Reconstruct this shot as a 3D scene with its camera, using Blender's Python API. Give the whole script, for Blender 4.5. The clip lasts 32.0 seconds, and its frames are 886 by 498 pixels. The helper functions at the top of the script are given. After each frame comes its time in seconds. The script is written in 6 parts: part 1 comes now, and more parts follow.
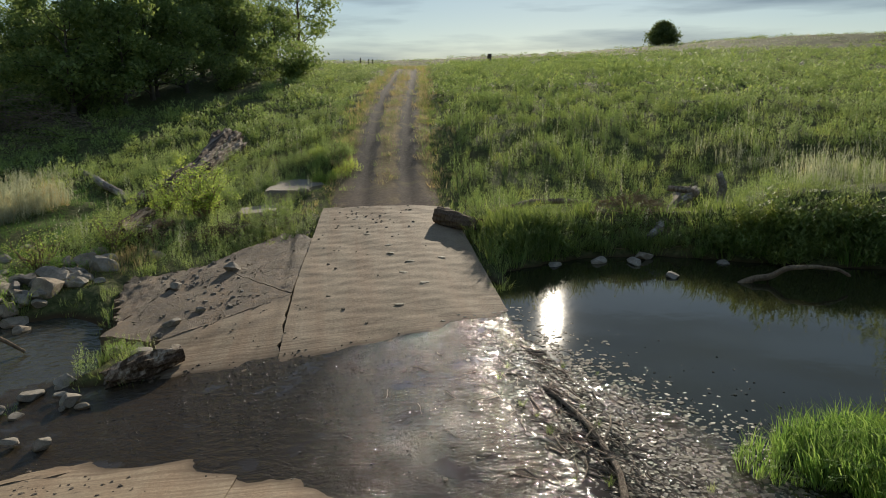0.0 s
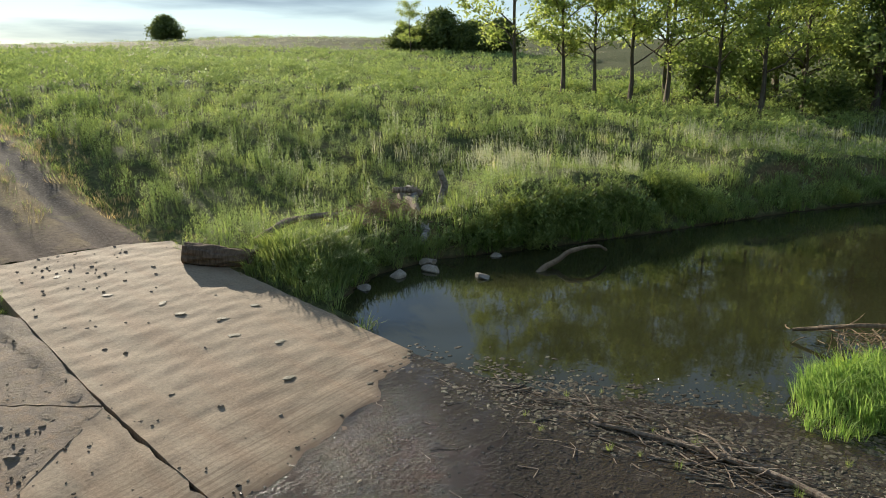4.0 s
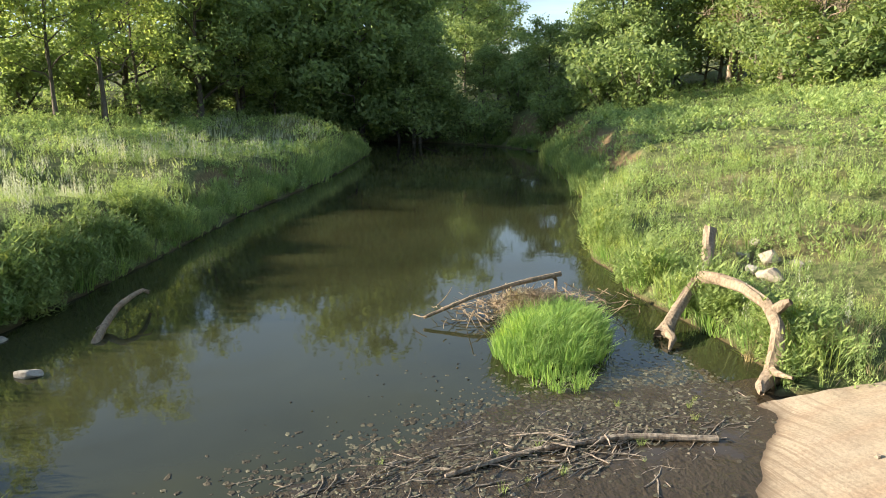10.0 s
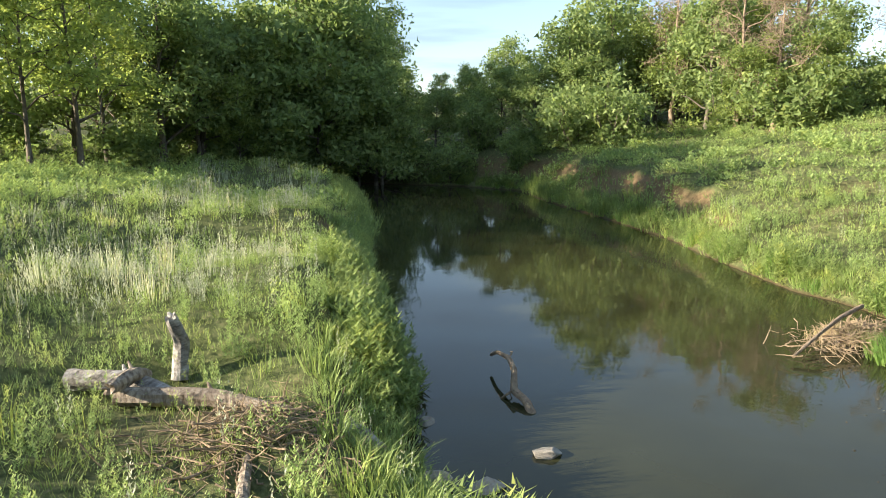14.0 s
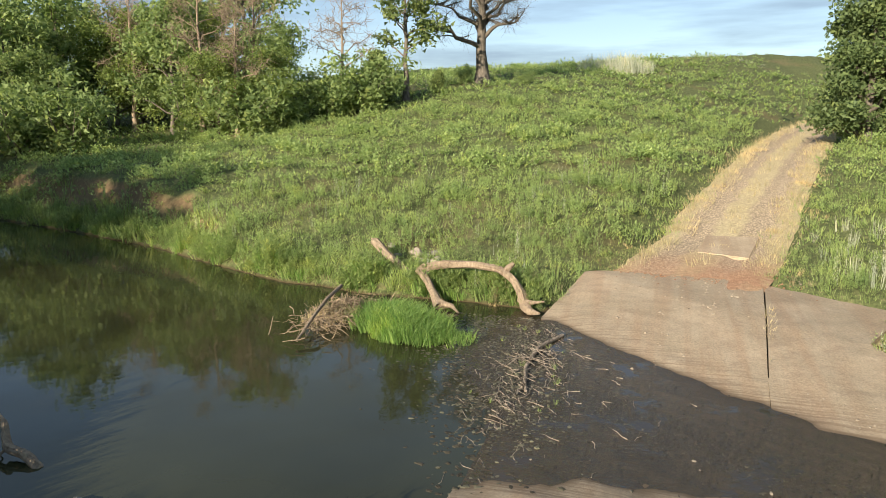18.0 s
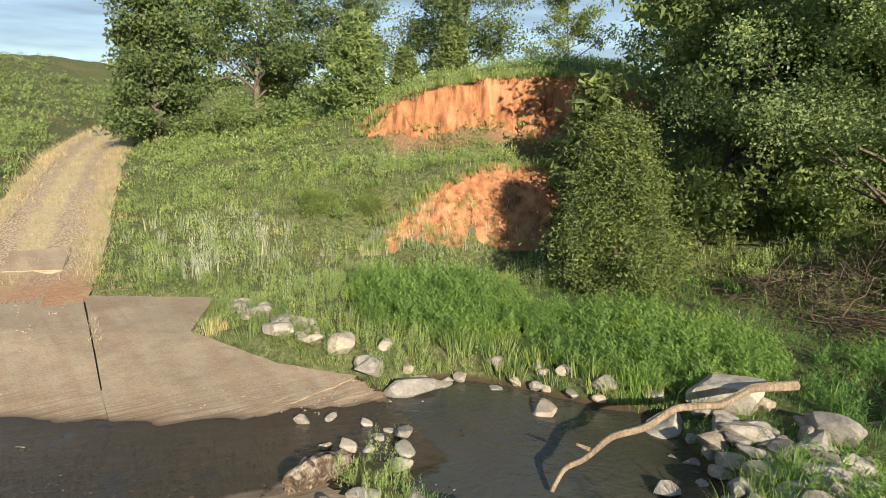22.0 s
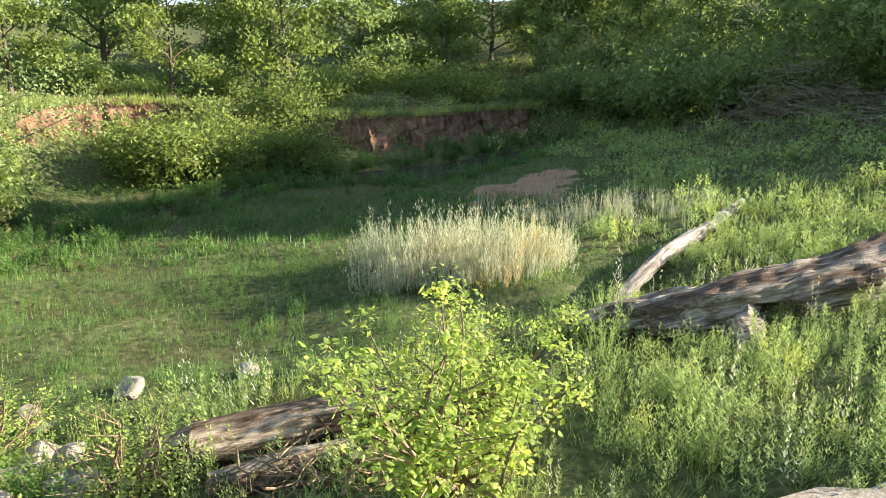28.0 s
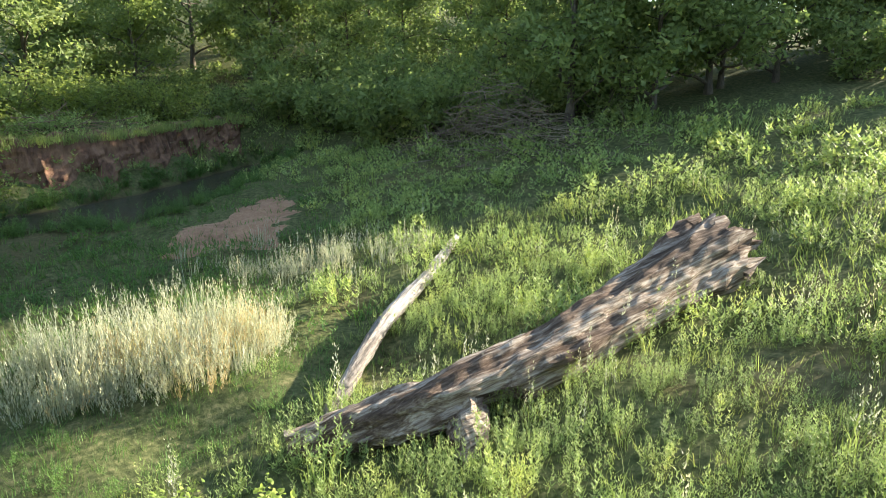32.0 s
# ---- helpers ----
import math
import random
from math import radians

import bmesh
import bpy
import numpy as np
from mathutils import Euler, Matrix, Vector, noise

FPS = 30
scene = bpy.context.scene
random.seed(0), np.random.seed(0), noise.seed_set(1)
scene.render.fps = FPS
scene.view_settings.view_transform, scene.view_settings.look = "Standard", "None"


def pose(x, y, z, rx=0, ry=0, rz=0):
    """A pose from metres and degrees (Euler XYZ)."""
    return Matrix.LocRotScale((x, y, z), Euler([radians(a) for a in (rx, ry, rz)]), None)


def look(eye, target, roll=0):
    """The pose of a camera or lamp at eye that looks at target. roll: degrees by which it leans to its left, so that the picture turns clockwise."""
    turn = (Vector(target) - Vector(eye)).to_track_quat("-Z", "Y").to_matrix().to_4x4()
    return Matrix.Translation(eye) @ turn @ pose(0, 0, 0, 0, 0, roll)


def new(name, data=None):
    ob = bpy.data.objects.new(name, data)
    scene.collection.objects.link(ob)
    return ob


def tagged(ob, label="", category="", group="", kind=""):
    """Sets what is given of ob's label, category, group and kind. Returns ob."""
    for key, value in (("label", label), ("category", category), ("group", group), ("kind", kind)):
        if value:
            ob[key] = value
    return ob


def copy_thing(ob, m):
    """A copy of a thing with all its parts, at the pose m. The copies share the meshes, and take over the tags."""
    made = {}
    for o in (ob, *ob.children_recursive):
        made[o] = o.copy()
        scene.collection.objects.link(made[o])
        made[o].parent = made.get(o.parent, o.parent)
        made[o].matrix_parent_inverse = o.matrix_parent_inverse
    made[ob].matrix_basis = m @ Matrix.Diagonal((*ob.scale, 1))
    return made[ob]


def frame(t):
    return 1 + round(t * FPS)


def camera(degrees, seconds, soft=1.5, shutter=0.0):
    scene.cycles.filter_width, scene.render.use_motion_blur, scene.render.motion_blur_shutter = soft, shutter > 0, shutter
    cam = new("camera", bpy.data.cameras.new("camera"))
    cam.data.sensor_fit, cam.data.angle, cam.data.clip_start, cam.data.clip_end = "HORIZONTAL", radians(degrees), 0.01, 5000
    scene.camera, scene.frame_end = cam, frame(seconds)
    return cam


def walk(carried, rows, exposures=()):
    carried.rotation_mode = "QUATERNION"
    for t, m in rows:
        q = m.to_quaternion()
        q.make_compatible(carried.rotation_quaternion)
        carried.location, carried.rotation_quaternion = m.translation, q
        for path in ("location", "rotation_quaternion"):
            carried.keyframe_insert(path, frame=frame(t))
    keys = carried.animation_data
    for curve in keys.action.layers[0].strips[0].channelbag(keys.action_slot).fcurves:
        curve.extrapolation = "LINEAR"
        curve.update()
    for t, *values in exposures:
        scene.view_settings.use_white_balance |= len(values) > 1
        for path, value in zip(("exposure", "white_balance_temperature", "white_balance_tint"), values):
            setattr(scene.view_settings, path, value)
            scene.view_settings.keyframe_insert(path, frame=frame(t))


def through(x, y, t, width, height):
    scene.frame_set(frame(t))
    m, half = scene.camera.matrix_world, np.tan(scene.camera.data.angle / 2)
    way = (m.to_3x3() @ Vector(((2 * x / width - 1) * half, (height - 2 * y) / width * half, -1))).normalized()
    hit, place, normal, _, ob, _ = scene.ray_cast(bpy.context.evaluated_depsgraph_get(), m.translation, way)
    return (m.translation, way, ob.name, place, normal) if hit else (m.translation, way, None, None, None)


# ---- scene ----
cam = camera(66.1, 32.0, 0.9)
# seconds, eye, (pitch, roll, yaw)
PATH = [
    (0.0, (-1.267, -0.232, 4.061), (-13.12, 0.35, -8.35)),
    (0.5, (-1.443, 0.120, 4.055), (-13.14, 0.27, -11.89)),
    (1.0, (-1.844, 0.476, 4.059), (-13.16, 0.30, -16.47)),
    (1.5, (-2.418, 0.837, 4.102), (-13.21, 0.13, -21.41)),
    (2.0, (-3.165, 1.296, 4.153), (-13.27, -0.07, -27.05)),
    (2.5, (-3.992, 1.899, 4.197), (-13.38, 0.06, -33.73)),
    (4.5, (-6.061, 5.166, 4.227), (-13.68, 0.21, -55.19)),
    (5.0, (-6.108, 5.429, 4.225), (-13.65, 0.02, -62.82)),
    (5.5, (-6.095, 5.464, 4.227), (-13.60, -0.05, -70.41)),
    (6.0, (-6.043, 5.433, 4.209), (-13.60, 0.16, -73.89)),
    (6.5, (-6.046, 5.536, 4.192), (-13.57, 0.11, -80.19)),
    (7.0, (-6.081, 5.844, 4.206), (-13.55, 0.04, -86.98)),
    (7.5, (-6.038, 6.282, 4.200), (-13.54, 0.11, -91.35)),
    (8.0, (-5.987, 6.885, 4.194), (-13.47, 0.13, -96.05)),
    (8.5, (-5.865, 7.614, 4.187), (-13.43, 0.16, -101.18)),
    (9.0, (-5.652, 8.468, 4.188), (-13.37, 0.12, -103.94)),
    (9.5, (-5.370, 9.356, 4.188), (-13.32, 0.13, -105.06)),
    (10.0, (-5.048, 10.255, 4.183), (-13.27, 0.14, -106.75)),
    (10.5, (-4.676, 11.185, 4.195), (-13.23, 0.21, -109.55)),
    (11.0, (-4.274, 12.183, 4.237), (-13.24, 0.36, -111.97)),
    (11.5, (-3.777, 13.226, 4.254), (-13.26, 0.25, -113.33)),
    (12.0, (-3.261, 14.368, 4.288), (-13.29, 0.25, -114.15)),
    (12.5, (-2.603, 15.647, 4.297), (-12.08, 0.25, -114.65)),
    (13.0, (-2.031, 17.027, 4.380), (-10.02, 0.24, -115.23)),
    (13.5, (-1.348, 18.553, 4.408), (-9.94, 0.29, -117.42)),
    (15.5, (-0.518, 19.451, 4.394), (-9.93, 0.26, -133.41)),
    (16.0, (-0.522, 19.403, 4.385), (-9.89, 0.25, -138.92)),
    (16.5, (-0.530, 19.342, 4.380), (-9.86, 0.13, -144.30)),
    (17.0, (-0.527, 19.285, 4.372), (-9.83, 0.11, -149.66)),
    (17.5, (-0.525, 19.269, 4.369), (-9.79, 0.00, -155.43)),
    (18.0, (-0.450, 19.248, 4.364), (-9.76, -0.11, -163.11)),
    (18.5, (-0.435, 19.203, 4.393), (-9.79, 0.09, -171.48)),
    (19.0, (-0.397, 19.133, 4.387), (-9.74, 0.05, -177.39)),
    (19.5, (-0.446, 19.095, 4.380), (-9.65, 0.03, -180.97)),
    (20.0, (-0.501, 19.046, 4.370), (-9.59, 0.01, -186.32)),
    (20.5, (-0.532, 19.036, 4.363), (-9.53, -0.04, -193.87)),
    (21.0, (-0.600, 18.959, 4.343), (-9.49, 0.12, -201.49)),
    (21.5, (-0.623, 18.909, 4.328), (-9.41, 0.10, -209.40)),
    (22.0, (-0.681, 18.881, 4.317), (-9.34, 0.13, -216.85)),
    (22.5, (-0.691, 18.858, 4.263), (-10.68, 0.15, -224.44)),
    (23.0, (-0.727, 18.841, 4.233), (-14.46, 0.29, -231.37)),
    (23.5, (-0.723, 18.843, 4.195), (-16.08, 0.20, -238.90)),
    (24.0, (-0.777, 18.849, 4.178), (-16.04, 0.29, -246.73)),
    (24.5, (-0.814, 18.814, 4.153), (-15.96, 0.22, -254.22)),
    (25.0, (-0.799, 18.821, 4.159), (-15.92, 0.15, -260.48)),
    (25.5, (-0.854, 18.868, 4.157), (-15.87, 0.23, -266.74)),
    (26.0, (-0.902, 18.907, 4.141), (-15.84, 0.49, -272.67)),
    (26.5, (-0.924, 18.898, 4.131), (-15.81, 0.51, -278.69)),
    (28.5, (-0.663, 19.486, 4.113), (-15.45, 0.30, -297.69)),
    (29.0, (-0.709, 19.488, 4.120), (-15.43, 0.10, -301.44)),
    (29.5, (-0.732, 19.461, 4.129), (-15.39, 0.06, -305.01)),
    (30.0, (-0.729, 19.432, 4.148), (-15.37, 0.04, -309.61)),
    (30.5, (-0.746, 19.481, 4.163), (-15.37, 0.11, -314.22)),
    (31.0, (-0.772, 19.489, 4.175), (-15.38, 0.16, -316.49)),
    (31.5, (-1.047, 19.849, 4.408), (-15.59, 0.10, -316.44)),
    (32.0, (-1.886, 20.728, 5.240), (-16.38, -0.27, -316.28)),
]
EXPOSURES = [(0, 0.2), (2.5, 0.25), (4.5, 1.15), (7, 1.75), (10, 1.88), (13, 1.88), (16, 1.42), (22, 1.02), (24, 1.4), (25, 1.68), (26, 1.82), (28.5, 2.0), (32, 2.15)]
walk(cam, [(t, pose(*eye, 90 + turn[0], turn[1], turn[2])) for t, eye, turn in PATH], EXPOSURES)

# ---- light: low evening sun, thin high cloud ----
SUN_AZ, SUN_EL = 17.8, 18.6          # degrees, clockwise from +y
world = bpy.data.worlds.new("world")
scene.world = world
world.use_nodes = True
wn, wl = world.node_tree.nodes, world.node_tree.links
wn.clear()
sky = wn.new("ShaderNodeTexSky")
sky.sky_type, sky.sun_disc = "NISHITA", False
sky.sun_elevation, sky.sun_rotation = radians(SUN_EL), radians(SUN_AZ)
sky.air_density, sky.dust_density, sky.ozone_density = 1.0, 0.05, 1.0
w_co = wn.new("ShaderNodeTexCoord")
w_map = wn.new("ShaderNodeMapping")
w_map.inputs["Scale"].default_value = (1.6, 1.6, 14)
w_noise = wn.new("ShaderNodeTexNoise")
w_noise.inputs["Scale"].default_value, w_noise.inputs["Detail"].default_value = 2.2, 6
w_ramp = wn.new("ShaderNodeValToRGB")
w_ramp.color_ramp.elements[0].position, w_ramp.color_ramp.elements[1].position = 0.45, 0.75
w_ramp.color_ramp.elements[0].color, w_ramp.color_ramp.elements[1].color = (0.58, 0.58, 0.58, 1), (0.94, 0.94, 0.94, 1)
w_mix = wn.new("ShaderNodeMix")
w_mix.data_type = "RGBA"
w_mix.inputs[7].default_value = (1.15, 1.55, 2.1, 1)
w_bg = wn.new("ShaderNodeBackground")
w_bg.inputs["Strength"].default_value = 0.112
w_out = wn.new("ShaderNodeOutputWorld")
wl.new(w_co.outputs["Generated"], w_map.inputs["Vector"])
wl.new(w_map.outputs["Vector"], w_noise.inputs["Vector"])
wl.new(w_noise.outputs["Fac"], w_ramp.inputs["Fac"])
wl.new(w_ramp.outputs["Color"], w_mix.inputs[0])
wl.new(sky.outputs["Color"], w_mix.inputs[6])
wl.new(w_mix.outputs[2], w_bg.inputs["Color"])
wl.new(w_bg.outputs["Background"], w_out.inputs["Surface"])
sun = new("sun", bpy.data.lights.new("sun", "SUN"))
sun.data.energy, sun.data.angle, sun.data.color = 5.0, radians(0.6), (1.0, 0.89, 0.72)
_az, _el = radians(SUN_AZ), radians(SUN_EL)
sun.matrix_world = look((60 * math.sin(_az), 60 * math.cos(_az), 60 * math.tan(_el)), (0, 0, 0))


# ---- materials ----
def mat(name, rough=0.8, spec=0.3):
    m = bpy.data.materials.new(name)
    m.use_nodes = True
    b = m.node_tree.nodes["Principled BSDF"]
    b.inputs["Roughness"].default_value = rough
    b.inputs["Specular IOR Level"].default_value = spec
    return m, m.node_tree.nodes, m.node_tree.links, b


def tex(m, scale, detail=6, rough=0.6, stretch=None, kind="noise", turn=None):
    """A noise or voronoi value in object space, in metres."""
    n, l = m.node_tree.nodes, m.node_tree.links
    co = n.new("ShaderNodeTexCoord")
    v = co.outputs["Object"]
    if turn:
        rt = n.new("ShaderNodeMapping")
        rt.inputs["Rotation"].default_value = tuple(radians(a) for a in turn)
        l.new(v, rt.inputs["Vector"])
        v = rt.outputs["Vector"]
    if stretch:
        mp = n.new("ShaderNodeMapping")
        mp.inputs["Scale"].default_value = stretch
        l.new(v, mp.inputs["Vector"])
        v = mp.outputs["Vector"]
    if kind == "noise":
        t = n.new("ShaderNodeTexNoise")
        t.inputs["Detail"].default_value, t.inputs["Roughness"].default_value = detail, rough
        t.inputs["Scale"].default_value = scale
        l.new(v, t.inputs["Vector"])
        return t.outputs["Fac"]
    t = n.new("ShaderNodeTexVoronoi")
    t.inputs["Scale"].default_value = scale
    l.new(v, t.inputs["Vector"])
    return t.outputs["Distance"]


def ramp(m, fac, stops):
    n, l = m.node_tree.nodes, m.node_tree.links
    r = n.new("ShaderNodeValToRGB")
    el = r.color_ramp.elements
    while len(el) < len(stops):
        el.new(0.5)
    for e, (p, c) in zip(el, stops):
        e.position, e.color = p, (*c, 1) if len(c) == 3 else c
    l.new(fac, r.inputs["Fac"])
    return r.outputs["Color"]


def blend(m, fac, a, b, mode="MIX"):
    n, l = m.node_tree.nodes, m.node_tree.links
    x = n.new("ShaderNodeMix")
    x.data_type, x.blend_type = "RGBA", mode
    for sock, val in ((0, fac), (6, a), (7, b)):
        if isinstance(val, (int, float)):
            x.inputs[sock].default_value = val
        elif isinstance(val, tuple):
            x.inputs[sock].default_value = (*val, 1)
        else:
            l.new(val, x.inputs[sock])
    return x.outputs[2]


def bump(m, b, height, strength=0.5, dist=0.02):
    n, l = m.node_tree.nodes, m.node_tree.links
    x = n.new("ShaderNodeBump")
    x.inputs["Strength"].default_value, x.inputs["Distance"].default_value = strength, dist
    l.new(height, x.inputs["Height"])
    l.new(x.outputs["Normal"], b.inputs["Normal"])


def bw(c):
    return (c, c, c)


def over_water(m):
    """Height above the sloping run of water, for wet edges."""
    n, l = m.node_tree.nodes, m.node_tree.links
    geo = n.new("ShaderNodeNewGeometry")
    sp = n.new("ShaderNodeSeparateXYZ")
    l.new(geo.outputs["Position"], sp.inputs["Vector"])
    r = n.new("ShaderNodeMapRange")
    for k, v in zip(("From Min", "From Max", "To Min", "To Max"), (-6.6, 0.6, 0.62, 0.0)):
        r.inputs[k].default_value = v
    l.new(sp.outputs["X"], r.inputs["Value"])
    a = n.new("ShaderNodeMath")
    l.new(sp.outputs["Z"], a.inputs[0])
    l.new(r.outputs["Result"], a.inputs[1])
    return a.outputs["Value"]


def ground_material():
    m, n, l, b = mat("meadow soil", 0.95, 0.1)
    big, fine = tex(m, 0.22, 5), tex(m, 7.0, 8, 0.7)
    # dull dark greens: the shade between plants is put into the ground colour
    grass = ramp(m, fine, [(0.36, (0.045, 0.055, 0.022)), (0.52, (0.1, 0.115, 0.045)), (0.68, (0.2, 0.185, 0.09))])
    soil = ramp(m, fine, [(0.3, (0.1, 0.075, 0.04)), (0.7, (0.24, 0.17, 0.09))])
    c = blend(m, ramp(m, big, [(0.55, bw(0)), (0.72, bw(0.6))]), grass, soil)
    geo = n.new("ShaderNodeNewGeometry")
    sep = n.new("ShaderNodeSeparateXYZ")
    l.new(geo.outputs["Normal"], sep.inputs["Vector"])
    steep = ramp(m, sep.outputs["Z"], [(0.62, bw(1)), (0.8, bw(0))])
    clay = ramp(m, fine, [(0.3, (0.13, 0.075, 0.045)), (0.7, (0.3, 0.17, 0.1))])
    c = blend(m, steep, c, clay)
    wet = ramp(m, over_water(m), [(0.0, bw(1)), (0.09, bw(0))])
    c = blend(m, wet, c, (0.07, 0.05, 0.028))
    l.new(c, b.inputs["Base Color"])
    bump(m, b, fine, 0.8, 0.05)
    return m


def concrete_material(name, tint=(1, 1, 1), coarse=0.012):
    m, n, l, b = mat(name, 0.85, 0.25)
    big, fine, streak = tex(m, 0.7, 6), tex(m, 22, 8, 0.7), tex(m, 1.0, 7, 0.65, (0.35, 6.0, 1))
    tyre = tex(m, 1.0, 5, 0.55, (2.6, 0.12, 1))
    base = ramp(m, big, [(0.3, (0.285 * tint[0], 0.225 * tint[1], 0.15 * tint[2])), (0.7, (0.42 * tint[0], 0.335 * tint[1], 0.235 * tint[2]))])
    c = blend(m, ramp(m, streak, [(0.48, bw(0)), (0.7, bw(0.1))]), base, (0.24, 0.165, 0.105))
    c = blend(m, ramp(m, tyre, [(0.45, bw(0)), (0.65, bw(0.55))]), c, (0.3, 0.2, 0.125))
    c = blend(m, 0.45, c, ramp(m, fine, [(0.3, bw(0.12)), (0.7, bw(0.62))]), "OVERLAY")
    c = blend(m, ramp(m, tex(m, 3.1, 9, 0.72), [(0.52, bw(0)), (0.62, bw(0.4))]), c, (0.22, 0.16, 0.11))
    scour = tex(m, 1.0, 6, 0.6, (0.4, 19, 1))
    edge = blend(m, 1.0, ramp(m, scour, [(0.47, bw(0)), (0.58, bw(1))]), ramp(m, over_water(m), [(0.03, bw(0.6)), (0.24, bw(0))]), "MULTIPLY")
    c = blend(m, edge, c, (0.15, 0.1, 0.065))
    wet = ramp(m, over_water(m), [(0.004, bw(0.9)), (0.02, bw(0.35)), (0.05, bw(0.0))])
    c = blend(m, wet, c, (0.09, 0.062, 0.038))
    l.new(c, b.inputs["Base Color"])
    rubble = tex(m, 5.5, 7, 0.7)
    if coarse > 0.02:
        c2 = blend(m, ramp(m, rubble, [(0.46, bw(0.75)), (0.56, bw(0))]), c, (0.2, 0.16, 0.125))
        l.new(c2, b.inputs["Base Color"])
    if coarse == 0.02:
        chips = ramp(m, tex(m, 42, kind="voronoi"), [(0.12, (0.62, 0.58, 0.52)), (0.3, (0.42, 0.39, 0.34)), (0.6, (0.2, 0.175, 0.15))])
        l.new(blend(m, 0.45, c, chips), b.inputs["Base Color"])
    bump(m, b, blend(m, 0.5, fine, rubble), 0.7, coarse)
    return m


def road_material(name, rut, mid, edge, foot, foot_y):
    m, n, l, b = mat(name, 0.95, 0.1)
    fine, big, peb = tex(m, 9, 8, 0.7), tex(m, 0.9, 5), tex(m, 14, kind="voronoi")
    uv = n.new("ShaderNodeUVMap")
    sp = n.new("ShaderNodeSeparateXYZ")
    l.new(uv.outputs["UV"], sp.inputs["Vector"])
    add = n.new("ShaderNodeMath")
    add.operation = "MULTIPLY_ADD"
    add.inputs[1].default_value, add.inputs[2].default_value = 0.22, -0.11
    l.new(big, add.inputs[0])
    w = n.new("ShaderNodeMath")
    l.new(sp.outputs["X"], w.inputs[0])
    l.new(add.outputs["Value"], w.inputs[1])
    ruts = ramp(m, w.outputs["Value"], [(0.1, bw(0)), (0.2, bw(1)), (0.37, bw(1)), (0.43, bw(0)), (0.57, bw(0)), (0.63, bw(1)), (0.8, bw(1)), (0.9, bw(0))])
    gravel = ramp(m, peb, [(0.05, tuple(v * 1.7 for v in rut)), (0.35, rut), (0.7, tuple(v * 0.6 for v in rut))])
    straw = ramp(m, fine, [(0.3, tuple(v * 0.5 for v in mid)), (0.7, mid)])
    c = blend(m, ruts, straw, gravel)
    c = blend(m, ramp(m, big, [(0.55, bw(0)), (0.75, bw(0.7))]), c, edge)
    geo = n.new("ShaderNodeNewGeometry")
    ps = n.new("ShaderNodeSeparateXYZ")
    l.new(geo.outputs["Position"], ps.inputs["Vector"])
    near = n.new("ShaderNodeMapRange")
    near.inputs["From Min"].default_value, near.inputs["From Max"].default_value = foot_y
    l.new(ps.outputs["Y"], near.inputs["Value"])
    patch = blend(m, 1.0, near.outputs["Result"], ramp(m, big, [(0.35, bw(0.5)), (0.55, bw(1))]), "MULTIPLY")
    c = blend(m, patch, c, ramp(m, fine, [(0.3, tuple(v * 0.6 for v in foot)), (0.7, foot)]))
    l.new(c, b.inputs["Base Color"])
    bump(m, b, fine, 0.9, 0.05)
    return m


def clay_material(name, lo, mid, hi):
    m, n, l, b = mat(name, 0.95, 0.1)
    big, fine, flute = tex(m, 0.8, 6), tex(m, 9, 8, 0.7), tex(m, 2.6, 7, 0.65, (1, 1, 0.16))
    c = ramp(m, flute, [(0.36, lo), (0.48, mid), (0.66, hi)])
    c = blend(m, ramp(m, big, [(0.5, bw(0)), (0.75, bw(0.5))]), c, tuple(0.5 * (p + q) for p, q in zip(lo, mid)))
    l.new(c, b.inputs["Base Color"])
    bump(m, b, fine, 0.8, 0.05)
    return m


def stone_material(name, lo, hi):
    m, n, l, b = mat(name, 0.9, 0.2)
    info = n.new("ShaderNodeObjectInfo")
    big, fine = tex(m, 2.5, 6), tex(m, 16, 8, 0.75)
    c = ramp(m, big, [(0.25, lo), (0.7, hi)])
    c = blend(m, 0.5, c, ramp(m, fine, [(0.3, bw(0.2)), (0.7, bw(0.75))]), "OVERLAY")
    tone = ramp(m, info.outputs["Random"], [(0.0, (0.62, 0.6, 0.58)), (0.5, (1, 0.97, 0.92)), (1.0, (1.0, 0.88, 0.74))])
    c = blend(m, 1.0, c, tone, "MULTIPLY")
    l.new(c, b.inputs["Base Color"])
    bump(m, b, fine, 0.7, 0.03)
    return m


def bark_material(name, lo, hi, grain=(9, 9, 0.9)):
    m, n, l, b = mat(name, 0.95, 0.1)
    g, big = tex(m, 2.2, 8, 0.7, grain), tex(m, 1.5, 5)
    c = ramp(m, g, [(0.3, lo), (0.65, hi)])
    c = blend(m, ramp(m, big, [(0.45, bw(0)), (0.75, bw(0.5))]), c, lo)
    l.new(c, b.inputs["Base Color"])
    bump(m, b, g, 1.0, 0.03)
    return m


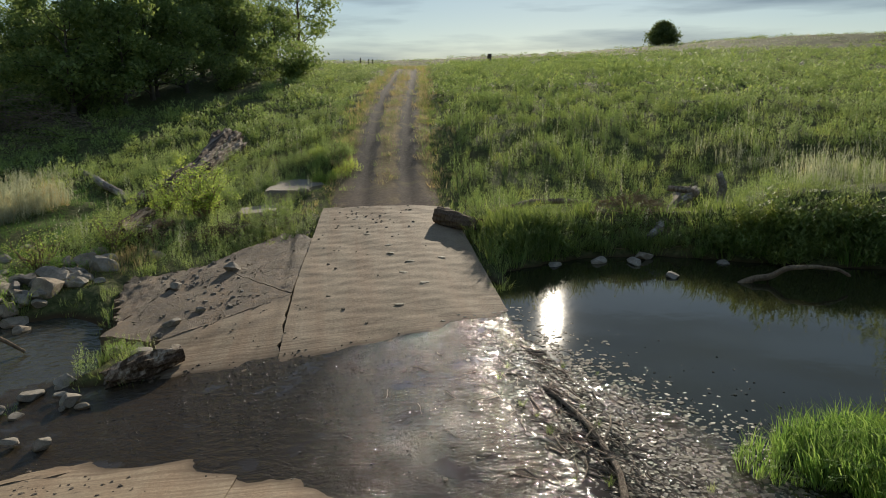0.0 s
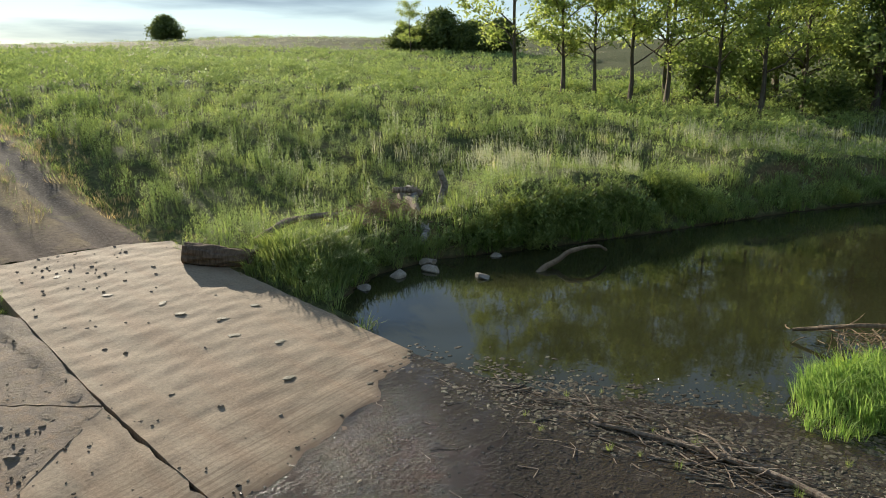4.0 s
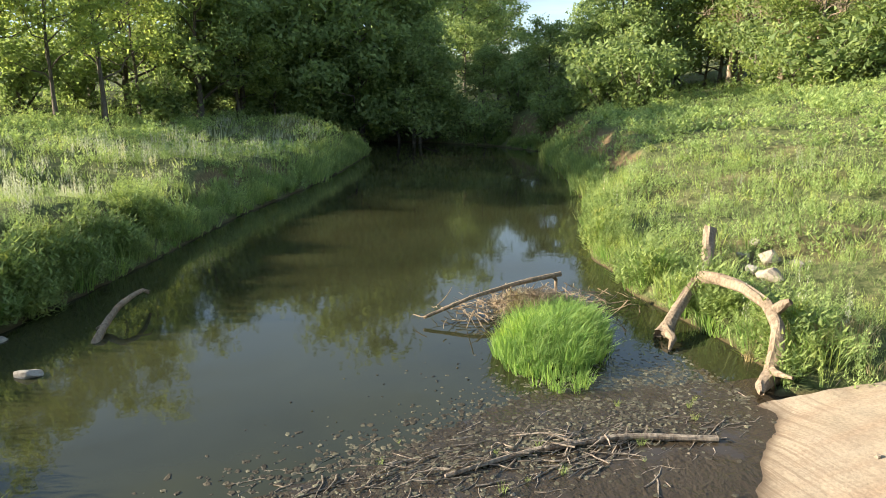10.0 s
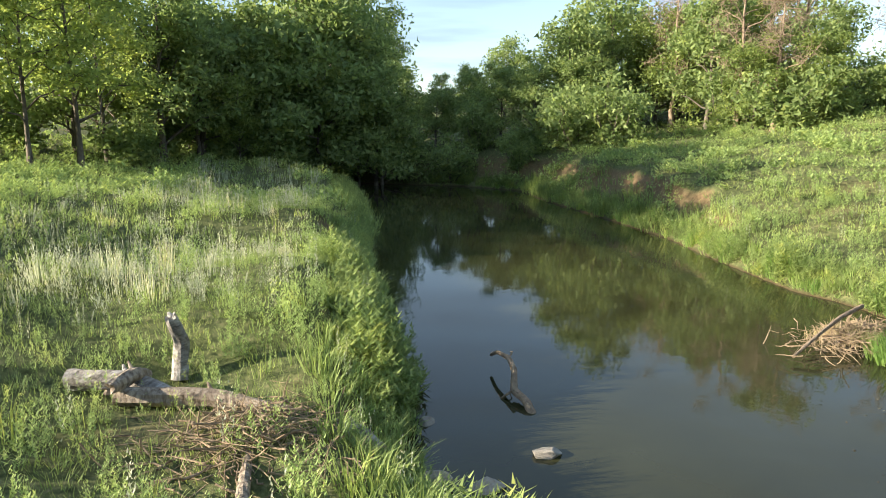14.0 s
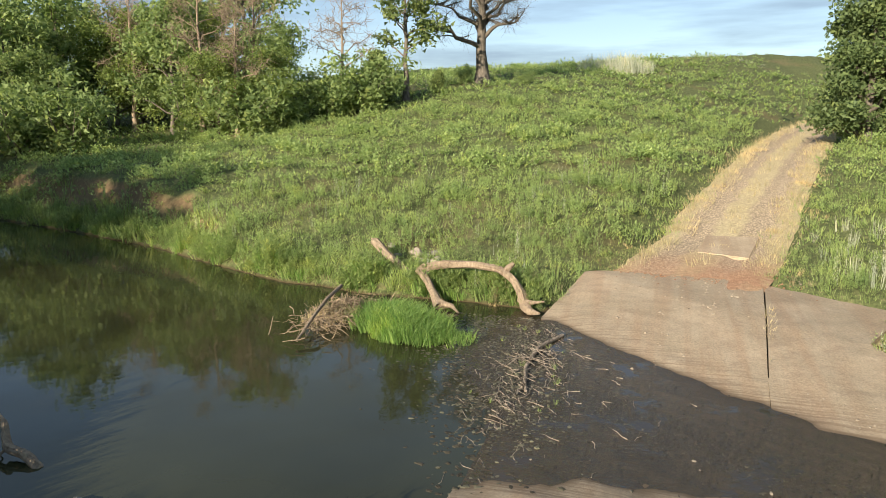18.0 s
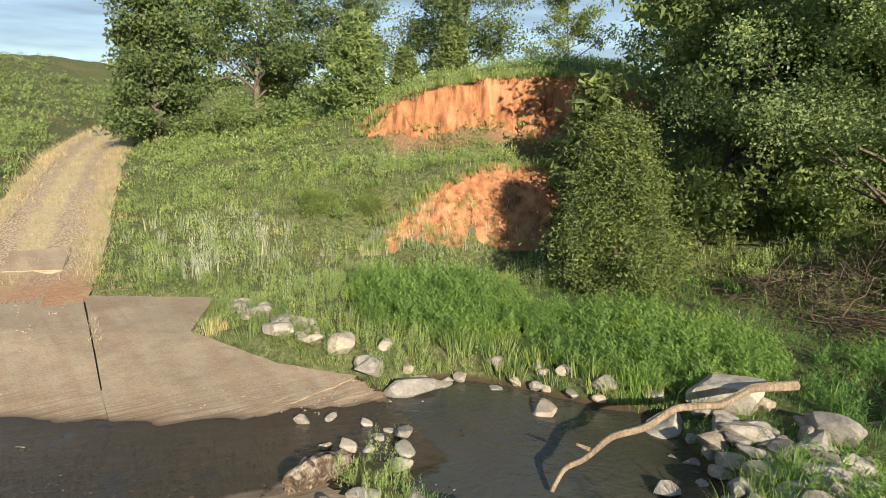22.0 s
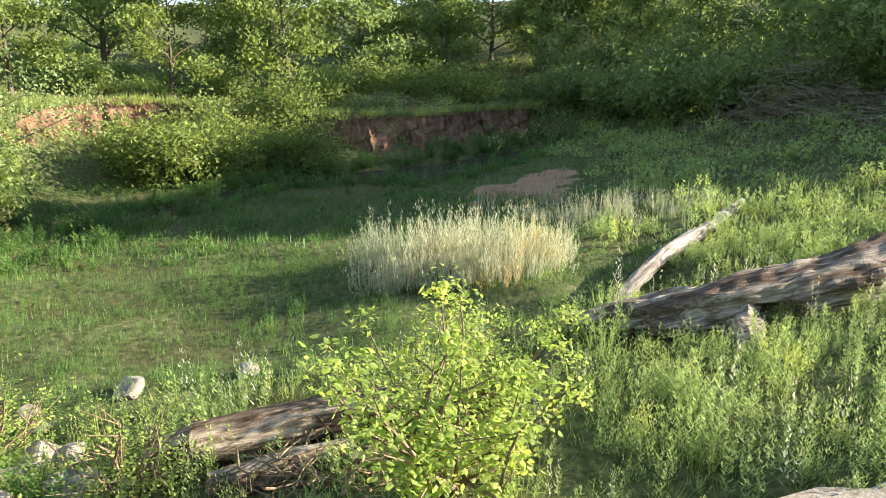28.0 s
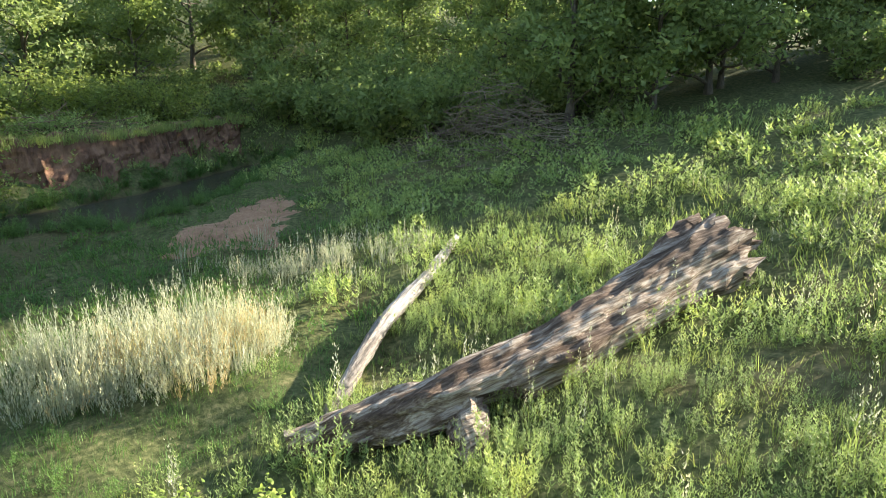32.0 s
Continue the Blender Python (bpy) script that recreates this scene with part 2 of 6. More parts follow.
def leaf_material(name, lo, hi, through=0.35, patch=0.35):
    """Foliage: reflects and lets light through; varies leaf by leaf and in broad patches."""
    m, n, l, b = mat(name, 0.6, 0.25)
    geo = n.new("ShaderNodeNewGeometry")
    c = ramp(m, geo.outputs["Random Per Island"], [(0.0, lo), (1.0, hi)])
    big = tex(m, 0.35, 4)
    c = blend(m, ramp(m, big, [(0.35, bw(0)), (0.7, bw(patch))]), c, tuple(0.55 * v for v in lo))
    tone = ramp(m, tex(m, 1.1, 4), [(0.35, (0.7, 0.74, 0.76)), (0.55, (1.0, 1, 1.0)), (0.7, (1.36, 1.18, 0.98))])
    c = blend(m, 1.0, c, tone, "MULTIPLY")
    l.new(c, b.inputs["Base Color"])
    tr = n.new("ShaderNodeBsdfTranslucent")
    l.new(blend(m, 1.0, c, (1.12, 1.12, 0.85), "MULTIPLY"), tr.inputs["Color"])
    mx = n.new("ShaderNodeMixShader")
    mx.inputs[0].default_value = through
    out = n["Material Output"]
    l.new(b.outputs["BSDF"], mx.inputs[1])
    l.new(tr.outputs["BSDF"], mx.inputs[2])
    l.new(mx.outputs["Shader"], out.inputs["Surface"])
    return m


def water_material(name, colour, waves, strength, rough=0.02, patches=False):
    """Murky water: coloured body under a clear glossy skin with small waves."""
    m, n, l, b = mat(name, rough, 0.5)
    b.inputs["IOR"].default_value = 1.33
    big = tex(m, 0.25, 4)
    c = ramp(m, big, [(0.3, tuple(v * 0.75 for v in colour)), (0.7, tuple(v * 1.25 for v in colour))])
    l.new(c, b.inputs["Base Color"])
    h = tex(m, waves[0], 3, 0.55, waves[1])
    if patches:
        # calm sheets between broken stretches
        h = blend(m, ramp(m, tex(m, 1.3, 5), [(0.36, bw(0.08)), (0.47, bw(1))]), (0.5, 0.5, 0.5), blend(m, 0.4, h, tex(m, 22, 3)))
    bump(m, b, h, strength, 0.08)
    return m


def old_wood_material(name, dark, mid, pale, grain, turn=None):
    """A dead trunk: pale weathered wood streaked along the grain, with dark rotten bark in strips."""
    m, n, l, b = mat(name, 0.95, 0.1)
    g, strip, fine = tex(m, 3.2, 9, 0.72, grain, turn=turn), tex(m, 1.0, 6, 0.6, (3.4, 0.3, 3.4), turn=turn), tex(m, 5.0, 8, 0.75, (4, 0.35, 4), turn=turn)
    wood_c = ramp(m, g, [(0.34, dark), (0.47, mid), (0.6, pale)])
    bark_c = ramp(m, fine, [(0.38, tuple(v * 0.45 for v in dark)), (0.5, dark), (0.66, mid)])
    c = blend(m, ramp(m, strip, [(0.47, bw(0)), (0.53, bw(0.92))]), wood_c, bark_c)
    l.new(c, b.inputs["Base Color"])
    bump(m, b, blend(m, 0.4, g, fine), 1.0, 0.05)
    return m


M_GROUND = ground_material()
M_CONC = concrete_material("worn tan concrete")
# silty grey, with the shade of its rough grain put into the low tint
M_CONC_GREY = concrete_material("grey rough concrete", (0.72, 0.74, 0.76), 0.08)
M_CONC_PALE = concrete_material("pale patch concrete", (1.25, 1.22, 1.2))
M_CONC_LUMP = concrete_material("grey broken concrete", (1.0, 1.1, 1.22), 0.02)
M_ROAD_N = road_material("dark gravel ruts", (0.085, 0.075, 0.065), (0.36, 0.27, 0.14), (0.24, 0.22, 0.09), (0.17, 0.13, 0.1), (25.0, 21.0))
M_ROAD_S = road_material("pale straw track", (0.44, 0.34, 0.23), (0.58, 0.47, 0.28), (0.42, 0.33, 0.18), (0.42, 0.24, 0.145), (-3.0, 0.2))
M_CLAY = clay_material("red clay", (0.16, 0.066, 0.034), (0.35, 0.15, 0.07), (0.47, 0.25, 0.13))
M_BANK = clay_material("brown creek bank", (0.085, 0.05, 0.036), (0.17, 0.098, 0.066), (0.3, 0.18, 0.115))
M_STONE = stone_material("pale limestone", (0.2, 0.185, 0.165), (0.46, 0.43, 0.38))
M_GRAVEL = stone_material("tan gravel", (0.14, 0.115, 0.09), (0.34, 0.29, 0.23))
M_BARK = bark_material("grey bark", (0.05, 0.042, 0.033), (0.19, 0.16, 0.125))
M_BARK_PALE = bark_material("bleached wood", (0.11, 0.08, 0.055), (0.36, 0.275, 0.19), (9, 9, 2))
M_LOG = bark_material("weathered log", (0.08, 0.055, 0.04), (0.42, 0.35, 0.27), (7, 7, 1.2))
M_ROOT = bark_material("dark roots and litter", (0.07, 0.05, 0.036), (0.22, 0.165, 0.12))
M_TWIG = bark_material("dry sticks", (0.14, 0.1, 0.065), (0.38, 0.29, 0.19))
M_LOG_LONG = old_wood_material("weathered trunk", (0.11, 0.075, 0.055), (0.27, 0.21, 0.16), (0.5, 0.44, 0.37), (8, 0.22, 8), (-10, 0, 15))
M_LOG_GREY = old_wood_material("bleached grey log", (0.2, 0.175, 0.15), (0.36, 0.33, 0.29), (0.47, 0.44, 0.4), (8, 0.3, 8), (0, 0, -29))
M_TIMBER = old_wood_material("rotten timber", (0.09, 0.06, 0.04), (0.28, 0.21, 0.15), (0.5, 0.43, 0.34), (7, 0.4, 7))
M_LEAF = leaf_material("broad leaves", (0.17, 0.24, 0.085), (0.35, 0.43, 0.16), 0.5)
M_LEAF_DARK = leaf_material("elm leaves", (0.1, 0.145, 0.055), (0.21, 0.27, 0.1), 0.4)
M_LOCUST = leaf_material("locust leaves", (0.25, 0.32, 0.09), (0.46, 0.53, 0.17), 0.6, 0.2)
M_LEAF_LIGHT = leaf_material("light leaves", (0.17, 0.23, 0.065), (0.32, 0.39, 0.11), 0.5)
M_LEAF_GREY = leaf_material("silvery leaves", (0.2, 0.28, 0.11), (0.41, 0.49, 0.21), 0.45)
M_CEDAR = leaf_material("cedar foliage", (0.1, 0.14, 0.045), (0.24, 0.29, 0.09), 0.35)
M_FORB = leaf_material("meadow forbs", (0.25, 0.35, 0.115), (0.54, 0.64, 0.24), 0.42)
M_GRASS = leaf_material("green grass", (0.2, 0.27, 0.085), (0.42, 0.5, 0.17), 0.42)
M_LUSH = leaf_material("lush stream grass", (0.17, 0.31, 0.075), (0.4, 0.53, 0.16), 0.55, 0.15)
# lush green taken darker: the valley's shade is put into the leaf colour
M_VALLEY_SHADE = leaf_material("shade-darkened valley plants", (0.08, 0.17, 0.045), (0.2, 0.33, 0.09), 0.4, 0.2)
M_SAGE = leaf_material("silvery sage", (0.4, 0.42, 0.3), (0.68, 0.68, 0.53), 0.4, 0.15)
M_STRAW = leaf_material("dry straw grass", (0.4, 0.31, 0.16), (0.66, 0.55, 0.33), 0.4, 0.15)
M_BRIGHT = leaf_material("bright sapling leaves", (0.32, 0.44, 0.09), (0.58, 0.66, 0.2), 0.6, 0.1)
M_SOIL = stone_material("red-brown soil", (0.24, 0.12, 0.07), (0.42, 0.25, 0.15))
M_SAND = stone_material("pinkish sand", (0.24, 0.15, 0.105), (0.42, 0.29, 0.21))
M_WATER = water_material("still creek water", (0.029, 0.03, 0.0135), (2.6, (1, 1, 1)), 0.022, 0.035)
M_RIFFLE = water_material("shallow running water", (0.042, 0.031, 0.019), (7.0, (0.7, 1, 1)), 0.72, 0.07, True)
# body colour lightened to stand for the sky mirrored in the ripples
M_POOL = water_material("dark pool water", (0.05, 0.048, 0.036), (6.0, (1, 1, 1)), 0.3)


# ---- mesh helpers ----
def mesh_data(name, verts, faces, material, smooth=False):
    """faces: one array of triangles or of quads."""
    verts, faces = np.asarray(verts, np.float32), np.asarray(faces, np.int32)
    me = bpy.data.meshes.new(name)
    k = faces.shape[1]
    me.vertices.add(len(verts))
    me.vertices.foreach_set("co", verts.ravel())
    me.loops.add(faces.size)
    me.loops.foreach_set("vertex_index", faces.ravel())
    me.polygons.add(len(faces))
    me.polygons.foreach_set("loop_start", np.arange(0, faces.size, k, dtype=np.int32))
    me.polygons.foreach_set("loop_total", np.full(len(faces), k, np.int32))
    me.polygons.foreach_set("use_smooth", np.full(len(faces), smooth, bool))
    me.materials.append(material)
    me.update(calc_edges=True)
    me.validate()
    return me


def part(name, me, parent=None, label=""):
    ob = new(name, me)
    if parent:
        ob.parent = parent
    if label:
        tagged(ob, label)
    return ob


def grid_faces(nu, nv, wrap=False):
    u, v = np.meshgrid(np.arange(nu - 1), np.arange(nv if wrap else nv - 1), indexing="ij")
    u, v = u.ravel(), v.ravel()
    w = (v + 1) % nv
    return np.stack([u * nv + v, u * nv + w, (u + 1) * nv + w, (u + 1) * nv + v], 1)


def tube(points, radii, sides=8, rough=0.0, seed=0, caps=True):
    """A bent, tapering tube through points; returns verts and quads."""
    rng = np.random.default_rng(seed)
    p = np.asarray(points, float)
    n = len(p)
    tang = np.gradient(p, axis=0)
    tang /= np.linalg.norm(tang, axis=1)[:, None] + 1e-9
    ref = np.array([0.31, 0.17, 0.93]) if abs(tang[0, 2]) < 0.9 else np.array([1.0, 0.2, 0])
    vs = []
    a = np.linspace(0, 2 * np.pi, sides, endpoint=False)
    for i in range(n):
        s = np.cross(tang[i], ref)
        s /= np.linalg.norm(s) + 1e-9
        q = np.cross(s, tang[i])
        r = radii[i] * (1 + rough * rng.uniform(-1, 1, sides))
        vs.append(p[i] + (np.cos(a) * r)[:, None] * s + (np.sin(a) * r)[:, None] * q)
    v = np.concatenate(vs)
    f = grid_faces(n, sides, True)
    if caps:
        for ring, c in ((0, p[0]), (n - 1, p[-1])):
            v = np.vstack([v, c])
            k = len(v) - 1
            b = ring * sides
            j = np.arange(sides)
            f = np.vstack([f, np.stack([b + j, b + (j + 1) % sides, np.full(sides, k), np.full(sides, k)], 1)])
    return v, f


def join(parts):
    """Joins (verts, faces) pairs."""
    vs, fs, o = [], [], 0
    for v, f in parts:
        vs.append(v)
        fs.append(np.asarray(f) + o)
        o += len(v)
    return np.concatenate(vs), np.concatenate(fs)


def tri_quads(f):
    """Quads (some with a doubled corner) as triangles."""
    a, b = f[:, [0, 1, 2]], f[:, [0, 2, 3]]
    return np.vstack([a, b[(b[:, 1] != b[:, 2])]])


def smooth_line(points, n):
    """A rounded line of n points through the given ones."""
    p = np.asarray(points, float)
    d = np.r_[0, np.cumsum(np.linalg.norm(np.diff(p, axis=0), axis=1))]
    t = np.linspace(0, d[-1], n)
    q = np.stack([np.interp(t, d, p[:, k]) for k in range(p.shape[1])], 1)
    for _ in range(max(1, n // (3 * len(p)))):
        q[1:-1] = (q[:-2] + 2 * q[1:-1] + q[2:]) / 4
    return q


# ---- the lie of the land ----
def run_level(x):
    """Water level: flat above the crossing, sloping down over it to the pool."""
    return -0.62 * np.clip((0.6 - x) / 7.2, 0, 1)


POND = np.array([(1.7, 11.8), (2.3, 14.5), (4.6, 15.5), (6.3, 15.4), (8.2, 14.4), (10.7, 13.3), (13, 12.4), (18.5, 10.4), (27.4, 6.2), (34, 3.8), (39, 2.0),
                 (45, 5), (52, 9), (54, 3), (48, -4), (43, -8), (37, -9.5), (30.7, -6.7), (23.5, -4.3), (17.6, -2.1), (12.9, 0.4), (9.7, 1.9), (8.1, 2.1),
                 (6.9, 2.6), (4.2, 2.6), (2.6, 2.7), (1.5, 3.8), (0.7, 4.7), (-0.6, 5.8), (-2.2, 6.9), (-3.6, 7.7), (-5.6, 8.2), (-6.9, 8.6), (-6.6, 10.6),
                 (-5, 10.5), (-4.1, 10.2), (-2.7, 10.45), (-0.3, 10.8)])
TARN = np.array([(-6.9, 8.9), (-7.8, 7.8), (-8.7, 7.9), (-9.6, 9), (-10.3, 11.2), (-10.9, 12.1), (-10.1, 12.8), (-9.3, 14), (-8.3, 14.5), (-7.3, 14.8),
                 (-6.5, 14.3), (-6.0, 12.9), (-5.6, 11.7), (-6.1, 10.5)])
BROOK = np.array([(-12.8, 14.6), (-14.4, 14.3), (-16.3, 14.4), (-18.4, 15.9), (-20.8, 17.8), (-24, 20.4), (-27, 24), (-26.6, 27.5), (-25.2, 29.6), (-26.6, 33.6), (-29.6, 37.4), (-31.6, 40.4),
                  (-33.6, 39.4), (-31.8, 35.6), (-29.9, 31.6), (-29.4, 28), (-28.5, 23.6), (-24.6, 19.4), (-21.2, 16.7), (-18.3, 14.9), (-16.1, 13.6), (-13.4, 13.9)])
LEVELS_N = [(10, 16.2, 1.25), (14, 15.2, 1.45), (20, 13.0, 1.55), (25, 10.4, 1.5), (6.4, 17.4, 1.05), (1, 32, 2.6), (3, 50, 4.6), (6, 80, 6.4), (8, 120, 7.2), (5, 18, 0.85), (8.5, 17.5, 0.75), (15, 16, 1.1), (18, 14, 0.95), (19, 20, 2.3), (31, 25, 3.2),
            (39, 20, 2.7), (39, 8, 1.7), (33, 9, 1.0), (12, 28, 3.0), (25, 45, 5.4), (45, 55, 6.4), (62, 132, 12.6), (100, 100, 13.4), (150, 60, 13), (30, 90, 8.4), (94, 150, 14.5)]
LEVELS_NW = [(-5, 24, 0.3), (-6, 31, 1.1), (-8, 39, 2.0), (-13, 46, 3.2), (-10, 28, 0.25), (-15, 26, -0.1), (-20, 43, 2.0), (-30, 55, 5.5), (-12, 20.5, -0.45), (-18, 21, -0.5),
             (-23, 30, -0.35), (-26, 34, -0.25), (-32, 41, 0.5), (-10.5, 17, -0.35), (-8, 20.5, -0.05), (-7, 18.3, -0.15), (-45, 46, 3.5), (-60, 75, 12), (-17, 32, 0.1), (-3.6, 20, 0.25)]
LEVELS_SW = [(-12, 9, -0.4), (-14, 4, -0.2), (-20, 8, 0.3), (-18, 11.5, 0.0), (-23, 11, 1.7), (-35, 14.5, 2.3), (-41, 21, 2.4), (-36, 27, 1.1), (-39, 37, 1.2), (-55, 15, 5), (-27, 17, -0.45), (-32, 18.6, -0.45), (-34.4, 19.4, -0.4), (-34.2, 23, -0.45), (-29.6, 28, -0.5), (-30, 31.5, -0.5), (-31.4, 36, -0.4), (-33.6, 28.4, 1.7), (-34, 32, 1.7), (-35.6, 36, 1.7), (-23.5, 14.6, -0.4), (-28.5, 16, -0.4), (-37.6, 15, 2.3), (-39.2, 20, 2.3), (-38.6, 25, 1.5), (-39.6, 34, 1.4), (-31, 12.6, 2.3), (-27, 11.6, 2.2),
             (-9.5, 2.5, 0.1), (-13, -1.2, 0.25), (-17, 1.4, 0.3), (-15, -5, 2.8), (-19.4, -1.6, 3.2), (-17.0, -2.4, 3.1), (-17.2, -8.2, 3.3), (-20.5, -9.3, 6.6), (-23.4, -6.8, 7.1), (-26.4, -4.2, 7.0), (-29, -2.5, 6.5), (-25, -9.8, 7.9), (-19.2, -7.0, 3.4), (-22.4, -4.2, 3.45), (-25.4, -1.5, 3.45), (-22, -15, 6.5), (-25, 2.5, 2.6), (-37, 4, 5), (-50, -20, 8), (-9, -7.5, 2.0)]
LEVELS_S = [(4.5, 0.3, 0.5), (12, -1.7, 0.85), (12.2, -4.2, 1.5), (16, -7.2, 2.5), (26, -13, 3.0), (42, -29, 5), (12, -32, 7.7), (3, -15, 3.5), (22, -21, 4.6), (0, -30, 5.9),
            (-2, -47, 9.3), (-8, -62, 11.9), (-17, -82, 14.2), (40, -70, 12), (2, -6, 1.7), (-16, -55, 7), (-34, -92, 14.0), (20, -90, 14.0), (-7, -22, 3.7), (52, -14, 3), (62, 10, 4), (80, -40, 7)]
ROAD_N = [(-0.05, 20.4, 0.6), (0.2, 24, 1.15), (0.6, 28, 2.0), (1.1, 33, 2.8), (2.2, 42, 4.0), (3.4, 52, 4.9), (5.8, 72, 6.2), (8.3, 95, 6.95), (11, 120, 7.3)]
ROAD_S = [(-1.0, 1.4, 0.36), (-1.5, 0.2, 0.5), (-1.75, -0.7, 0.66), (-2.7, -3.6, 0.9), (-3.7, -8, 1.6), (-5.1, -13, 2.4), (-6.9, -20, 3.3), (-10.6, -33, 4.5), (-15, -46, 5.4), (-22, -62, 6.4)]


def north_panels():
    out, ys = [], [8.4, 11.9, 14.2, 16.3, 18.4, 20.3]
    for a, b in zip(ys[:-1], ys[1:]):
        wa, wb = np.interp([a, b], [8, 13.5, 20.6], [-2.5, -2.42, -1.9])
        ea, eb = np.interp([a, b], [8, 11.4, 18.8, 21], [1.6, 1.68, 1.8, 1.84])
        out.append([(wa, a), (ea, a), (eb, b - 0.7 * (b > 20)), (wb, b + 0.1 * (b > 20))])
    return out


# slabs of the crossing (corners), and its side aprons (corners, label, material, lift, roughness, raggedness)
SLABS = north_panels() + [[(-2.72, 6.0), (1.85, 3.53), (1.6, 8.4), (-2.5, 8.4)], [(-3.4, 0.2), (1.15, 0.45), (1.85, 3.53), (-2.72, 6.0)]]
APRONS = [
    ([(-6.25, 1.5), (-3.42, 0.4), (-2.99, 4.0), (-4.9, 4.0)], "tan concrete apron beside a long open crack", 0, 0.0, 0.012, 0.0),
    ([(-4.9, 4.0), (-2.99, 4.0), (-2.745, 6.0), (-6.0, 6.15)], "tan concrete apron beside a long open crack", 0, 0.0, 0.012, 0.0),
    ([(-7.2, 7.3), (-6.0, 6.15), (-2.72, 6.0), (-2.5, 8.6)], "scoured concrete apron at the running water", 0, 0.0, 0.012, 0.0),
    ([(-7.3, 8.6), (-7.1, 7.2), (-2.7, 8.2), (-3.5, 9.0)], "crumbling lip of the apron over the pool", 0, -0.02, 0.04, 0.1),
    ([(-4.6, 9.9), (-2.52, 9.9), (-2.44, 13.6), (-4.7, 12.2)], "tan concrete apron sloping into the water", 0, -0.006, 0.02, 0.05),
    ([(-5.9, 12.6), (-4.7, 12.0), (-2.44, 13.55), (-4.6, 16.4)], "rough grey concrete apron strewn with silt", 1, 0.0, 0.03, 0.0),
    ([(-4.6, 16.4), (-2.435, 13.6), (-2.15, 17.4), (-2.95, 18.4)], "rough grey concrete apron strewn with silt", 1, 0.0, 0.03, 0.0),
    ([(-6.3, 16.0), (-6.2, 14.7), (-5.75, 13.1), (-4.65, 16.3)], "broken rough concrete edge over the pool", 1, -0.01, 0.04, 0.1)]
LUMPS = [([(-4.0, 22.6), (-2.6, 22.8), (-1.95, 24.3), (-2.25, 25.4), (-2.9, 25.95), (-3.65, 25.15)], 0.85), ([(-4.5, 20.6), (-3.2, 21.3), (-3.4, 22.4), (-4.6, 22.0)], 0.45)]
PAVED = [np.array(c) for c in SLABS] + [np.array(a[0]) for a in APRONS]


def inside(poly, x, y):
    odd = np.zeros(x.shape, bool)
    for (x0, y0), (x1, y1) in zip(poly, np.roll(poly, -1, axis=0)):
        with np.errstate(divide="ignore", invalid="ignore"):
            odd ^= ((y0 > y) != (y1 > y)) & (x < (x1 - x0) * (y - y0) / (y1 - y0) + x0)
    return odd


def to_line(line, x, y, closed=True):
    """Distance to a line, and how far along it (in points)."""
    best, along = np.full(x.shape, 1e9), np.zeros(x.shape)
    n = len(line)
    for i in range(n if closed else n - 1):
        a, b = np.asarray(line[i][:2], float), np.asarray(line[(i + 1) % n][:2], float)
        ab = b - a
        s = np.clip(((x - a[0]) * ab[0] + (y - a[1]) * ab[1]) / (ab @ ab), 0, 1)
        d = np.hypot(x - a[0] - s * ab[0], y - a[1] - s * ab[1])
        near = d < best
        best, along = np.where(near, d, best), np.where(near, i + s, along)
    return best, along


_lev = np.array(LEVELS_N + LEVELS_NW + LEVELS_SW + LEVELS_S + ROAD_N + ROAD_S + [(-300, 300, 25), (300, 300, 22), (300, -300, 18), (-300, -300, 20), (300, 0, 18), (-300, 0, 22), (0, -300, 14), (0, 400, 9)])
_k = np.sqrt(((_lev[:, None, :2] - _lev[None, :, :2]) ** 2).sum(-1) + 1.5)
_w = np.linalg.solve(np.block([[_k - 0.05 * np.eye(len(_lev)), np.ones((len(_lev), 1))], [np.ones((1, len(_lev))), np.zeros((1, 1))]]), np.r_[_lev[:, 2], 0])


def wobble(x, y, s, seed=0):
    """Cheap smooth unevenness about 1 high at wavelength s."""
    r = np.random.default_rng(seed)
    out = 0
    for i in range(7):
        a, p = r.uniform(0, 6.28, 2)
        k = 6.28 / (s * r.uniform(0.5, 1.8))
        out = out + np.sin(k * (x * math.cos(a) + y * math.sin(a)) + p + 0.6 * np.sin(k * 0.7 * (y * math.cos(a) - x * math.sin(a))))
    return out / 4


def slab_level(x, y):
    """Top of the concrete: a dip that rises both ways from the run of water and leans west."""
    yn = np.interp(x, [-5, -2.7, -0.3, 1.7], [10.4, 10.4, 10.8, 11.6])
    ys = np.interp(x, [-6.7, -5.6, -3.6, -2.2, -0.6, 0.7, 1.5], [8.5, 8.2, 7.7, 6.9, 5.8, 4.7, 3.8])
    rise = np.where(x > -2.6, 0.084, 0.075)
    under = -0.08 * np.clip(np.minimum(yn - y, y - ys), 0, 1)
    south = np.clip(ys - y, 0, None)
    return run_level(x) + np.where(y > yn, rise * (y - yn), np.where(y < ys, 0.15 * np.minimum(south, 4) + 0.07 * np.clip(south - 4, 0, 9), under))


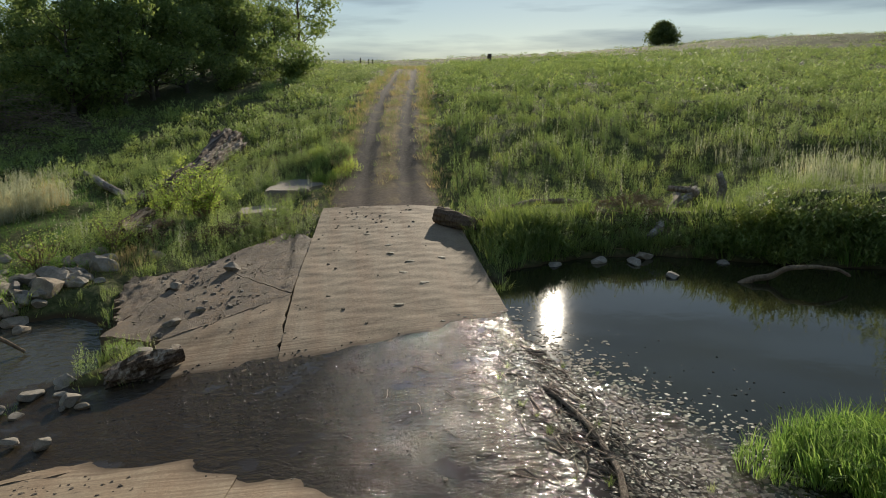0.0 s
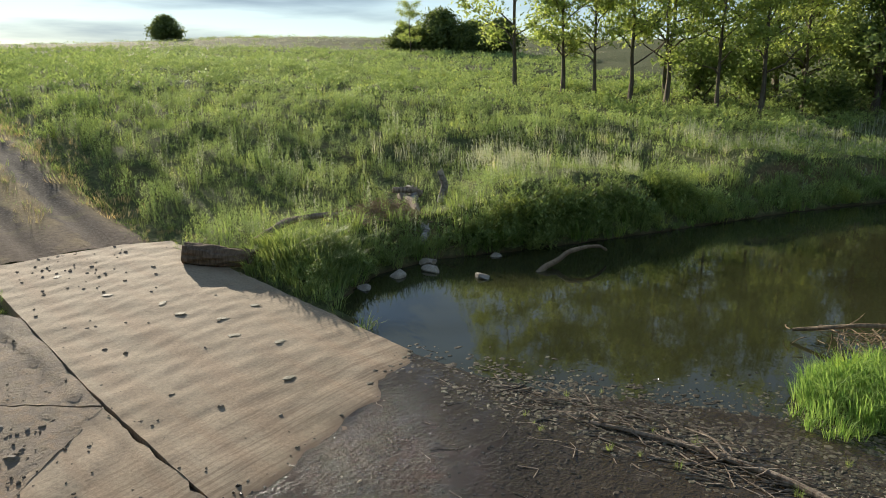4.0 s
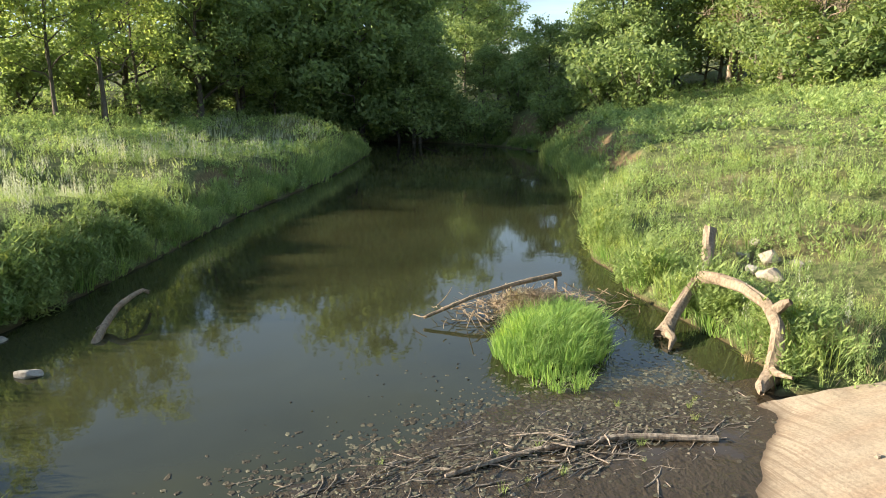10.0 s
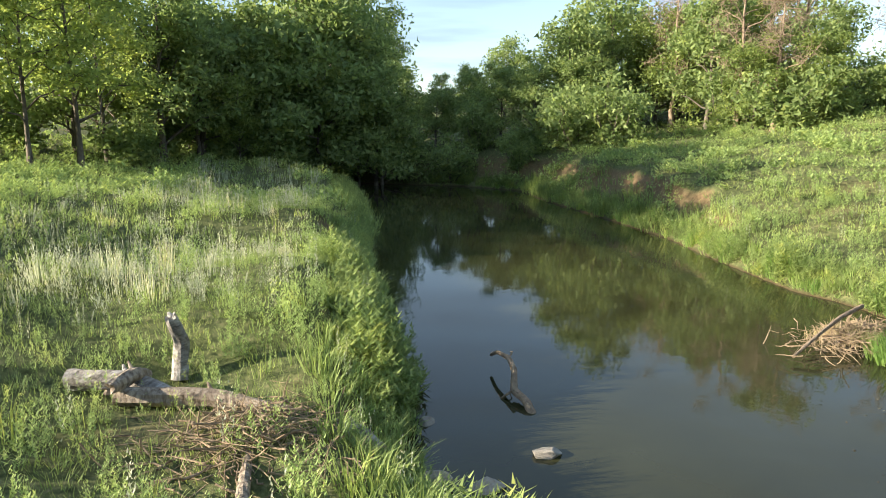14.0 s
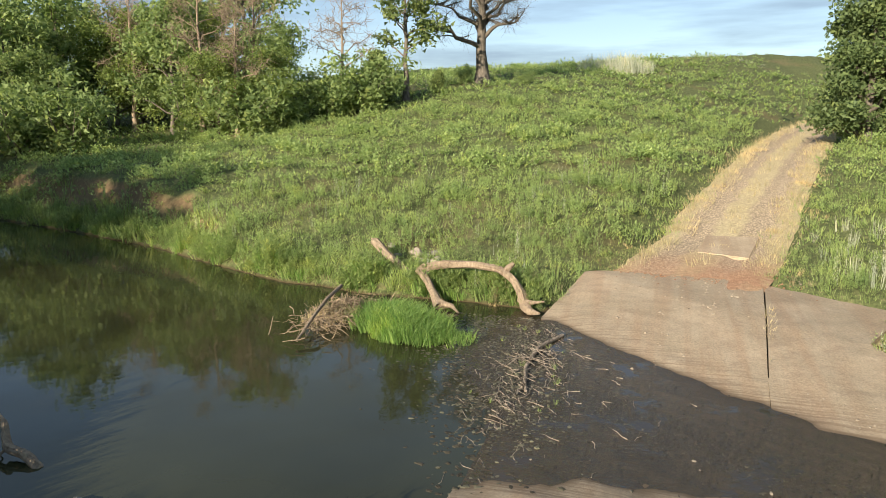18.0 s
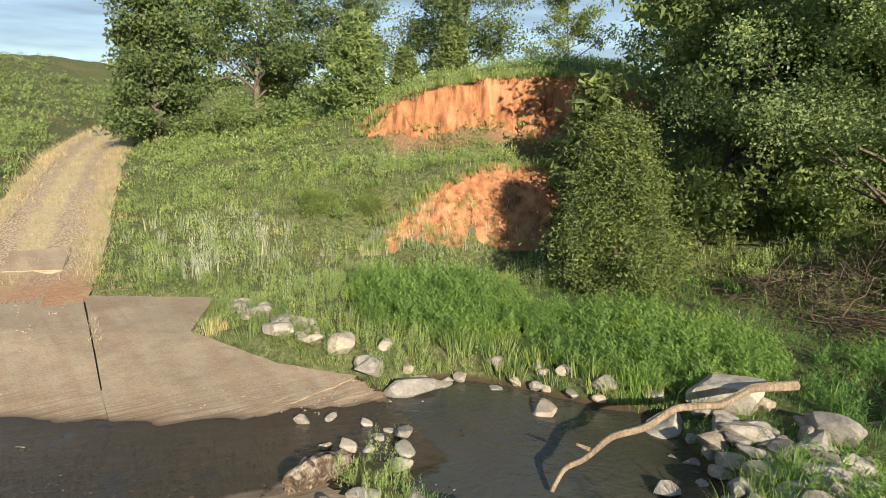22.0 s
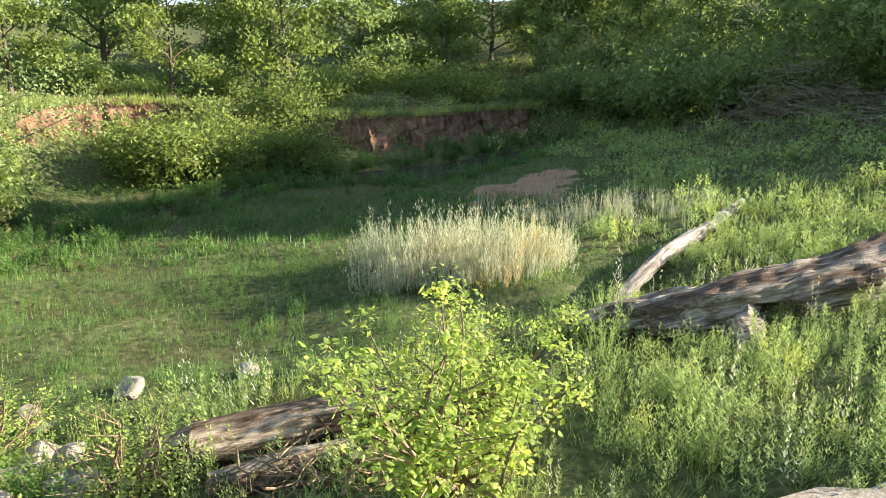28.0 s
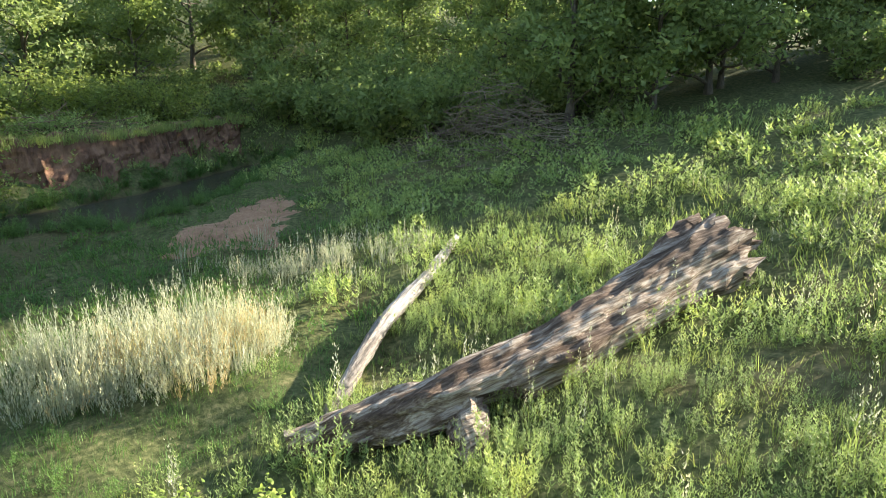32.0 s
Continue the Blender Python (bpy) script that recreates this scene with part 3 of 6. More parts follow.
def height(x, y, bare=False):
    """Ground level. bare: with no dip under the slabs."""
    x, y = np.asarray(x, float), np.asarray(y, float)
    d = np.sqrt((x[..., None] - _lev[:, 0]) ** 2 + (y[..., None] - _lev[:, 1]) ** 2 + 1.5)
    z = d @ _w[:-1] + _w[-1]
    away = np.clip((np.hypot(x + 1.5, y - 12) - 9) / 6, 0, 1)
    z = z + (0.05 + 0.07 * away) * wobble(x, y, 2.5, 1) + 0.1 * wobble(x, y, 9, 2) + np.clip(np.hypot(x, y - 12) / 60 - 0.4, 0, 3) * 0.3 * wobble(x, y, 35, 3)
    z = np.maximum(z, run_level(x) + 0.06)
    for poly, level, rise, deep in ((POND, run_level(x), 0.7, 0.7), (TARN, -0.66, 0.55, 0.5), (BROOK, -0.6, 0.8, 0.3)):
        dist, _ = to_line(poly, x, y)
        wet = inside(poly, x, y)
        z = np.where(wet, level - np.minimum(deep, 0.05 + 0.3 * dist), np.minimum(z, level + 0.03 + rise * dist + 0.1 * dist ** 2))
    for line, half in ((ROAD_N, 1.7), (ROAD_S, 1.9)):
        dist, along = to_line(line, x, y, False)
        rz = np.interp(along, np.arange(len(line)), [p[2] for p in line])
        t = np.clip((dist - half) / 1.8, 0, 1)
        t = t * t * (3 - 2 * t)
        z = z * t + (rz - 0.1) * (1 - t)
    if not bare:
        top = slab_level(x, y)
        for poly in PAVED:
            d, _ = to_line(poly, x, y)
            z = np.where(inside(poly, x, y) | (d < 0.16), np.minimum(z, top - 0.25), np.where(d < 1.5, np.minimum(z, top - 0.05 + 0.4 * (d - 0.16)), z))
        for corners, top in LUMPS:
            d, _ = to_line(corners, x, y)
            z = np.where(inside(np.array(corners), x, y) | (d < 0.2), np.minimum(z, top - 0.14), np.where(d < 1.4, np.minimum(z, top - 0.1 + 0.6 * (d - 0.2)), z))
    return z


def level_at(x, y):
    return float(height(np.array([x]), np.array([y]))[0])


def axis_steps(lo, hi, step, far, grow):
    c = list(np.arange(lo, hi + step, step))
    up, dn = [c[-1]], [c[0]]
    s = step
    while up[-1] < far:
        s *= grow
        up.append(up[-1] + s)
    s = step
    while dn[-1] > -far:
        s *= grow
        dn.append(dn[-1] - s)
    return np.array(dn[:0:-1] + c + up[1:])


def build_ground():
    xs, ys = axis_steps(-24, 22, 0.28, 1500, 1.08), axis_steps(-8, 34, 0.28, 1500, 1.08)
    gx, gy = np.meshgrid(xs, ys, indexing="ij")
    z = np.concatenate([height(a, b) for a, b in zip(np.array_split(gx, 20), np.array_split(gy, 20))])
    v = np.stack([gx, gy, z], -1).reshape(-1, 3)
    me = mesh_data("ground", v, grid_faces(len(xs), len(ys))[:, ::-1], M_GROUND, True)
    tagged(part("ground", me), "grassy creek banks and rolling meadow, soil darkened like shade between plants", "ground", kind="structure")


build_ground()


def build_water(name, poly, level, material, label, step=0.5, grow=0.6):
    lo, hi = poly.min(0) - grow, poly.max(0) + grow
    xs, ys = np.arange(lo[0], hi[0] + step, step), np.arange(lo[1], hi[1] + step, step)
    gx, gy = np.meshgrid(xs, ys, indexing="ij")
    f = grid_faces(len(xs), len(ys))[:, ::-1]
    cx, cy = gx.ravel()[f].mean(1), gy.ravel()[f].mean(1)
    d, _ = to_line(poly, cx, cy)
    f = f[inside(poly, cx, cy) | (d < grow)]
    v = np.stack([gx.ravel(), gy.ravel(), level(gx.ravel(), gy.ravel())], 1)
    tagged(part(name, mesh_data(name, v, f, material, True)), label, "water", kind="structure")


east = POND[(POND[:, 0] > 1.5)]
build_water("water_pond", np.vstack([(2.1, 3.4), (2.6, 6.6), (2.0, 8.0), (1.5, 8.9), (1.3, 9.7), (1.3, 11.9), east[1:]]), lambda x, y: 0 * x, M_WATER, "still green-brown creek water above the crossing", 0.5, 0.3)
run_zone = np.array([(2.35, 2.9), (2.9, 6.6), (2.3, 8.0), (1.75, 8.9), (1.55, 9.7), (1.45, 11.9), (-2.5, 11.6), (-5.4, 11.0), (-6.6, 10.8), (-7.1, 8.6), (-5.6, 7.6), (-2.4, 6.0), (0.6, 3.9)])
build_water("water_riffle", run_zone, lambda x, y: run_level(x) + 0.004 + 0.003 * wobble(x, y, 0.5, 21), M_RIFFLE, "thin dark water running over the concrete crossing", 0.12, 0.15)
build_water("water_pool", TARN, lambda x, y: 0 * x - 0.66, M_POOL, "dark rippled pool below the crossing", 0.4)
build_water("water_brook", BROOK, lambda x, y: 0 * x - 0.6, M_POOL, "narrow shaded brook winding off", 0.4)


# ---- concrete crossing ----
def panel(name, corners, material, parent, label="", lift=0.0, n=16, rough=0.01, ragged=0.03, seed=0, thick=0.3):
    """A slab with thickness whose top follows the dip; corners: four (x, y) in turn, anticlockwise."""
    rng = np.random.default_rng(seed)
    c = np.array(corners, float)
    u, v = np.meshgrid(np.linspace(0, 1, n), np.linspace(0, 1, n), indexing="ij")
    p = (c[0] * ((1 - u) * (1 - v))[..., None] + c[1] * (u * (1 - v))[..., None] + c[2] * (u * v)[..., None] + c[3] * ((1 - u) * v)[..., None])
    e = np.minimum(np.minimum(u, 1 - u), np.minimum(v, 1 - v)) == 0
    p = p + e[..., None] * rng.uniform(-ragged, ragged, p.shape)
    z = slab_level(p[..., 0], p[..., 1]) + lift + rough * wobble(p[..., 0], p[..., 1], 0.9, seed) + rough * 0.5 * wobble(p[..., 0], p[..., 1], 0.3, seed + 50)
    top = np.dstack([p, z]).reshape(-1, 3)
    idx = np.arange(n * n).reshape(n, n)
    ring = np.concatenate([idx[0, :-1], idx[:-1, -1], idx[-1, :0:-1], idx[:0:-1, 0]])
    low = np.vstack([top[ring], top[ring] - (0, 0, thick)])
    j = n * n + np.arange(len(ring))
    k = j + len(ring)
    side = np.stack([j, np.roll(j, -1), np.roll(k, -1), k], 1)
    f = np.vstack([grid_faces(n, n), side[:, ::-1]])
    return part(name, mesh_data(name, np.vstack([top, low]), f, material, True), parent, label)


crossing = tagged(new("crossing"), "worn tan concrete low-water crossing dipping through the creek", "crossing", kind="structure")
for c in SLABS:
    panel("slab_panel", c, M_CONC, crossing, seed=3, ragged=0.0, n=34, rough=0.013)
for i, (c, label, grey, lift, rough, ragged) in enumerate(APRONS):
    panel("side_apron", c, M_CONC_GREY if grey else M_CONC, crossing, label, lift, 24, rough, ragged, 13, 0.45)


def build_road(name, line, half, material, label):
    q = smooth_line(line, 160)
    t = np.gradient(q[:, :2], axis=0)
    t /= np.linalg.norm(t, axis=1)[:, None]
    nrm = np.stack([t[:, 1], -t[:, 0]], 1)
    u = np.linspace(-1, 1, 29)
    rut = -0.1 * (np.exp(-((u - 0.42) / 0.14) ** 2) + np.exp(-((u + 0.42) / 0.14) ** 2)) + 0.04 - 0.14 * np.abs(u) ** 6
    ragged = 1 + 0.04 * wobble(q[:, 0], q[:, 1], 4, 7)
    p = q[:, None, :2] + nrm[:, None] * (u[None, :, None] * half * ragged[:, None, None])
    z = q[:, 2][:, None] + rut[None] + 0.025 * wobble(p[..., 0], p[..., 1], 0.9, 5)
    v = np.dstack([p, z]).reshape(-1, 3)
    me = mesh_data(name, v, grid_faces(160, 29)[:, ::-1], material, True)
    uv = me.uv_layers.new(name="UVMap")
    idx = np.empty(len(me.loops), np.int32)
    me.loops.foreach_get("vertex_index", idx)
    co = np.stack([np.tile((u + 1) / 2, 160), np.repeat(np.linspace(0, 1, 160), 29)], 1)[idx]
    uv.data.foreach_set("uv", co.astype(np.float32).ravel())
    tagged(part(name, me), label, "road", kind="structure")


build_road("road_north", ROAD_N, 1.75, M_ROAD_N, "two dark gravel ruts climbing to the skyline")
build_road("road_south", ROAD_S, 2.0, M_ROAD_S, "pale rutted dirt track climbing the hill")


# ---- red clay cuts ----
def clay_face(name, foot, top, label, seed=0, cols=70, rows=14, bulge=0.35, material=M_CLAY):
    """An eroded clay face between a foot line and a top line (x, y, z)."""
    a, b = smooth_line(foot, cols), smooth_line(top, cols)
    t = np.linspace(0, 1, rows)
    p = a[:, None] * (1 - t)[None, :, None] + b[:, None] * t[None, :, None]
    d = (a - b)[:, :2]
    d = d / (np.linalg.norm(d, axis=1)[:, None] + 1e-6)
    u = np.linspace(0, np.linalg.norm(np.diff(a, axis=0), axis=1).sum(), cols)[:, None]
    off = bulge * (0.5 * wobble(u, 0 * u + seed, 1.6, seed) + 0.35 * wobble(u, t[None] * 0.8, 0.5, seed + 1) + 0.2 * wobble(u, t[None] * 5, 0.9, seed + 2)) * np.sin(np.pi * np.clip(t, 0.05, 0.9))[None]
    p[..., :2] += d[:, None] * off[..., None]
    p[:, rows // 2:, 2] += (0.14 * wobble(u, 0 * u, 1.1, seed + 4) + 0.06 * wobble(u, 0 * u, 0.4, seed + 5)) * np.linspace(0, 1, rows - rows // 2)[None]
    b = p[:, -1]
    v = np.vstack([p.reshape(-1, 3), (b - np.c_[d * 1.2, 0 * d[:, :1]] + (0, 0, 0.02))])
    f = grid_faces(cols, rows)
    i = np.arange(cols - 1)
    lip = np.stack([i * rows + rows - 1, cols * rows + i, cols * rows + i + 1, (i + 1) * rows + rows - 1], 1)
    tagged(part(name, mesh_data(name, v, np.vstack([f, lip]), material)), label, "bank", kind="structure")


BROWS = [
    ("clay_bank_upper", [(-17.7, -9.1, 3.6), (-19.7, -7.4, 3.6), (-21.7, -5.7, 3.6), (-23.6, -3.9, 3.6), (-25.5, -2.3, 3.6), (-27.5, -0.5, 3.5)],
     [(-17.6, -9.8, 4.4), (-18.9, -8.9, 5.9), (-20.2, -7.8, 6.55), (-22.1, -6.1, 6.95), (-24.2, -4.4, 7.1), (-26.3, -2.7, 6.95), (-28.2, -1.0, 6.3)], "upright orange-red clay cut under a grassy brow", 3, 110, 0.5),
    ("clay_bank_lower", [(-12.6, -1.6, 0.3), (-13.4, -1.0, 0.3), (-15.0, 0.2, 0.35), (-17.0, 1.5, 0.35), (-18.9, 2.7, 0.35)],
     [(-12.7, -1.8, 0.45), (-14.0, -1.9, 1.35), (-15.6, -1.9, 2.45), (-17.3, -1.5, 3.1), (-19.5, -0.7, 3.25), (-21.2, 0.6, 3.1)], "slumped orange clay slope with sparse weeds", 5, 80, 0.28),
    ("clay_bank_west", [(-29, 14.4, -0.3), (-32, 15.6, -0.3), (-35, 17.0, -0.3), (-36.0, 20, -0.4), (-34.2, 23.6, -0.5), (-31.4, 26.4, -0.6), (-30.3, 29, -0.65), (-30.9, 32.4, -0.65), (-32.6, 36, -0.6), (-34.2, 40, -0.2)],
     [(-29.5, 13.6, 1.8), (-32.5, 14.8, 2.5), (-35.8, 16.2, 2.5), (-37.1, 20, 2.4), (-35.2, 24, 1.8), (-32.4, 27.0, 1.75), (-31.6, 29.2, 1.75), (-32.2, 32.6, 1.7), (-33.9, 36.2, 1.7), (-35.6, 40.5, 1.6)], "undercut brown-red creek bank with roots", 7, 170, 0.6)]
for name, foot, top, label, seed, cols, bulge in BROWS:
    clay_face(name, foot, top, label, seed, cols, 18, bulge, M_BANK if seed == 7 else M_CLAY)


def build_sandbar():
    """A low bar of sand between the brook and the sage."""
    u, a = np.meshgrid(np.linspace(0, 1, 16), np.linspace(0, 2 * np.pi, 48, endpoint=False), indexing="ij")
    edge = 1 + 0.16 * np.sin(3 * a + 1) + 0.1 * np.sin(5 * a)
    x, y = 4.4 * u * edge * np.cos(a), 2.0 * u * edge * np.sin(a)
    c, s = math.cos(radians(128)), math.sin(radians(128))
    px, py = -20.6 + x * c - y * s, 31.2 + x * s + y * c
    z = height(px, py) * u ** 2 + (1 - u ** 2) * (height(px, py) + 0.04) + 0.03 * wobble(px, py, 1.2, 8) - 0.06 * u ** 6
    v = np.stack([px, py, z], -1).reshape(-1, 3)
    tagged(part("sandbar", mesh_data("sandbar", v, grid_faces(16, 48, True), M_SAND, True)), "low bar of pinkish sand beside the brook", "sand", kind="structure")


build_sandbar()


# ---- trees and shrubs ----
def quads(points, size, rng, up=0.0, long=1.6, single=False):
    """One small leaf spray per point with random turn: a folded pair of triangles, or a single one."""
    n = len(points)
    a = rng.normal(size=(n, 3))
    a[:, 2] = a[:, 2] * (1 - up) + up * 1.2
    a /= np.linalg.norm(a, axis=1)[:, None]
    b = np.cross(a, rng.normal(size=(n, 3)))
    b /= np.linalg.norm(b, axis=1)[:, None] + 1e-9
    s = (size * rng.uniform(0.6, 1.35, n))[:, None]
    if single:
        v = np.stack([points - a * s * long / 2 - b * s * 0.42, points - a * s * long / 2 + b * s * 0.42, points + a * s * long / 2], 1).reshape(-1, 3)
        return v, np.arange(3 * n).reshape(-1, 3)
    k = np.cross(a, b) * s * 0.18
    v = np.stack([points - a * s * long / 2, points + b * s * 0.5 + k, points + a * s * long / 2, points - b * s * 0.5 + k], 1).reshape(-1, 3)
    i = np.arange(n)[:, None] * 4
    return v, np.vstack([i + [0, 1, 2], i + [0, 2, 3]]).reshape(-1, 3)


def ovate(points, size, rng):
    """Broad pointed leaves of four triangles, folded along the rib and hanging a little."""
    n = len(points)
    az = rng.uniform(0, 6.28, n)
    dip = rng.normal(-0.15, 0.45, n)
    a = np.c_[np.cos(az) * np.cos(dip), np.sin(az) * np.cos(dip), np.sin(dip)]
    b = np.cross(a, rng.normal((0, 0, 1.2), 0.5, (n, 3)))
    b /= np.linalg.norm(b, axis=1)[:, None] + 1e-9
    c = np.cross(a, b)
    s = (size * rng.uniform(0.6, 1.3, n))[:, None]
    v = np.stack([points, points + a * s * 0.45 + b * s * 0.42 + c * s * 0.1, points + a * s * 1.3, points + a * s * 0.45 - b * s * 0.42 + c * s * 0.1,
                  points + a * s * 0.9 + b * s * 0.3 + c * s * 0.05, points + a * s * 0.9 - b * s * 0.3 + c * s * 0.05], 1).reshape(-1, 3)
    i = np.arange(n)[:, None] * 6
    return v, np.concatenate([i + [0, 2, 1], i + [1, 2, 4], i + [0, 3, 2], i + [3, 5, 2]])


def branch_tree(rng, h, spread, stem, limbs, lean=0.0, fork=0.35, droop=0.0, sides=4, twigs=3):
    """Trunk and limbs as tubes; returns their mesh parts and the tips."""
    pieces, tips = [], []
    n = 8
    t = np.linspace(0, 1, n)
    wob = np.cumsum(rng.normal(0, 0.05 * h / n, (n, 2)), axis=0)
    trunk = np.c_[wob[:, 0] + lean * h * t, wob[:, 1], t * h * 0.85]
    pieces.append(tube(trunk, stem * (1 - 0.82 * t) * (1 + 0.5 * np.exp(-t * 14)), sides + 1, 0.1, int(rng.integers(1e6))))
    for i in range(limbs):
        s = fork + (0.97 - fork) * (i + rng.uniform(0, 0.8)) / limbs
        p0 = np.array([np.interp(s, t, trunk[:, k]) for k in range(3)])
        az = i * 2.4 + rng.uniform(-0.5, 0.5)
        ln = spread * (1.15 - 0.65 * s) * rng.uniform(0.75, 1.2)
        rise = ln * rng.uniform(0.25, 0.8) * (0.6 + s) - droop * ln
        m = 6
        q = np.linspace(0, 1, m)
        limb = p0 + np.c_[np.cos(az) * ln * q, np.sin(az) * ln * q, rise * q ** 0.8] + np.r_[np.zeros((1, 3)), rng.normal(0, 0.05 * ln, (m - 1, 3))]
        r0 = stem * (1 - 0.8 * s) * 0.55
        pieces.append(tube(limb, r0 * (1 - 0.85 * q), sides, 0.08, int(rng.integers(1e6)), False))
        tips += [limb[-1], limb[-2], limb[-3]]
        for j in range(twigs):
            w = rng.uniform(0.4, 0.95)
            b0 = np.array([np.interp(w, q, limb[:, k]) for k in range(3)])
            d = rng.normal(size=3)
            d[2] = abs(d[2]) * 0.7 - droop
            d /= np.linalg.norm(d)
            tl = ln * rng.uniform(0.25, 0.5)
            tw = b0 + d * np.linspace(0, tl, 3)[:, None] + np.r_[np.zeros((1, 3)), rng.normal(0, 0.05 * tl, (2, 3))]
            pieces.append(tube(tw, r0 * 0.35 * np.array([1, 0.6, 0.15]), 4, 0, 0, False))
            tips += [tw[-1], tw[-2]]
    tips.append(trunk[-1])
    return pieces, np.array(tips)


def tree_thing(name, label, category, pieces, leaf_v, leaf_f, bark, leaf):
    root = tagged(new(name), label, category)
    v, f = join(pieces)
    part("trunk", mesh_data("trunk", v, tri_quads(f), bark, True), root)
    if leaf_v is not None:
        part("crown", mesh_data("crown", leaf_v, leaf_f, leaf), root)
    return root


def broad_tree(seed, h, spread, leaves, leaf_size, name, label, leaf, stem=0.2, limbs=13, clump=0.9, fork=0.3, bark=M_BARK, lean=0.0, airy=False, single=True):
    rng = np.random.default_rng(seed)
    pieces, tips = branch_tree(rng, h, spread, stem, limbs, lean, fork, twigs=2)
    w = rng.uniform(0.5, 1.4, len(tips))
    pick = rng.choice(len(tips), leaves, p=w / w.sum())
    off = rng.normal(size=(leaves, 3))
    off /= np.linalg.norm(off, axis=1)[:, None]
    off *= (clump * w[pick] * rng.uniform(0, 1, leaves) ** (0.5 if not airy else 0.8))[:, None]
    off[:, 2] *= 0.7
    v, f = quads(tips[pick] + off, leaf_size, rng, 0.15, 1.4, single)
    return tree_thing(name, label, "tree", pieces, v, f, bark, leaf)


def cedar_tree(seed, h, wide, leaves, name="cedar_tree", label="dense dark green cedar with a ragged outline", leaf=None, fine=0.06):
    rng = np.random.default_rng(seed)
    t = np.linspace(0, 1, 6)
    pieces = [tube(np.c_[0.03 * rng.normal(size=6), 0.03 * rng.normal(size=6), t * h * 0.95], 0.04 * h * (1 - 0.9 * t) * 0.8, 8, 0.1, seed)]
    boughs, pts = 46, []
    for i in range(boughs):
        s = (i + 0.5) / boughs
        z = h * (0.06 + 0.9 * s)
        r = wide * (1 - s) ** 0.7 * min(1, 0.55 + 3 * s) * rng.uniform(0.7, 1.15)
        az = i * 2.4 + rng.uniform(-0.4, 0.4)
        end = np.array([math.cos(az) * r, math.sin(az) * r, z + 0.18 * r])
        base = np.array([0, 0, z])
        pieces.append(tube(np.array([base, (base + end) / 2 + (0, 0, -0.05 * r), end]), [0.02 * h * 0.3, 0.015, 0.006], 4, 0, 0, False))
        k = leaves // boughs
        q = rng.uniform(0.15, 1.05, k) ** 0.7
        c = base + (end - base) * q[:, None]
        pts.append(c + rng.normal(size=(k, 3)) * (0.07 * wide + 0.09 * wide * q[:, None]) * (1, 1, 0.6))
    v, f = quads(np.concatenate(pts), fine * h ** 0.6, rng, 0.35, 2.4, True)
    return tree_thing(name, label, "tree", pieces, v, f, M_BARK, leaf or M_CEDAR)


def shrub(seed, h, wide, leaves, leaf_size, name, label, leaf, stems=9, bark=None, up=0.1, single=True, loose=0.17):
    rng = np.random.default_rng(seed)
    pieces, tips = [], []
    for i in range(stems):
        az, out = i * 2.4 + rng.uniform(-0.4, 0.4), wide * rng.uniform(0.25, 1)
        q = np.linspace(0, 1, 6)
        top = h * rng.uniform(0.6, 1.0) * (1.1 - 0.35 * out / wide)
        p = np.c_[np.cos(az) * out * q ** 1.2, np.sin(az) * out * q ** 1.2, top * q] + np.r_[np.zeros((1, 3)), rng.normal(0, 0.05 * h, (5, 3))]
        pieces.append(tube(p, (0.012 + 0.012 * h) * (1 - 0.85 * q), 5, 0, 0, False))
        tips += [p[-1], p[-2], p[-3], p[-4]]
        for j in range(3):
            e = p[rng.integers(2, 6)] + rng.normal(size=3) * 0.22 * wide
            tips.append(e)
            pieces.append(tube(np.array([p[2 + j], (p[2 + j] + e) / 2, e]), [0.01, 0.008, 0.003], 4, 0, 0, False))
    tips = np.array(tips)
    pick = rng.integers(0, len(tips), leaves)
    pts = tips[pick] + rng.normal(size=(leaves, 3)) * (loose * wide) * (1, 1, 0.8)
    pts[:, 2] = np.abs(pts[:, 2])
    v, f = quads(pts, leaf_size, rng, up, 1.6, single) if single else ovate(pts, leaf_size, rng)
    root = tagged(new(name), label, "shrub")
    w, g = join(pieces)
    part("stem", mesh_data("stem", w, tri_quads(g), bark or M_BARK, True), root)
    part("foliage", mesh_data("foliage", v, f, leaf), root)
    return root


def bare_tree(seed, h, spread, stem, name, label, bark, limbs=16, lean=0.0, fork=0.3, twigs=6, fine=3):
    rng = np.random.default_rng(seed)
    pieces, tips = branch_tree(rng, h, spread, stem, limbs, lean, fork, 0.0, 7, twigs)
    for p in tips:
        for _ in range(fine):
            d = rng.normal(size=3)
            d /= np.linalg.norm(d)
            e = p + d * rng.uniform(0.3, 0.9) * (1 + 0.08 * fine)
            pieces.append(tube(np.array([p, (p + e) / 2 + rng.normal(0, 0.05, 3), e]), [0.014, 0.009, 0.003], 4, 0, 0, False))
    return tree_thing(name, label, "tree", pieces, None, None, bark, None)


def put(ob, x, y, turn=0.0, size=1.0, sink=0.1, tall=1.0, first=False):
    """Sets a thing (or a copy of it) on the ground."""
    m = pose(x, y, level_at(x, y) - sink, 0, 0, turn) @ Matrix.Diagonal((size, size, size * tall, 1))
    if first:
        ob.matrix_basis = m
        return ob
    return copy_thing(ob, m)


class Stock:
    """Models of a kind; the first use of each sets the model itself, later ones copies."""

    def __init__(self, *models):
        self.models, self.used = models, set()

    def put(self, k, *a, **kw):
        k %= len(self.models)
        first = k not in self.used
        self.used.add(k)
        return put(self.models[k], *a, first=first, **kw)


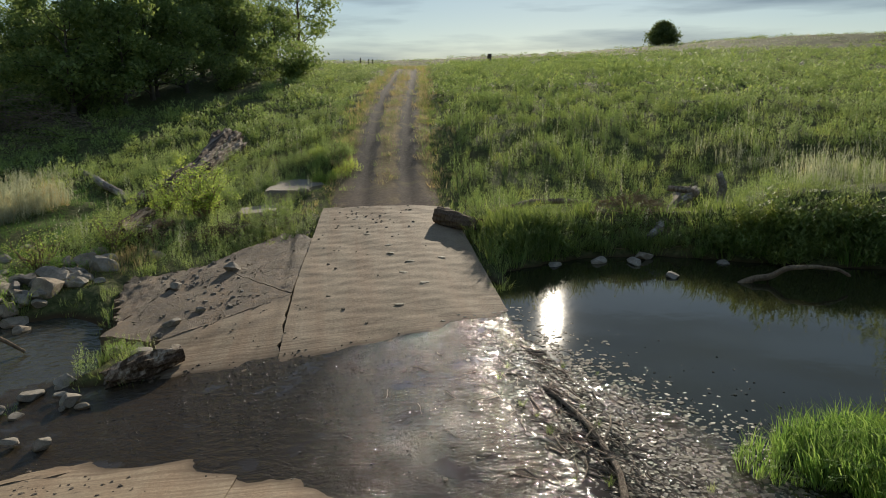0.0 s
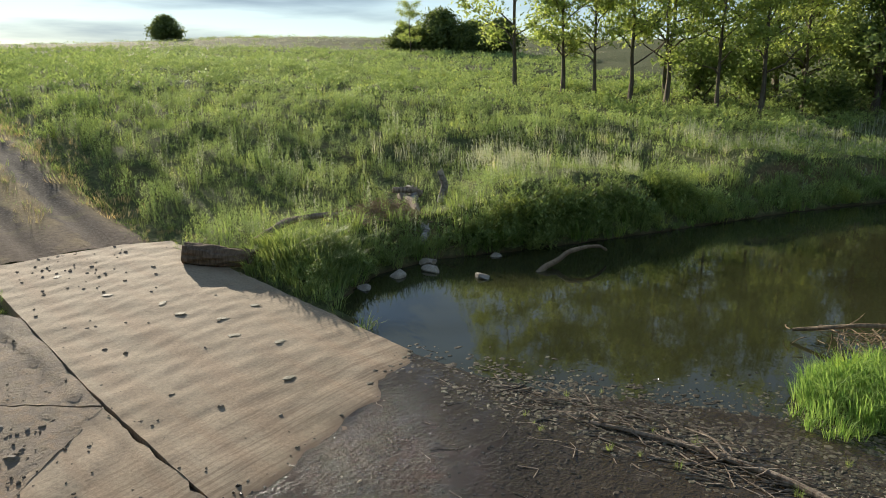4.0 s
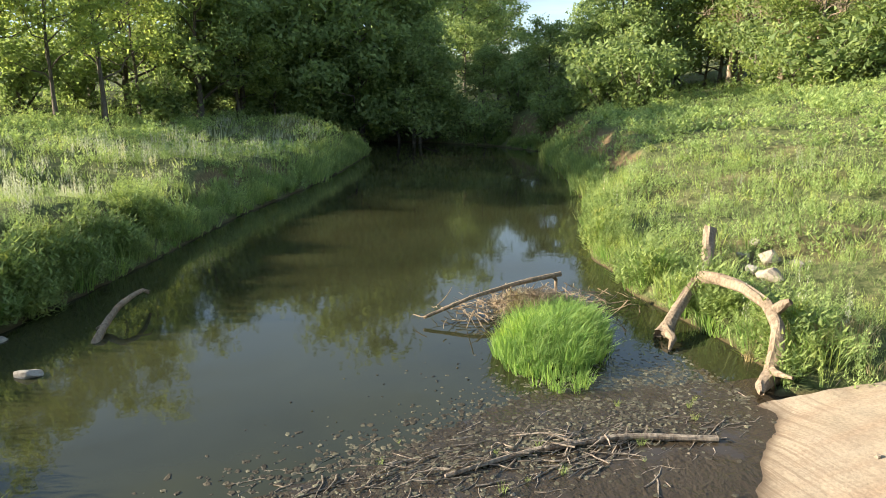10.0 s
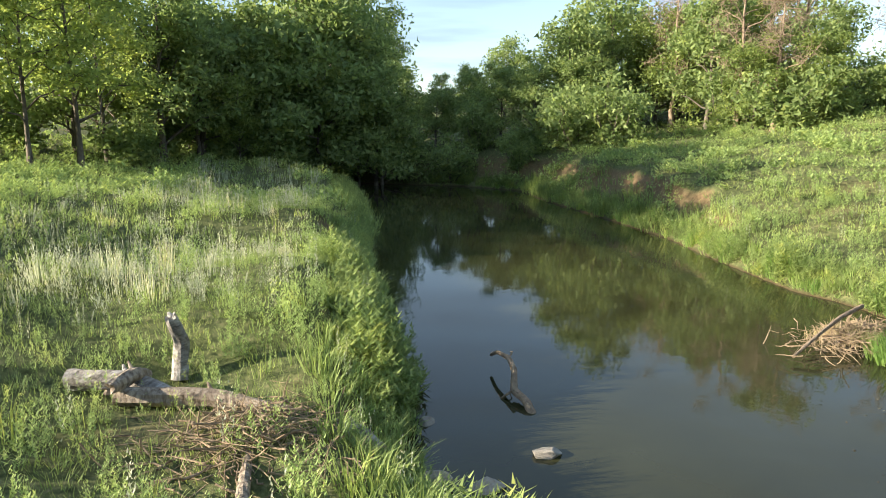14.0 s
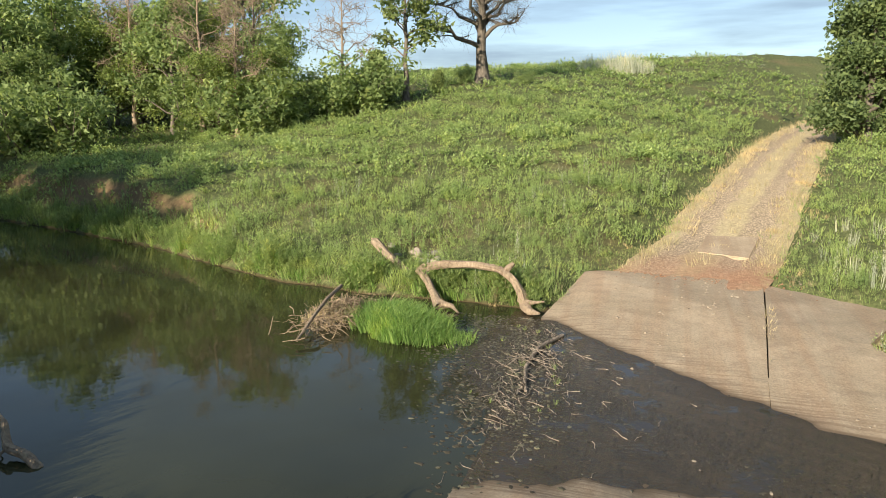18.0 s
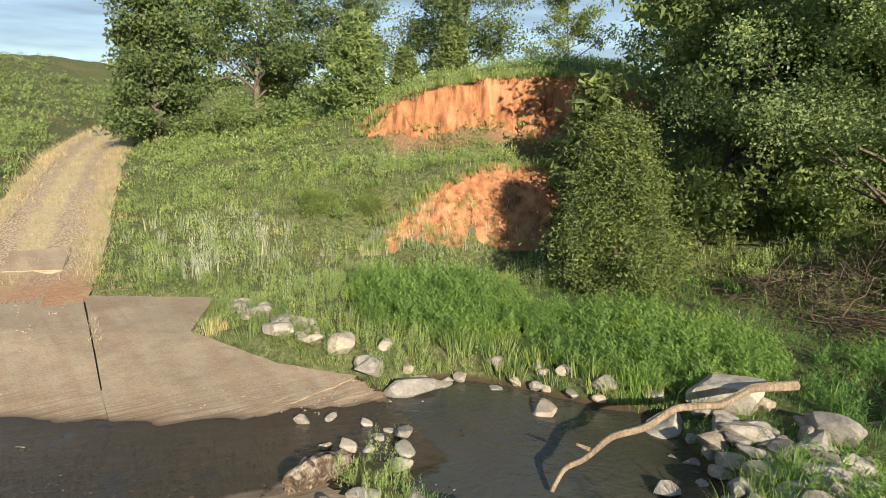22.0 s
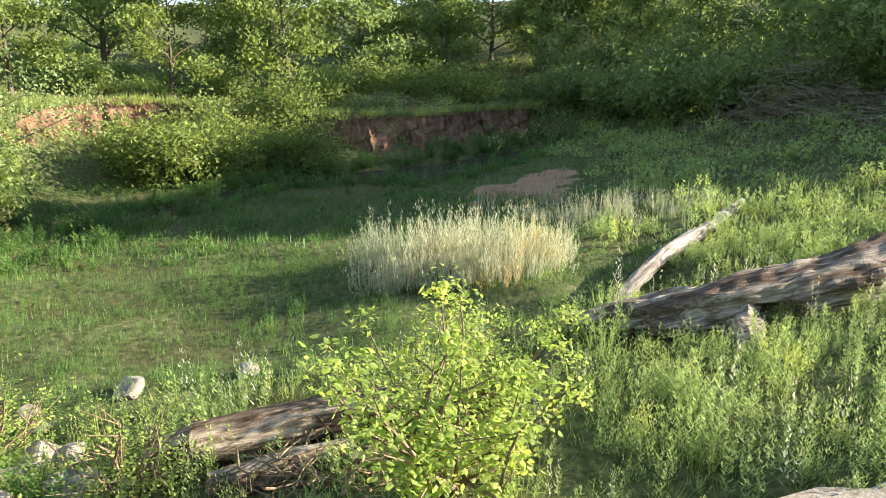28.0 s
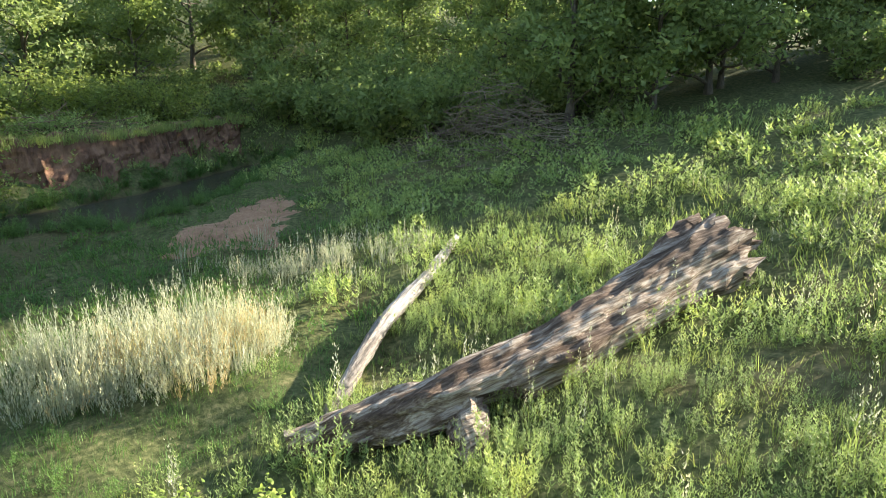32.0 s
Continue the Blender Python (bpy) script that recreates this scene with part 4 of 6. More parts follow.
OAK = Stock(*[broad_tree(10 + i, 10.5 + i % 3, 4.0 + 0.3 * (i % 2), 6400, 0.24, "woodland_tree", "dark green broadleaf tree of the creek wood", M_LEAF, 0.2 + 0.04 * (i % 2), 17, 1.3, 0.1) for i in range(4)])
LIGHT = Stock(*[broad_tree(30 + i, 9.5 + i, 3.6, 8000, 0.18, "light_tree", "mid-green leafy tree catching the low sun", M_LEAF_LIGHT, 0.15, 15, 1.15, 0.14) for i in range(2)])
LOCUST = Stock(*[broad_tree(50 + i, 11 + i, 3.4, 6500, 0.15, "locust_tree", "slender airy locust tree with light leaves", M_LOCUST, 0.12, 17, 1.0, 0.2, airy=True) for i in range(3)])
CEDAR = Stock(*[cedar_tree(70 + i, 4.5 + 0.6 * i, 1.7 + 0.2 * i, 8000) for i in range(2)])
BRUSH = Stock(*[shrub(90 + i, 2.2 + 0.5 * i, 1.7, 3000, 0.14, "brush", "thick dark green brush at the wood's edge", M_LEAF) for i in range(3)])
WILLOW = Stock(*[shrub(95 + i, 2.0, 1.9, 6400, 0.08, "willow_shrub", "grey-green willow shrub on the creek bank", M_LEAF_LIGHT, 14, None, 0.3) for i in range(2)])
DEAD = Stock(*[bare_tree(110 + i, 9.5 + 2 * i, 2.8, 0.17, "dead_tree", "pale dead tree with bare branches", M_BARK_PALE, 14) for i in range(2)])

rng = np.random.default_rng(5)


def wood(stock, spots, lo, hi, seed, sink=0.2):
    r = np.random.default_rng(seed)
    for i, (x, y) in enumerate(spots):
        stock.put(int(r.integers(0, 9)), x, y, r.uniform(0, 360), r.uniform(lo, hi), sink=sink)


# north-west wood above the road and along the valley's north side
for i, (x, y, s) in enumerate([(-5.2, 75, 1.0), (-13.5, 48.5, 0.7), (-14.5, 45.6, 0.74), (-17, 43.6, 0.72), (-10.5, 56, 0.74), (-12, 51, 0.85)]):
    OAK.put(i + 2, x, y, 140 + 70 * i, s, sink=0.2)
wood(OAK, [(-9, 55.5), (-13.5, 49.5), (-16.5, 46.5), (-6.5, 63), (-8.5, 59), (-12, 57)], 0.8, 0.9, 1)
wood(OAK, [(-19.5, 47.5), (-23, 47), (-27, 49), (-31, 48), (-36, 48), (-13, 55), (-18, 54), (-24, 55), (-32, 56), (-42, 50), (-48, 44), (-40, 57), (-13, 63), (-52, 36), (-10.5, 59), (-20.5, 51), (-28, 53)], 0.7, 0.88, 74)
wood(BRUSH, [(-31, 42.5), (-34.5, 42), (-37, 40), (-29, 43.4), (-9, 51.5), (-16, 44.5), (-20, 43.5), (-24, 44), (-28, 44.5), (-33, 44), (-38, 43.5), (-17.5, 45), (-22.5, 42), (-4.8, 55.5), (-30, 45.5), (-43, 41), (-26, 42), (-35, 45.5)], 0.7, 1.2, 2)
wood(OAK, [(-44, 46), (-47, 40), (-45.5, 35.5), (-50, 48), (-41, 46), (-55, 42), (-37.5, 51), (-48, 53)], 0.75, 0.95, 79)
# west wood over the far bank
wood(OAK, [(-43, 32), (-45, 25), (-44, 18), (-41, 11), (-35, 8), (-29, 8), (-24, 5), (-50, 28), (-52, 18), (-48, 10), (-40, 3), (-33, 1), (-28, 3), (-36, -6), (-46, -2), (-56, 8)], 0.85, 1.15, 3)
wood(LIGHT, [(-41, 27.5), (-40, 21), (-38.5, 14), (-43, 38), (-32, 11.5), (-26, 9.5)], 0.7, 0.95, 4)
wood(BRUSH, [(-40, 30), (-41.5, 24), (-40, 17), (-33, 12.5), (-29, 11), (-25.5, 10.5), (-22, 9), (-42, 35), (-21, 6)], 0.7, 1.0, 5)
wood(WILLOW, [(-31.5, 21.8), (-29.8, 20.5), (-32.8, 23.6), (-33.6, 19.6), (-30, 23.2), (-34.6, 26), (-33.5, 21.8), (-32, 20.2), (-30.2, 25.2)], 1.0, 1.35, 6)
# east wood beyond the pond
wood(OAK, [(50, 12), (53, 6), (54, -1), (58, 8), (56, 15), (50, 20), (46, 17), (42, -18), (47, -24), (54, -24), (64, 4), (62, -26)], 0.9, 1.3, 7)
wood(LIGHT, [(47.5, -2), (46, 10), (37, -24), (50, -31), (40, -24), (39, -24.5)], 0.75, 1.05, 8)
wood(BRUSH, [(47, 8), (49, 2.5), (47.5, -5), (44, -10.5), (40, -12.5), (36, -13), (42, 14.5), (45, 20), (40.5, 22), (33, -14), (46.5, 12.5), (39, -10.6), (43.5, -7.8), (50.5, -1), (52, 4)], 0.8, 1.5, 9)
wood(LOCUST, [(32.1, 27.4), (33, 25.7), (34.4, 23.9), (36, 22.3), (36.6, 19.5), (38, 17.2), (39.5, 24), (30.6, 30), (41.5, 15.8)], 0.8, 1.15, 10)
wood(OAK, [(53, -3.5), (57, -4), (53, 1)], 1.2, 1.3, 71)
wood(OAK, [(45, -13.5), (52, -15), (60, -14), (40, -16.5)], 0.5, 0.6, 83)
wood(OAK, [(46.5, 9.5), (44.5, 12.5), (50, 4), (48.5, 7), (52, 9.5)], 1.15, 1.35, 75)
wood(OAK, [(46.5, -3.0), (49.5, 1.0)], 1.15, 1.25, 77)
wood(OAK, [(44.5, -11), (42, -14.5)], 0.5, 0.58, 84)
wood(LIGHT, [(45.5, 7.5), (48, 1.5)], 0.6, 0.7, 76)
wood(OAK, [(92, -22), (100, -25), (104, -30), (112, -36), (98, -17), (118, -33), (90, -15)], 1.5, 1.7, 85)
wood(OAK, [(98, -44), (106, -50), (96, -50), (110, -46), (84, -42)], 0.68, 0.8, 86)
wood(OAK, [(48, -9), (51, -11.5)], 0.6, 0.66, 87)
wood(OAK, [(62, -12), (66, -9)], 0.92, 1.0, 89)
for i, (x, y, s) in enumerate([(48.5, 4.2, 1.6), (47.8, 0.8, 1.6), (50.8, 1.5, 1.55), (46.8, -3.5, 0.95), (51, -5, 0.9)]):
    OAK.put(i, x, y, 70 * i, s)
for i, (x, y, s) in enumerate([(41, -20, 1.0), (43.5, -24, 1.1), (37.5, -30, 1.1)]):
    OAK.put(i + 1, x, y, 50 * i, s)
wood(LIGHT, [(39.5, -28), (33, -26)], 1.0, 1.1, 82)
# south-east hill edge
wood(BRUSH, [(24, -19.4), (26.5, -21), (22.5, -20.8), (29, -20.5), (18.5, -25), (28, -24.5), (20.5, -24)], 1.0, 1.6, 11)
wood(LIGHT, [(23, -21), (26.6, -19.6)], 0.6, 0.7, 12)
wood(OAK, [(24.5, -23.5), (29.5, -26), (34.5, -30), (28.6, -22), (32, -22)], 0.72, 0.9, 88)
wood(OAK, [(38, -33), (45, -36), (52, -42), (60, -36), (42, -31), (35, -36)], 1.05, 1.3, 13)
wood(DEAD, [(36, -23), (38.3, -25.6), (26.8, -24.6), (21.5, -27.5), (31, -27), (25.2, -19.6), (28.2, -20.2)], 0.85, 1.1, 14)
# trees on the southern skyline
oak_bare = bare_tree(131, 11.5, 5.0, 0.5, "bare_oak", "large dark half-bare tree on the hilltop", M_BARK, 20, 0.0, 0.3, 8, 9)
put(oak_bare, 12.6, -34, 40, 1.0, 0.2, first=True)
pine = broad_tree(133, 9.5, 2.2, 3000, 0.2, "pine_tree", "tall thin pine with dark tufted boughs", M_CEDAR, 0.17, 18, 0.7, 0.3)
put(pine, 17, -28.5, 0, 1.25, first=True)
wood(CEDAR, [(20, -29), (23, -28), (15, -30.5), (18.6, -27.2)], 0.55, 0.8, 15)
wood(BRUSH, [(9.5, -36), (14.5, -36)], 0.4, 0.55, 16)
# by the southern track and the clay cut
elm = Stock(broad_tree(141, 9.8, 2.3, 26000, 0.17, "elm_tree", "dense dark elm hanging over the track", M_LEAF_DARK, 0.3, 30, 0.95, 0.02),
            broad_tree(143, 10.5, 5.0, 17000, 0.17, "elm_tree", "dark spreading elm with a leaning trunk", M_LEAF_DARK, 0.32, 17, 1.4, 0.22, lean=0.15))
elm.put(0, -11.5, -23.6, 20, 1.0, sink=0.3)
elm.put(1, -18.4, -25.5, 200, 0.95)
elm.put(1, -25, -25, 80, 0.9)
elm.put(1, -31, -20, 140, 0.9)
wood(OAK, [(-15.5, -29), (-21.5, -28), (-27.5, -30), (-33, -26), (-24, -33)], 0.75, 0.95, 78)
young_cedar = cedar_tree(153, 5.3, 2.0, 9000, label="young pointed light green cedar above the clay", leaf=M_LEAF, fine=0.045)
put(young_cedar, -19.2, -13.6, 0, 1.0, 0.2, first=True)
wood(CEDAR, [(-25, -17.5), (-28, -16.5), (-23.5, -19)], 0.95, 1.25, 17)
wood(BRUSH, [(-14.6, -19), (-16.6, -16.4), (-21, -19), (-13.8, -22), (-16, -21)], 0.6, 0.85, 18)
wood(LIGHT, [(-36, -14), (-43, -9)], 0.75, 0.95, 19)
big_cedar = cedar_tree(151, 5.6, 2.3, 66000, label="big ragged cedar leaning from the red bank", fine=0.018)
put(big_cedar, -16.4, 6.3, 30, 1.0, 0.3, first=True)
wood(CEDAR, [(-18, 3.2), (-19.5, 5.6), (-20.5, 2.0), (-23, 1.0)], 0.9, 1.3, 20)
poplar = broad_tree(161, 9.0, 4.6, 64000, 0.064, "poplar_tree", "broad grey-green poplar lit from one side", M_LEAF_GREY, 0.13, 26, 1.0, 0.1, single=False)
put(poplar, -20.6, 12.2, 70, 1.05, first=True)
# dark-leaved elms used here so their colour gives the deep shade behind the poplar
elm.put(1, -23.5, 6.5, 30, 0.8)
elm.put(1, -26, 9.5, 250, 0.85)
wood(BRUSH, [(-24, 10.5), (-24, 14.6), (-22.6, 15)], 0.6, 0.9, 21)
wood(WILLOW, [(-20.6, 13.4), (-22.6, 13.6), (-24.5, 13.2), (-26.5, 13.8), (-36.6, 29), (-37.5, 33), (-37, 36.5)], 0.9, 1.3, 80)
# far skyline of the meadow
lone = cedar_tree(171, 4.4, 3.7, 8000, "round_cedar", "lone rounded cedar on the skyline", fine=0.1)
put(lone, 62, 132, 0, 1.0, first=True)
for i, (x, y, s) in enumerate([(64.5, 65.5, 1.1), (66, 62, 0.8), (61.5, 69, 0.7), (70, 60, 0.9), (72, 66, 0.8)]):
    put(lone, x, y, 50 * i, 1.05 * s)
wood(LOCUST, [(56, 63)], 0.55, 0.6, 22)
for i, (x, y, s) in enumerate([(-5, -150, 1.0), (-14, -152, 1.2), (-22, -150, 0.9), (-30, -155, 1.2), (-45, -150, 1.1), (20, -140, 0.7)]):
    BRUSH.put(i, x, y, 60 * i, 0.9 * s, sink=0.3)


# ---- boulders ----
def boulder_mesh(seed, flat=0.75):
    r = np.random.default_rng(seed)
    bm = bmesh.new()
    bmesh.ops.create_icosphere(bm, subdivisions=3, radius=0.5)
    cuts = r.normal(size=(11, 3))
    cuts /= np.linalg.norm(cuts, axis=1)[:, None]
    depth = r.uniform(0.26, 0.42, 11)
    for v in bm.verts:
        p = np.array(v.co)
        for c, d in zip(cuts, depth):
            over = p @ c - d
            if over > 0:
                p = p - c * over
        p = p * (1 + 0.05 * noise.noise(Vector(p * 5 + seed)) + 0.025 * noise.noise(Vector(p * 13 + seed)))
        v.co = p * (1.25, 0.95, flat)
    me = bpy.data.meshes.new("boulder")
    bm.to_mesh(me)
    bm.free()
    me.materials.append(M_STONE)
    return me


ROCKS = [boulder_mesh(200 + i, 0.6 + 0.07 * (i % 4)) for i in range(8)]


def boulder(x, y, size, z=None, k=0, turn=0.0, label="pale weathered limestone boulder among grass", group="boulders of the pool"):
    ob = new("boulder", ROCKS[k % 8])
    base = level_at(x, y) if z is None else z
    r = np.random.default_rng(int(abs(x * 131 + y * 977) * 10))
    ob.matrix_basis = pose(x, y, base + 0.17 * size, r.uniform(-14, 14), r.uniform(-14, 14), turn + r.uniform(0, 360)) @ Matrix.Diagonal((size, size, size, 1))
    return tagged(ob, label, "rock", group)


def rock_row(line, step, lo, hi, spread, seed, label="pale weathered limestone boulder among grass", z=None):
    r = np.random.default_rng(seed)
    p = smooth_line(line, 60)
    n = int(np.linalg.norm(np.diff(p, axis=0), axis=1).sum() / step)
    for i in range(n):
        q = p[int((i + r.uniform(0, 0.9)) / n * 59)] + r.normal(0, spread, 2)
        boulder(q[0], q[1], r.uniform(lo, hi) * r.choice([0.6, 1, 1, 1.2]), z, int(r.integers(8)), label=label)


rock_row([(-6.6, 2.6), (-7.0, 5.0), (-7.2, 6.6), (-7.6, 7.6)], 0.42, 0.3, 0.6, 0.3, 31)
rock_row([(-8.4, 7.6), (-9.4, 8.8), (-10.2, 10.2), (-10.9, 11.6)], 0.2, 0.22, 0.5, 0.25, 32)
rock_row([(-10.6, 12.4), (-11.9, 12.9), (-12, 13.6), (-10.6, 14.4)], 0.22, 0.3, 0.75, 0.35, 33)
rock_row([(-10.0, 13.2), (-9.2, 14.4), (-8.4, 15.3), (-7.6, 16.4)], 0.08, 0.18, 0.5, 0.42, 34)
rock_row([(-9.6, 15.2), (-8.8, 16.4), (-8.2, 17.6), (-7.6, 18.6)], 0.1, 0.18, 0.5, 0.5, 35)
rock_row([(-11.2, 14.4), (-10.4, 16), (-10.2, 18), (-9.6, 20)], 0.5, 0.3, 0.6, 0.5, 36)
rock_row([(-11, 13.6), (-9.8, 14.9), (-8.8, 16), (-8.0, 17.6)], 0.085, 0.28, 0.62, 0.5, 41)
rock_row([(-6.5, 2.4), (-6.9, 3.6), (-6.6, 5.0), (-7.2, 6.1)], 0.15, 0.28, 0.62, 0.25, 42)
rock_row([(-5.2, 8.7), (-5.5, 9.8), (-5.3, 10.8)], 0.3, 0.18, 0.34, 0.2, 37, "small grey stone in the running water", -0.5)
rock_row([(-6.3, 9.0), (-6.3, 10.2), (-5.9, 11.2)], 0.3, 0.25, 0.5, 0.15, 38, "grey stone on the lip of the pool", -0.62)
rock_row([(-4.8, 11.4), (-5.2, 11.9), (-5.6, 12.6)], 0.3, 0.25, 0.5, 0.18, 39, "grey stone at the apron's edge")
rock_row([(-12.6, 14.5), (-13.5, 15), (-15, 15.4)], 0.6, 0.3, 0.5, 0.3, 40)
for i, (x, y, s) in enumerate([(-7.95, 8.1, 1.0), (-7.5, 7.3, 0.7), (-7.3, 6.4, 0.8), (-11.6, 12.7, 1.2), (-10.4, 12.3, 0.75), (-8.0, 16.2, 0.8), (-7.9, 15.6, 0.75), (-7.2, 17.1, 0.7), (-9.3, 10.5, 0.55), (-7.9, 14.0, 0.4), (-8.6, 13.6, 0.45)]):
    boulder(x, y, s, None if i not in (8, 9, 10) else -0.72, i)
for i, (x, y, s) in enumerate([(5.87, 13.48, 0.36), (6.0, 15.25, 0.52), (5.53, 14.72, 0.44), (4.7, 15.0, 0.4), (7.6, 14.4, 0.3), (3.6, 14.9, 0.36)]):
    boulder(x, y, s, -0.06, i + 3, label="pale stone at the water's edge", group="stones in the pond")
for i, (x, y, s) in enumerate([(5.4, 0.4, 0.5), (6.4, -0.4, 0.55), (6.0, 0.3, 0.4), (6.9, -0.2, 0.35), (5.8, -0.6, 0.3), (7.4, -0.9, 0.3)]):
    boulder(x, y, s, None, i + 1, label="pale rubble stone on the grassy bank", group="rubble on the bank")


# ---- logs and driftwood ----
def rough_tube(points, radii, rings, sides, seed, ridge=0.12, jag=0.0):
    """A thick log with ridged bark, knots and broken ends."""
    p = smooth_line(points, rings)
    r = np.interp(np.linspace(0, 1, rings), np.linspace(0, 1, len(radii)), radii)
    v, f = tube(p, r, sides, 0.0, seed, False)
    g = np.random.default_rng(seed)
    v = v.reshape(rings, sides, 3)
    c = p[:, None]
    rad = v - c
    a = np.arange(sides) / sides * 2 * np.pi
    ph = g.uniform(0, 6.28, 6)
    s = np.linspace(0, 1, rings)[:, None]
    fibre = g.normal(size=(rings, sides))
    for _ in range(6):
        fibre[1:-1] = (fibre[:-2] + fibre[1:-1] + fibre[2:]) / 3
    m = 1 + ridge * (0.5 * np.sin(5 * a + ph[0] + 7 * s) + 0.4 * np.sin(9 * a + ph[1] - 11 * s) + 0.45 * fibre + 0.15 * np.sin(13 * s + 3 * a + ph[2]))
    v = c + rad * m[..., None]
    if jag:
        ax = p[-1] - p[-2]
        ax /= np.linalg.norm(ax)
        for k in range(3):
            v[-1 - k] += ax * (g.uniform(-jag, jag, sides) * (1 - k / 3))[:, None]
    cap = []
    v = v.reshape(-1, 3)
    for ring in (0, rings - 1):
        mid = p[ring] + (p[1] - p[0] if ring == 0 else p[-2] - p[-1]) * 1.5
        v = np.vstack([v, mid])
        j = np.arange(sides)
        cap.append(np.stack([ring * sides + j, ring * sides + (j + 1) % sides, np.full(sides, len(v) - 1), np.full(sides, len(v) - 1)], 1))
    return v, tri_quads(np.vstack([f, *cap]))


def log_thing(name, label, pieces, material, category="log"):
    """pieces: (part name, verts, triangles)."""
    root = tagged(new(name), label, category)
    main = None
    for n, (v, f) in pieces:
        small = main and n in ("knob", "side_twig", "root_prong", "bark_slab", "splinter", "broken_end")
        ob = part(n, mesh_data(n, v, f, material), main if small else root)
        main = main or ob
    return root


def twig(points, r0, r1, sides=6, rings=12, seed=0):
    p = smooth_line(points, rings)
    v, f = tube(p, np.linspace(r0, r1, rings), sides, 0.12, seed)
    return v, tri_quads(f)


def torn(v, f, seed, deep, hole=None):
    """Breaks up a log's skin: ragged flakes, grooves along it, and a rotten hollow."""
    out = v.copy()
    mid = v.mean(0)
    for i, p in enumerate(v):
        q = Vector(p)
        k = noise.noise(Vector((q.x * 3.2, q.y * 0.7, q.z * 3.2)) + Vector((seed, 0, 0))) + 0.5 * noise.noise(Vector((q.x * 9, q.y * 1.5, q.z * 9)))
        out[i] = p + np.array(noise.noise_vector(Vector((q.x * 8, q.y * 1.8, q.z * 8)) + Vector((seed, 3, 1)))) * deep * 0.5 + (0, 0, deep * k)
        if hole is not None:
            d = np.linalg.norm((p - hole[0]) / hole[1])
            if d < 1:
                out[i] = out[i] + np.array(hole[2]) * (1 - d * d)
    return out, f


log_thing("fallen_trunk", "huge weathered grey fallen trunk with torn bark and a hollow", [
    ("trunk", torn(*rough_tube([(-8.75, 25.0, 0.22), (-7.6, 26.7, 0.6), (-7.0, 28.6, 0.95), (-6.75, 30.6, 1.3), (-6.5, 32.6, 1.62)], [0.22, 0.36, 0.44, 0.48, 0.58, 0.78], 170, 56, 3, 0.13, 0.45), 3, 0.07, (np.array((-7.0, 27.2, 0.55)), np.array((0.45, 0.55, 0.3)), (-0.3, 0.15, 0.05)))),
    ("broken_limb", torn(*rough_tube([(-7.35, 26.9, 0.55), (-7.0, 26.6, 0.4), (-6.75, 26.45, 0.2)], [0.3, 0.26, 0.2], 24, 28, 4, 0.15, 0.06), 5, 0.05)),
    ("root_stub", torn(*rough_tube([(-6.55, 32.3, 1.7), (-6.2, 32.6, 1.95), (-6.0, 32.9, 2.0)], [0.4, 0.3, 0.16], 24, 28, 6, 0.2, 0.2), 6, 0.07)),
    ("bark_slab", torn(*rough_tube([(-7.1, 28.0, 1.15), (-6.85, 29.6, 1.45), (-6.7, 31.0, 1.68)], [0.05, 0.2, 0.06], 40, 18, 7, 0.2, 0.2), 7, 0.05)),
    ("splinter", rough_tube([(-6.45, 32.2, 1.3), (-6.3, 33.0, 1.35), (-6.25, 33.5, 1.3)], [0.3, 0.16, 0.03], 20, 14, 8, 0.2, 0.1))], M_LOG_LONG)
log_thing("long_log", "long thin weathered log lying in the grass", [
    ("trunk", torn(*rough_tube([(-9.2, 26.1, 0.12), (-9.75, 27.0, 0.38), (-10.6, 28.3, 0.44), (-12.0, 31.0, 0.5), (-13.3, 33.2, 0.6)], [0.12, 0.14, 0.15, 0.13, 0.09], 80, 20, 8, 0.1), 9, 0.03)),
    ("broken_end", torn(*rough_tube([(-9.25, 26.1, 0.14), (-8.95, 25.75, 0.05), (-8.85, 25.5, -0.1)], [0.13, 0.12, 0.05], 14, 14, 9, 0.15, 0.08), 10, 0.03))], M_LOG_GREY)
